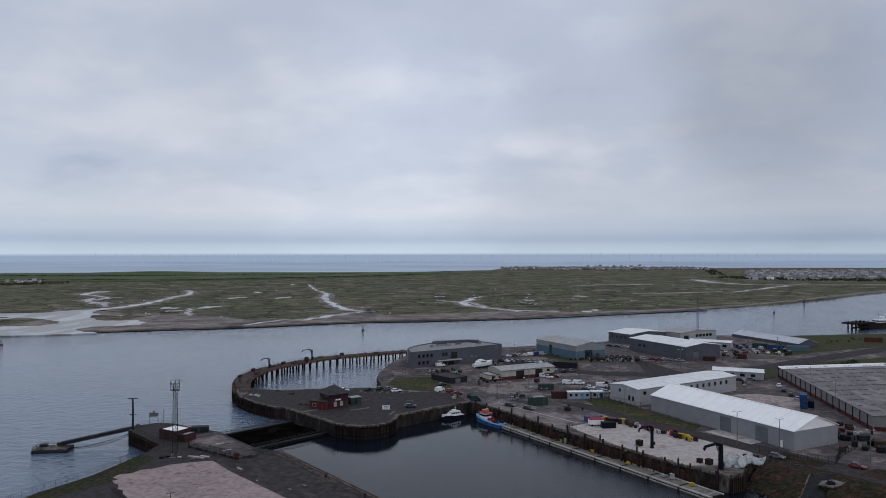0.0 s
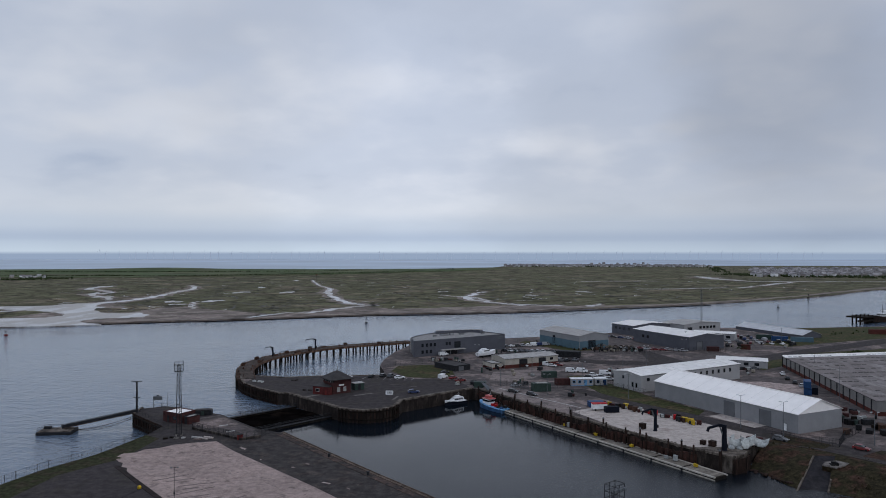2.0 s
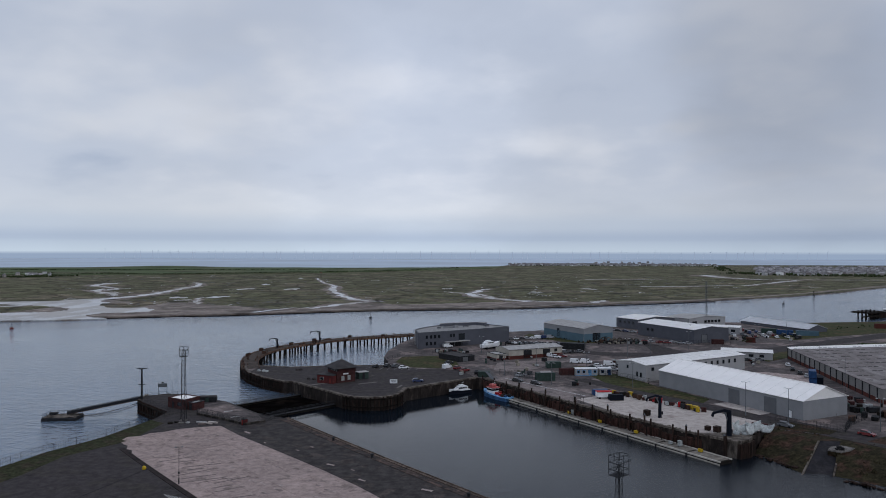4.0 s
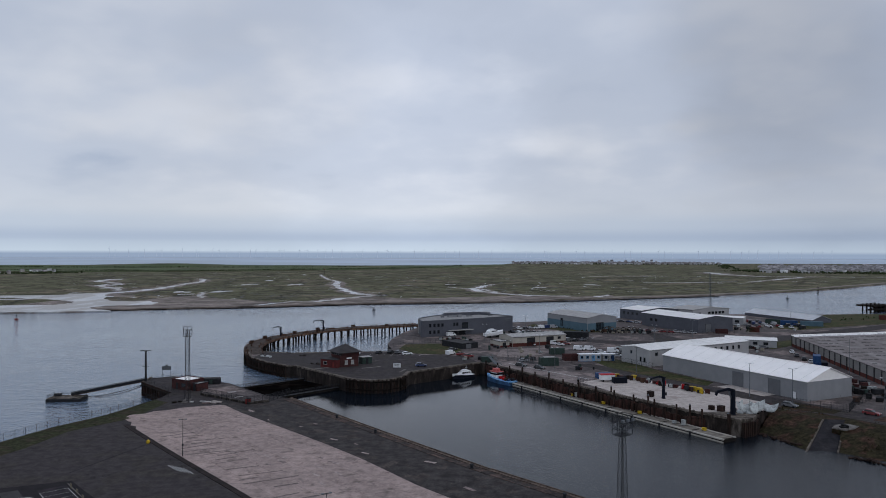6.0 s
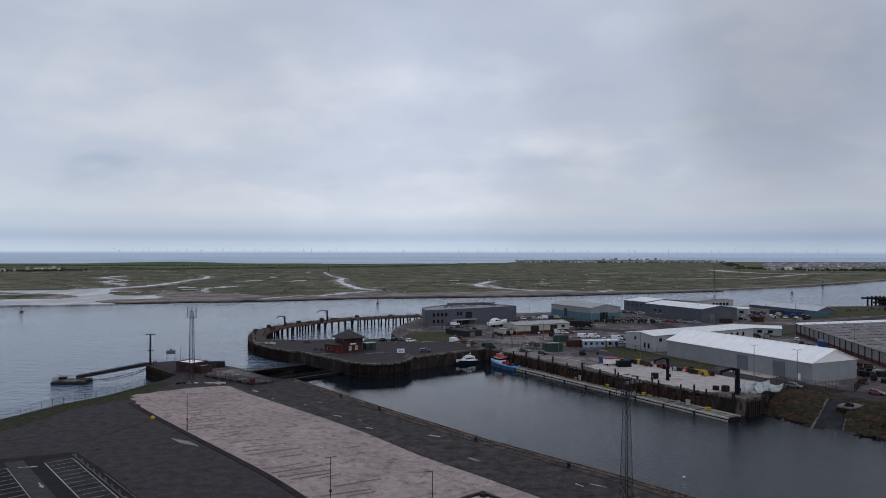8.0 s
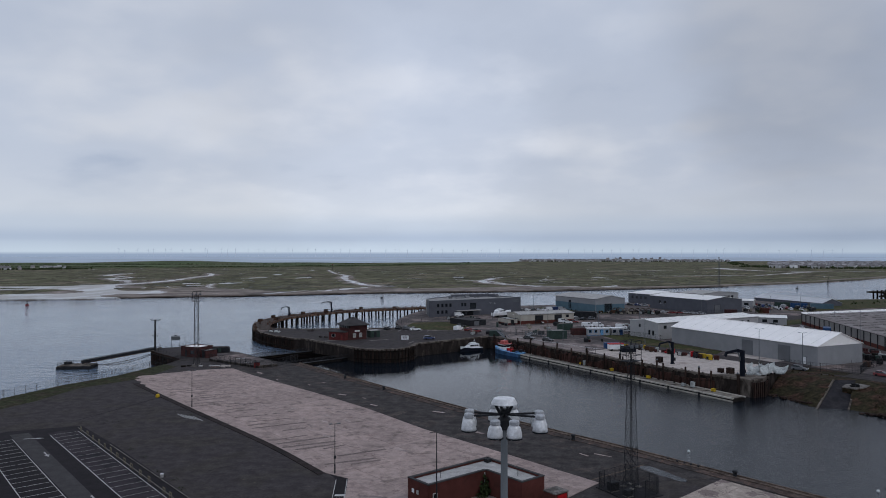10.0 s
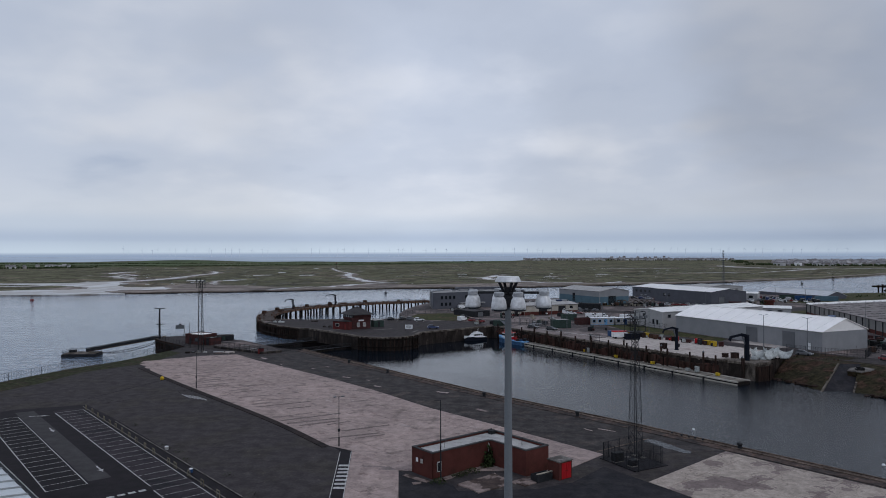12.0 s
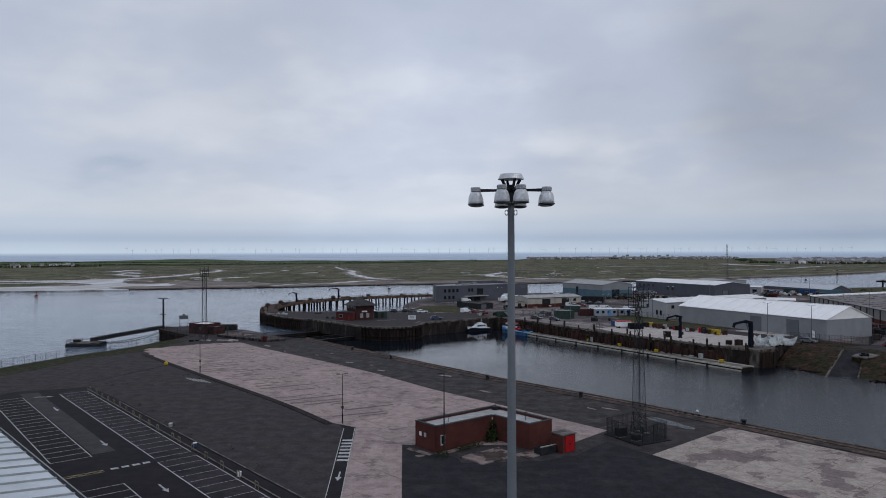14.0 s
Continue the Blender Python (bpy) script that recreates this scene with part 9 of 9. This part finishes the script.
# low grassy rise behind the pasture
bm = bmesh.new()
rows = []
for i in range(61):
    x = -1700 + 1600 * i / 60
    crest = 5.5 * math.exp(-((x + 960) / 190) ** 2) + 2.4 + 1.6 * noise.noise(Vector((x * 0.006, 3.0, 0)))
    y = 2020 + 0.13 * (x + 1000)
    rows.append([bm.verts.new((x, y + dy, -2.55 + crest * h)) for dy, h in ((-150, 0), (-70, 0.6), (0, 1), (60, 0.7), (130, 0))])
for a, b in zip(rows, rows[1:]):
    for k in range(4):
        bm.faces.new((a[k], b[k], b[k + 1], a[k + 1]))
tagged(part("grass_rise", bm, M["field"], smooth=True), "low green rise behind the pasture", "ground", kind="structure")


# ---------------------------------------------------------------- pieces: slabs and coping stones
def clip(poly, cell):
    """The part of poly inside the convex cell (counter-clockwise)."""
    out = poly
    for (ax, ay), (bx, by) in zip(cell, cell[1:] + cell[:1]):
        src, out = out, []
        for k in range(len(src)):
            p, q = src[k - 1], src[k]
            dp = (bx - ax) * (p[1] - ay) - (by - ay) * (p[0] - ax)
            dq = (bx - ax) * (q[1] - ay) - (by - ay) * (q[0] - ax)
            if (dp >= 0) != (dq >= 0):
                u = dp / (dp - dq)
                out.append((p[0] + (q[0] - p[0]) * u, p[1] + (q[1] - p[1]) * u))
            if dq >= 0:
                out.append(q)
        if not out:
            return []
    return out


def slabs(parent, poly, origin, lx, ly, nx, ny, mat, top, seed):
    rnd = random.Random(seed)
    for i in range(nx):
        for j in range(ny):
            o = Vector(origin) + PARK_U * lx * i + N_ * ly * j
            g = 0.035
            cell = [o + PARK_U * g + N_ * g, o + PARK_U * (lx - g) + N_ * g, o + PARK_U * (lx - g) + N_ * (ly - g), o + PARK_U * g + N_ * (ly - g)]
            p = clip(poly, [tuple(c) for c in cell])
            if len(p) < 3:
                continue
            keep = []
            for q in p:
                if not keep or (Vector(q) - Vector(keep[-1])).length > 0.05:
                    keep.append(q)
            if len(keep) > 2 and (Vector(keep[0]) - Vector(keep[-1])).length < 0.05:
                keep.pop()
            if len(keep) < 3:
                continue
            bm = bmesh.new()
            prism(bm, keep, 0, top + rnd.uniform(-0.008, 0.008))
            part("slab", bm, mat, parent)


SLAB = material("cast_concrete_slab", (0.300, 0.234, 0.214, 1), 0.9, 0.2, 0.6, 4.5, (0.18, 0.142, 0.13, 1), (0.55, 0.66), 0.28, per_object=0.09, bump=0.3)
blotched(SLAB, 0.45, 0.61, 0.625, (0.70, 0.66, 0.66, 1))
blotched(SLAB, 1.3, 0.63, 0.65, (1.28, 1.28, 1.28, 1))
blotched(SLAB, 2.6, 0.64, 0.66, (0.68, 0.66, 0.66, 1), 4)
blotched(SLAB, 0.09, 0.50, 0.62, (1.16, 1.15, 1.14, 1), 5)
cracked(SLAB, 0.16, 0.009, (0.70, 0.67, 0.67, 1), 5.0)
k = APRON.index((-9, 60))
slabs(apron, APRON[:k] + APRON[k + 2:], (-110, 178), 7.5, 6.2, 22, 8, SLAB, 0.055, 1)
slabs(apron, [(-14.1, 94.3), (-22.3, 103.0), (-15.2, 60), (-9, 60)], (-60, 84), 7.5, 6.2, 14, 6, SLAB, 0.057, 5)
coping = thing("quay_coping", at(0, 0), "rust-stained coping stones along the quay edge", "coping", kind="structure")
bm = boxes((0.01, 1.58, -0.15, 0.75, -0.35, 0.22), bevel=0.03)
stone_mesh = None
for x, y, a in spaced(QUAY[:-1] + [(75, 67)], 1.6):
    m = at(x, y, random.uniform(-0.015, 0.02), a + 180) @ pose(-1.6, 0, 0)
    if stone_mesh is None:
        o = part("coping_stone", bm, M["kerb"], coping)
        o.matrix_basis = m
        stone_mesh = o.data
    else:
        again("coping_stone", stone_mesh, coping, m)

# rusty broken margin of the tarmac behind the coping
bm = bmesh.new()
inner = [(x - 1.15, y - 1.15) for x, y in QUAY[:-1] + [(75, 67)]]
ribbon(bm, wind(inner, 5), 1.8, 1.8, 0.09, 0.05)
tagged(part("quay_margin", bm, M["quay_margin"]), "rusty brown broken margin along the quay coping", "pavement", kind="structure")

# worn stripes, pale patches and quay furniture
wear = thing("surface_marks", at(0, 0), "dark tyre stripes and pale repair patches on the apron", "marks", kind="structure")
rnd = random.Random(12)
edge_pts = spaced([(-81, 162.5), (-63.5, 144.6), (-39.8, 121), (-27, 106)], 2.6)
for k, (x, y, a) in enumerate(edge_pts):
    if rnd.random() < 0.75:
        p = Vector((x, y)) + N_ * rnd.uniform(0.3, 6)
        h = radians(rnd.uniform(24, 42))
        line_strip("tyre_stripe", p, p + Vector((math.cos(h), math.sin(h))) * rnd.uniform(3, 11), rnd.uniform(0.3, 0.7), "stain", wear, 0.068 + 0.0004 * k)
for k in range(46):
    u = rnd.random()
    base = Vector((-72, 188)).lerp(Vector((10, 108)), u)
    p = base + N_ * (rnd.uniform(-18, -1) if k < 34 else rnd.uniform(4, 12))
    h = radians(rnd.uniform(-60, -25))
    line_strip("repair_patch", p, p + Vector((math.cos(h), math.sin(h))) * rnd.uniform(0.8, 3.2), rnd.uniform(0.3, 0.8), "apron_pink", wear, 0.075 + 0.0005 * k)
pad_poly = [(18.3, 92.2), (32.3, 107.2), (37.5, 101.5), (47, 91.5), (75, 62), (60, 45), (38, 66)]
pad = thing("pad_slabs", at(0, 0), "cast concrete slabs with worn pinkish patches", "pavement", kind="structure")
PAD = material("patched_pad_slab", (0.345, 0.292, 0.252, 1), 0.9, 0.22, 0.8, 4, (0.185, 0.146, 0.136, 1), (0.53, 0.545), 0.2, per_object=0.07, bump=0.3)
blotched(PAD, 1.6, 0.62, 0.64, (0.72, 0.69, 0.68, 1))
cracked(PAD, 0.2, 0.010, (0.6, 0.57, 0.56, 1), 4.0)
slabs(pad, pad_poly, (10, 98.6), 6.6, 10.4, 14, 5, PAD, 0.06, 2)
bm = bmesh.new()
ribbon(bm, wind([(22.0, 112.9), (23.4, 110.8), (25.2, 108.2), (27.0, 105.8)], 4), [0.6] + [2.2] * 7 + [1.6] * 4 + [0.4], None, 0.03, 0.02)
tagged(part("puddle", bm, M["dock_water"]), "shallow pale puddle on the quay strip", "puddle", kind="structure")
bm = bmesh.new()
ribbon(bm, [(4, 96.5), (14, 106), (22.5, 113.6)], 0.25, 0.25, 0.05, 0.05)
tagged(part("rail_line", bm, M["kerb"]), "rusty rail line across the quay strip", "rail", kind="structure")
for k, (x, y) in enumerate(((27.4, 117.0), (28.6, 115.8), (29.5, 114.9), (30.3, 114.2), (31.2, 113.3), (35.4, 109.2), (-3.4, 144.2), (13.6, 128.3), (-40, 184.4), (-27.4, 170.2), (48.8, 93.2))):
    ob = thing("bollard", at(x - 0.7, y - 0.7, 0.02, 20 * k), "small dark iron bollard near the quay edge", "bollard", "quay bollards")
    bm = bmesh.new()
    r = 0.42 if k >= 5 else 0.2
    lathe(bm, [(r, 0), (r * 0.75, r * 0.6), (r * 0.7, r * 1.5), (r * 1.1, r * 1.9), (r * 0.9, r * 2.3)], 10)
    part("post", bm, M["steel_dark"], ob)
    bm = bmesh.new()
    lathe(bm, [(r * 1.3, 0), (r * 1.3, 0.05)], 10)
    part("base", bm, M["rust"], ob)
for x, y in ((59.5, 117.5), (35.6, 138.0)):
    ob = thing("mooring_buoy", at(x, y, WATER), "white mooring buoy floating in the dock", "buoy", "dock buoys")
    bm = bmesh.new()
    lathe(bm, [(0.12, -0.3), (0.26, 0.0), (0.26, 0.2), (0.12, 0.38)], 12)
    part("float", bm, M["white"], ob)
    bm = bmesh.new()
    lathe(bm, [(0.05, 0.38), (0.05, 0.55)], 8)
    part("eye", bm, M["steel_dark"], ob)
# painted bays and pale patches on the pier
pm = thing("pier_markings", at(0, 0), "faded white bay lines and pale patches on the pier", "marks", kind="structure")
for k in range(8):
    a = Vector((-52 + 3.0 * k, 296.5 - 0.2 * k))
    line_strip("bay_line", a, a + Vector((0.8, 4.6)), 0.12, "line_white", pm, 0.03)
for k, (x, y, a, ln, w) in enumerate(((-66, 259.4, 45, 9, 1.6), (-49, 262.5, 38, 8, 1.2), (-33.5, 256, 80, 6, 0.9), (-22, 266, 44, 9, 1.2), (-38, 285, 20, 3, 0.5), (-30, 281, 10, 3, 0.5), (-47, 281, 30, 2, 0.4), (-62, 283, -10, 4, 0.6))):
    d = Vector((math.cos(radians(a)), math.sin(radians(a)))) * ln
    line_strip("pale_patch", Vector((x, y)), Vector((x, y)) + d, w, "concrete", pm, 0.034 + 0.001 * k)
# a low timber baulk along the quay edge
baulk = thing("edge_baulk", at(0, 0), "low weathered timber baulk along the quay edge", "kerb", kind="structure")
length = None
for x, y, a in spaced(QUAY[:-1] + [(75, 67)], 4.0):
    m = at(x, y, 0, a + 180) @ pose(-4.0, -0.1, 0)
    if length is None:
        o = part("baulk", boxes((0.05, 3.95, -0.12, 0.10, 0.20, 0.40), bevel=0.03), M["kerb"], baulk)
        o.matrix_basis = m
        length = o.data
    else:
        again("baulk", length, baulk, m)
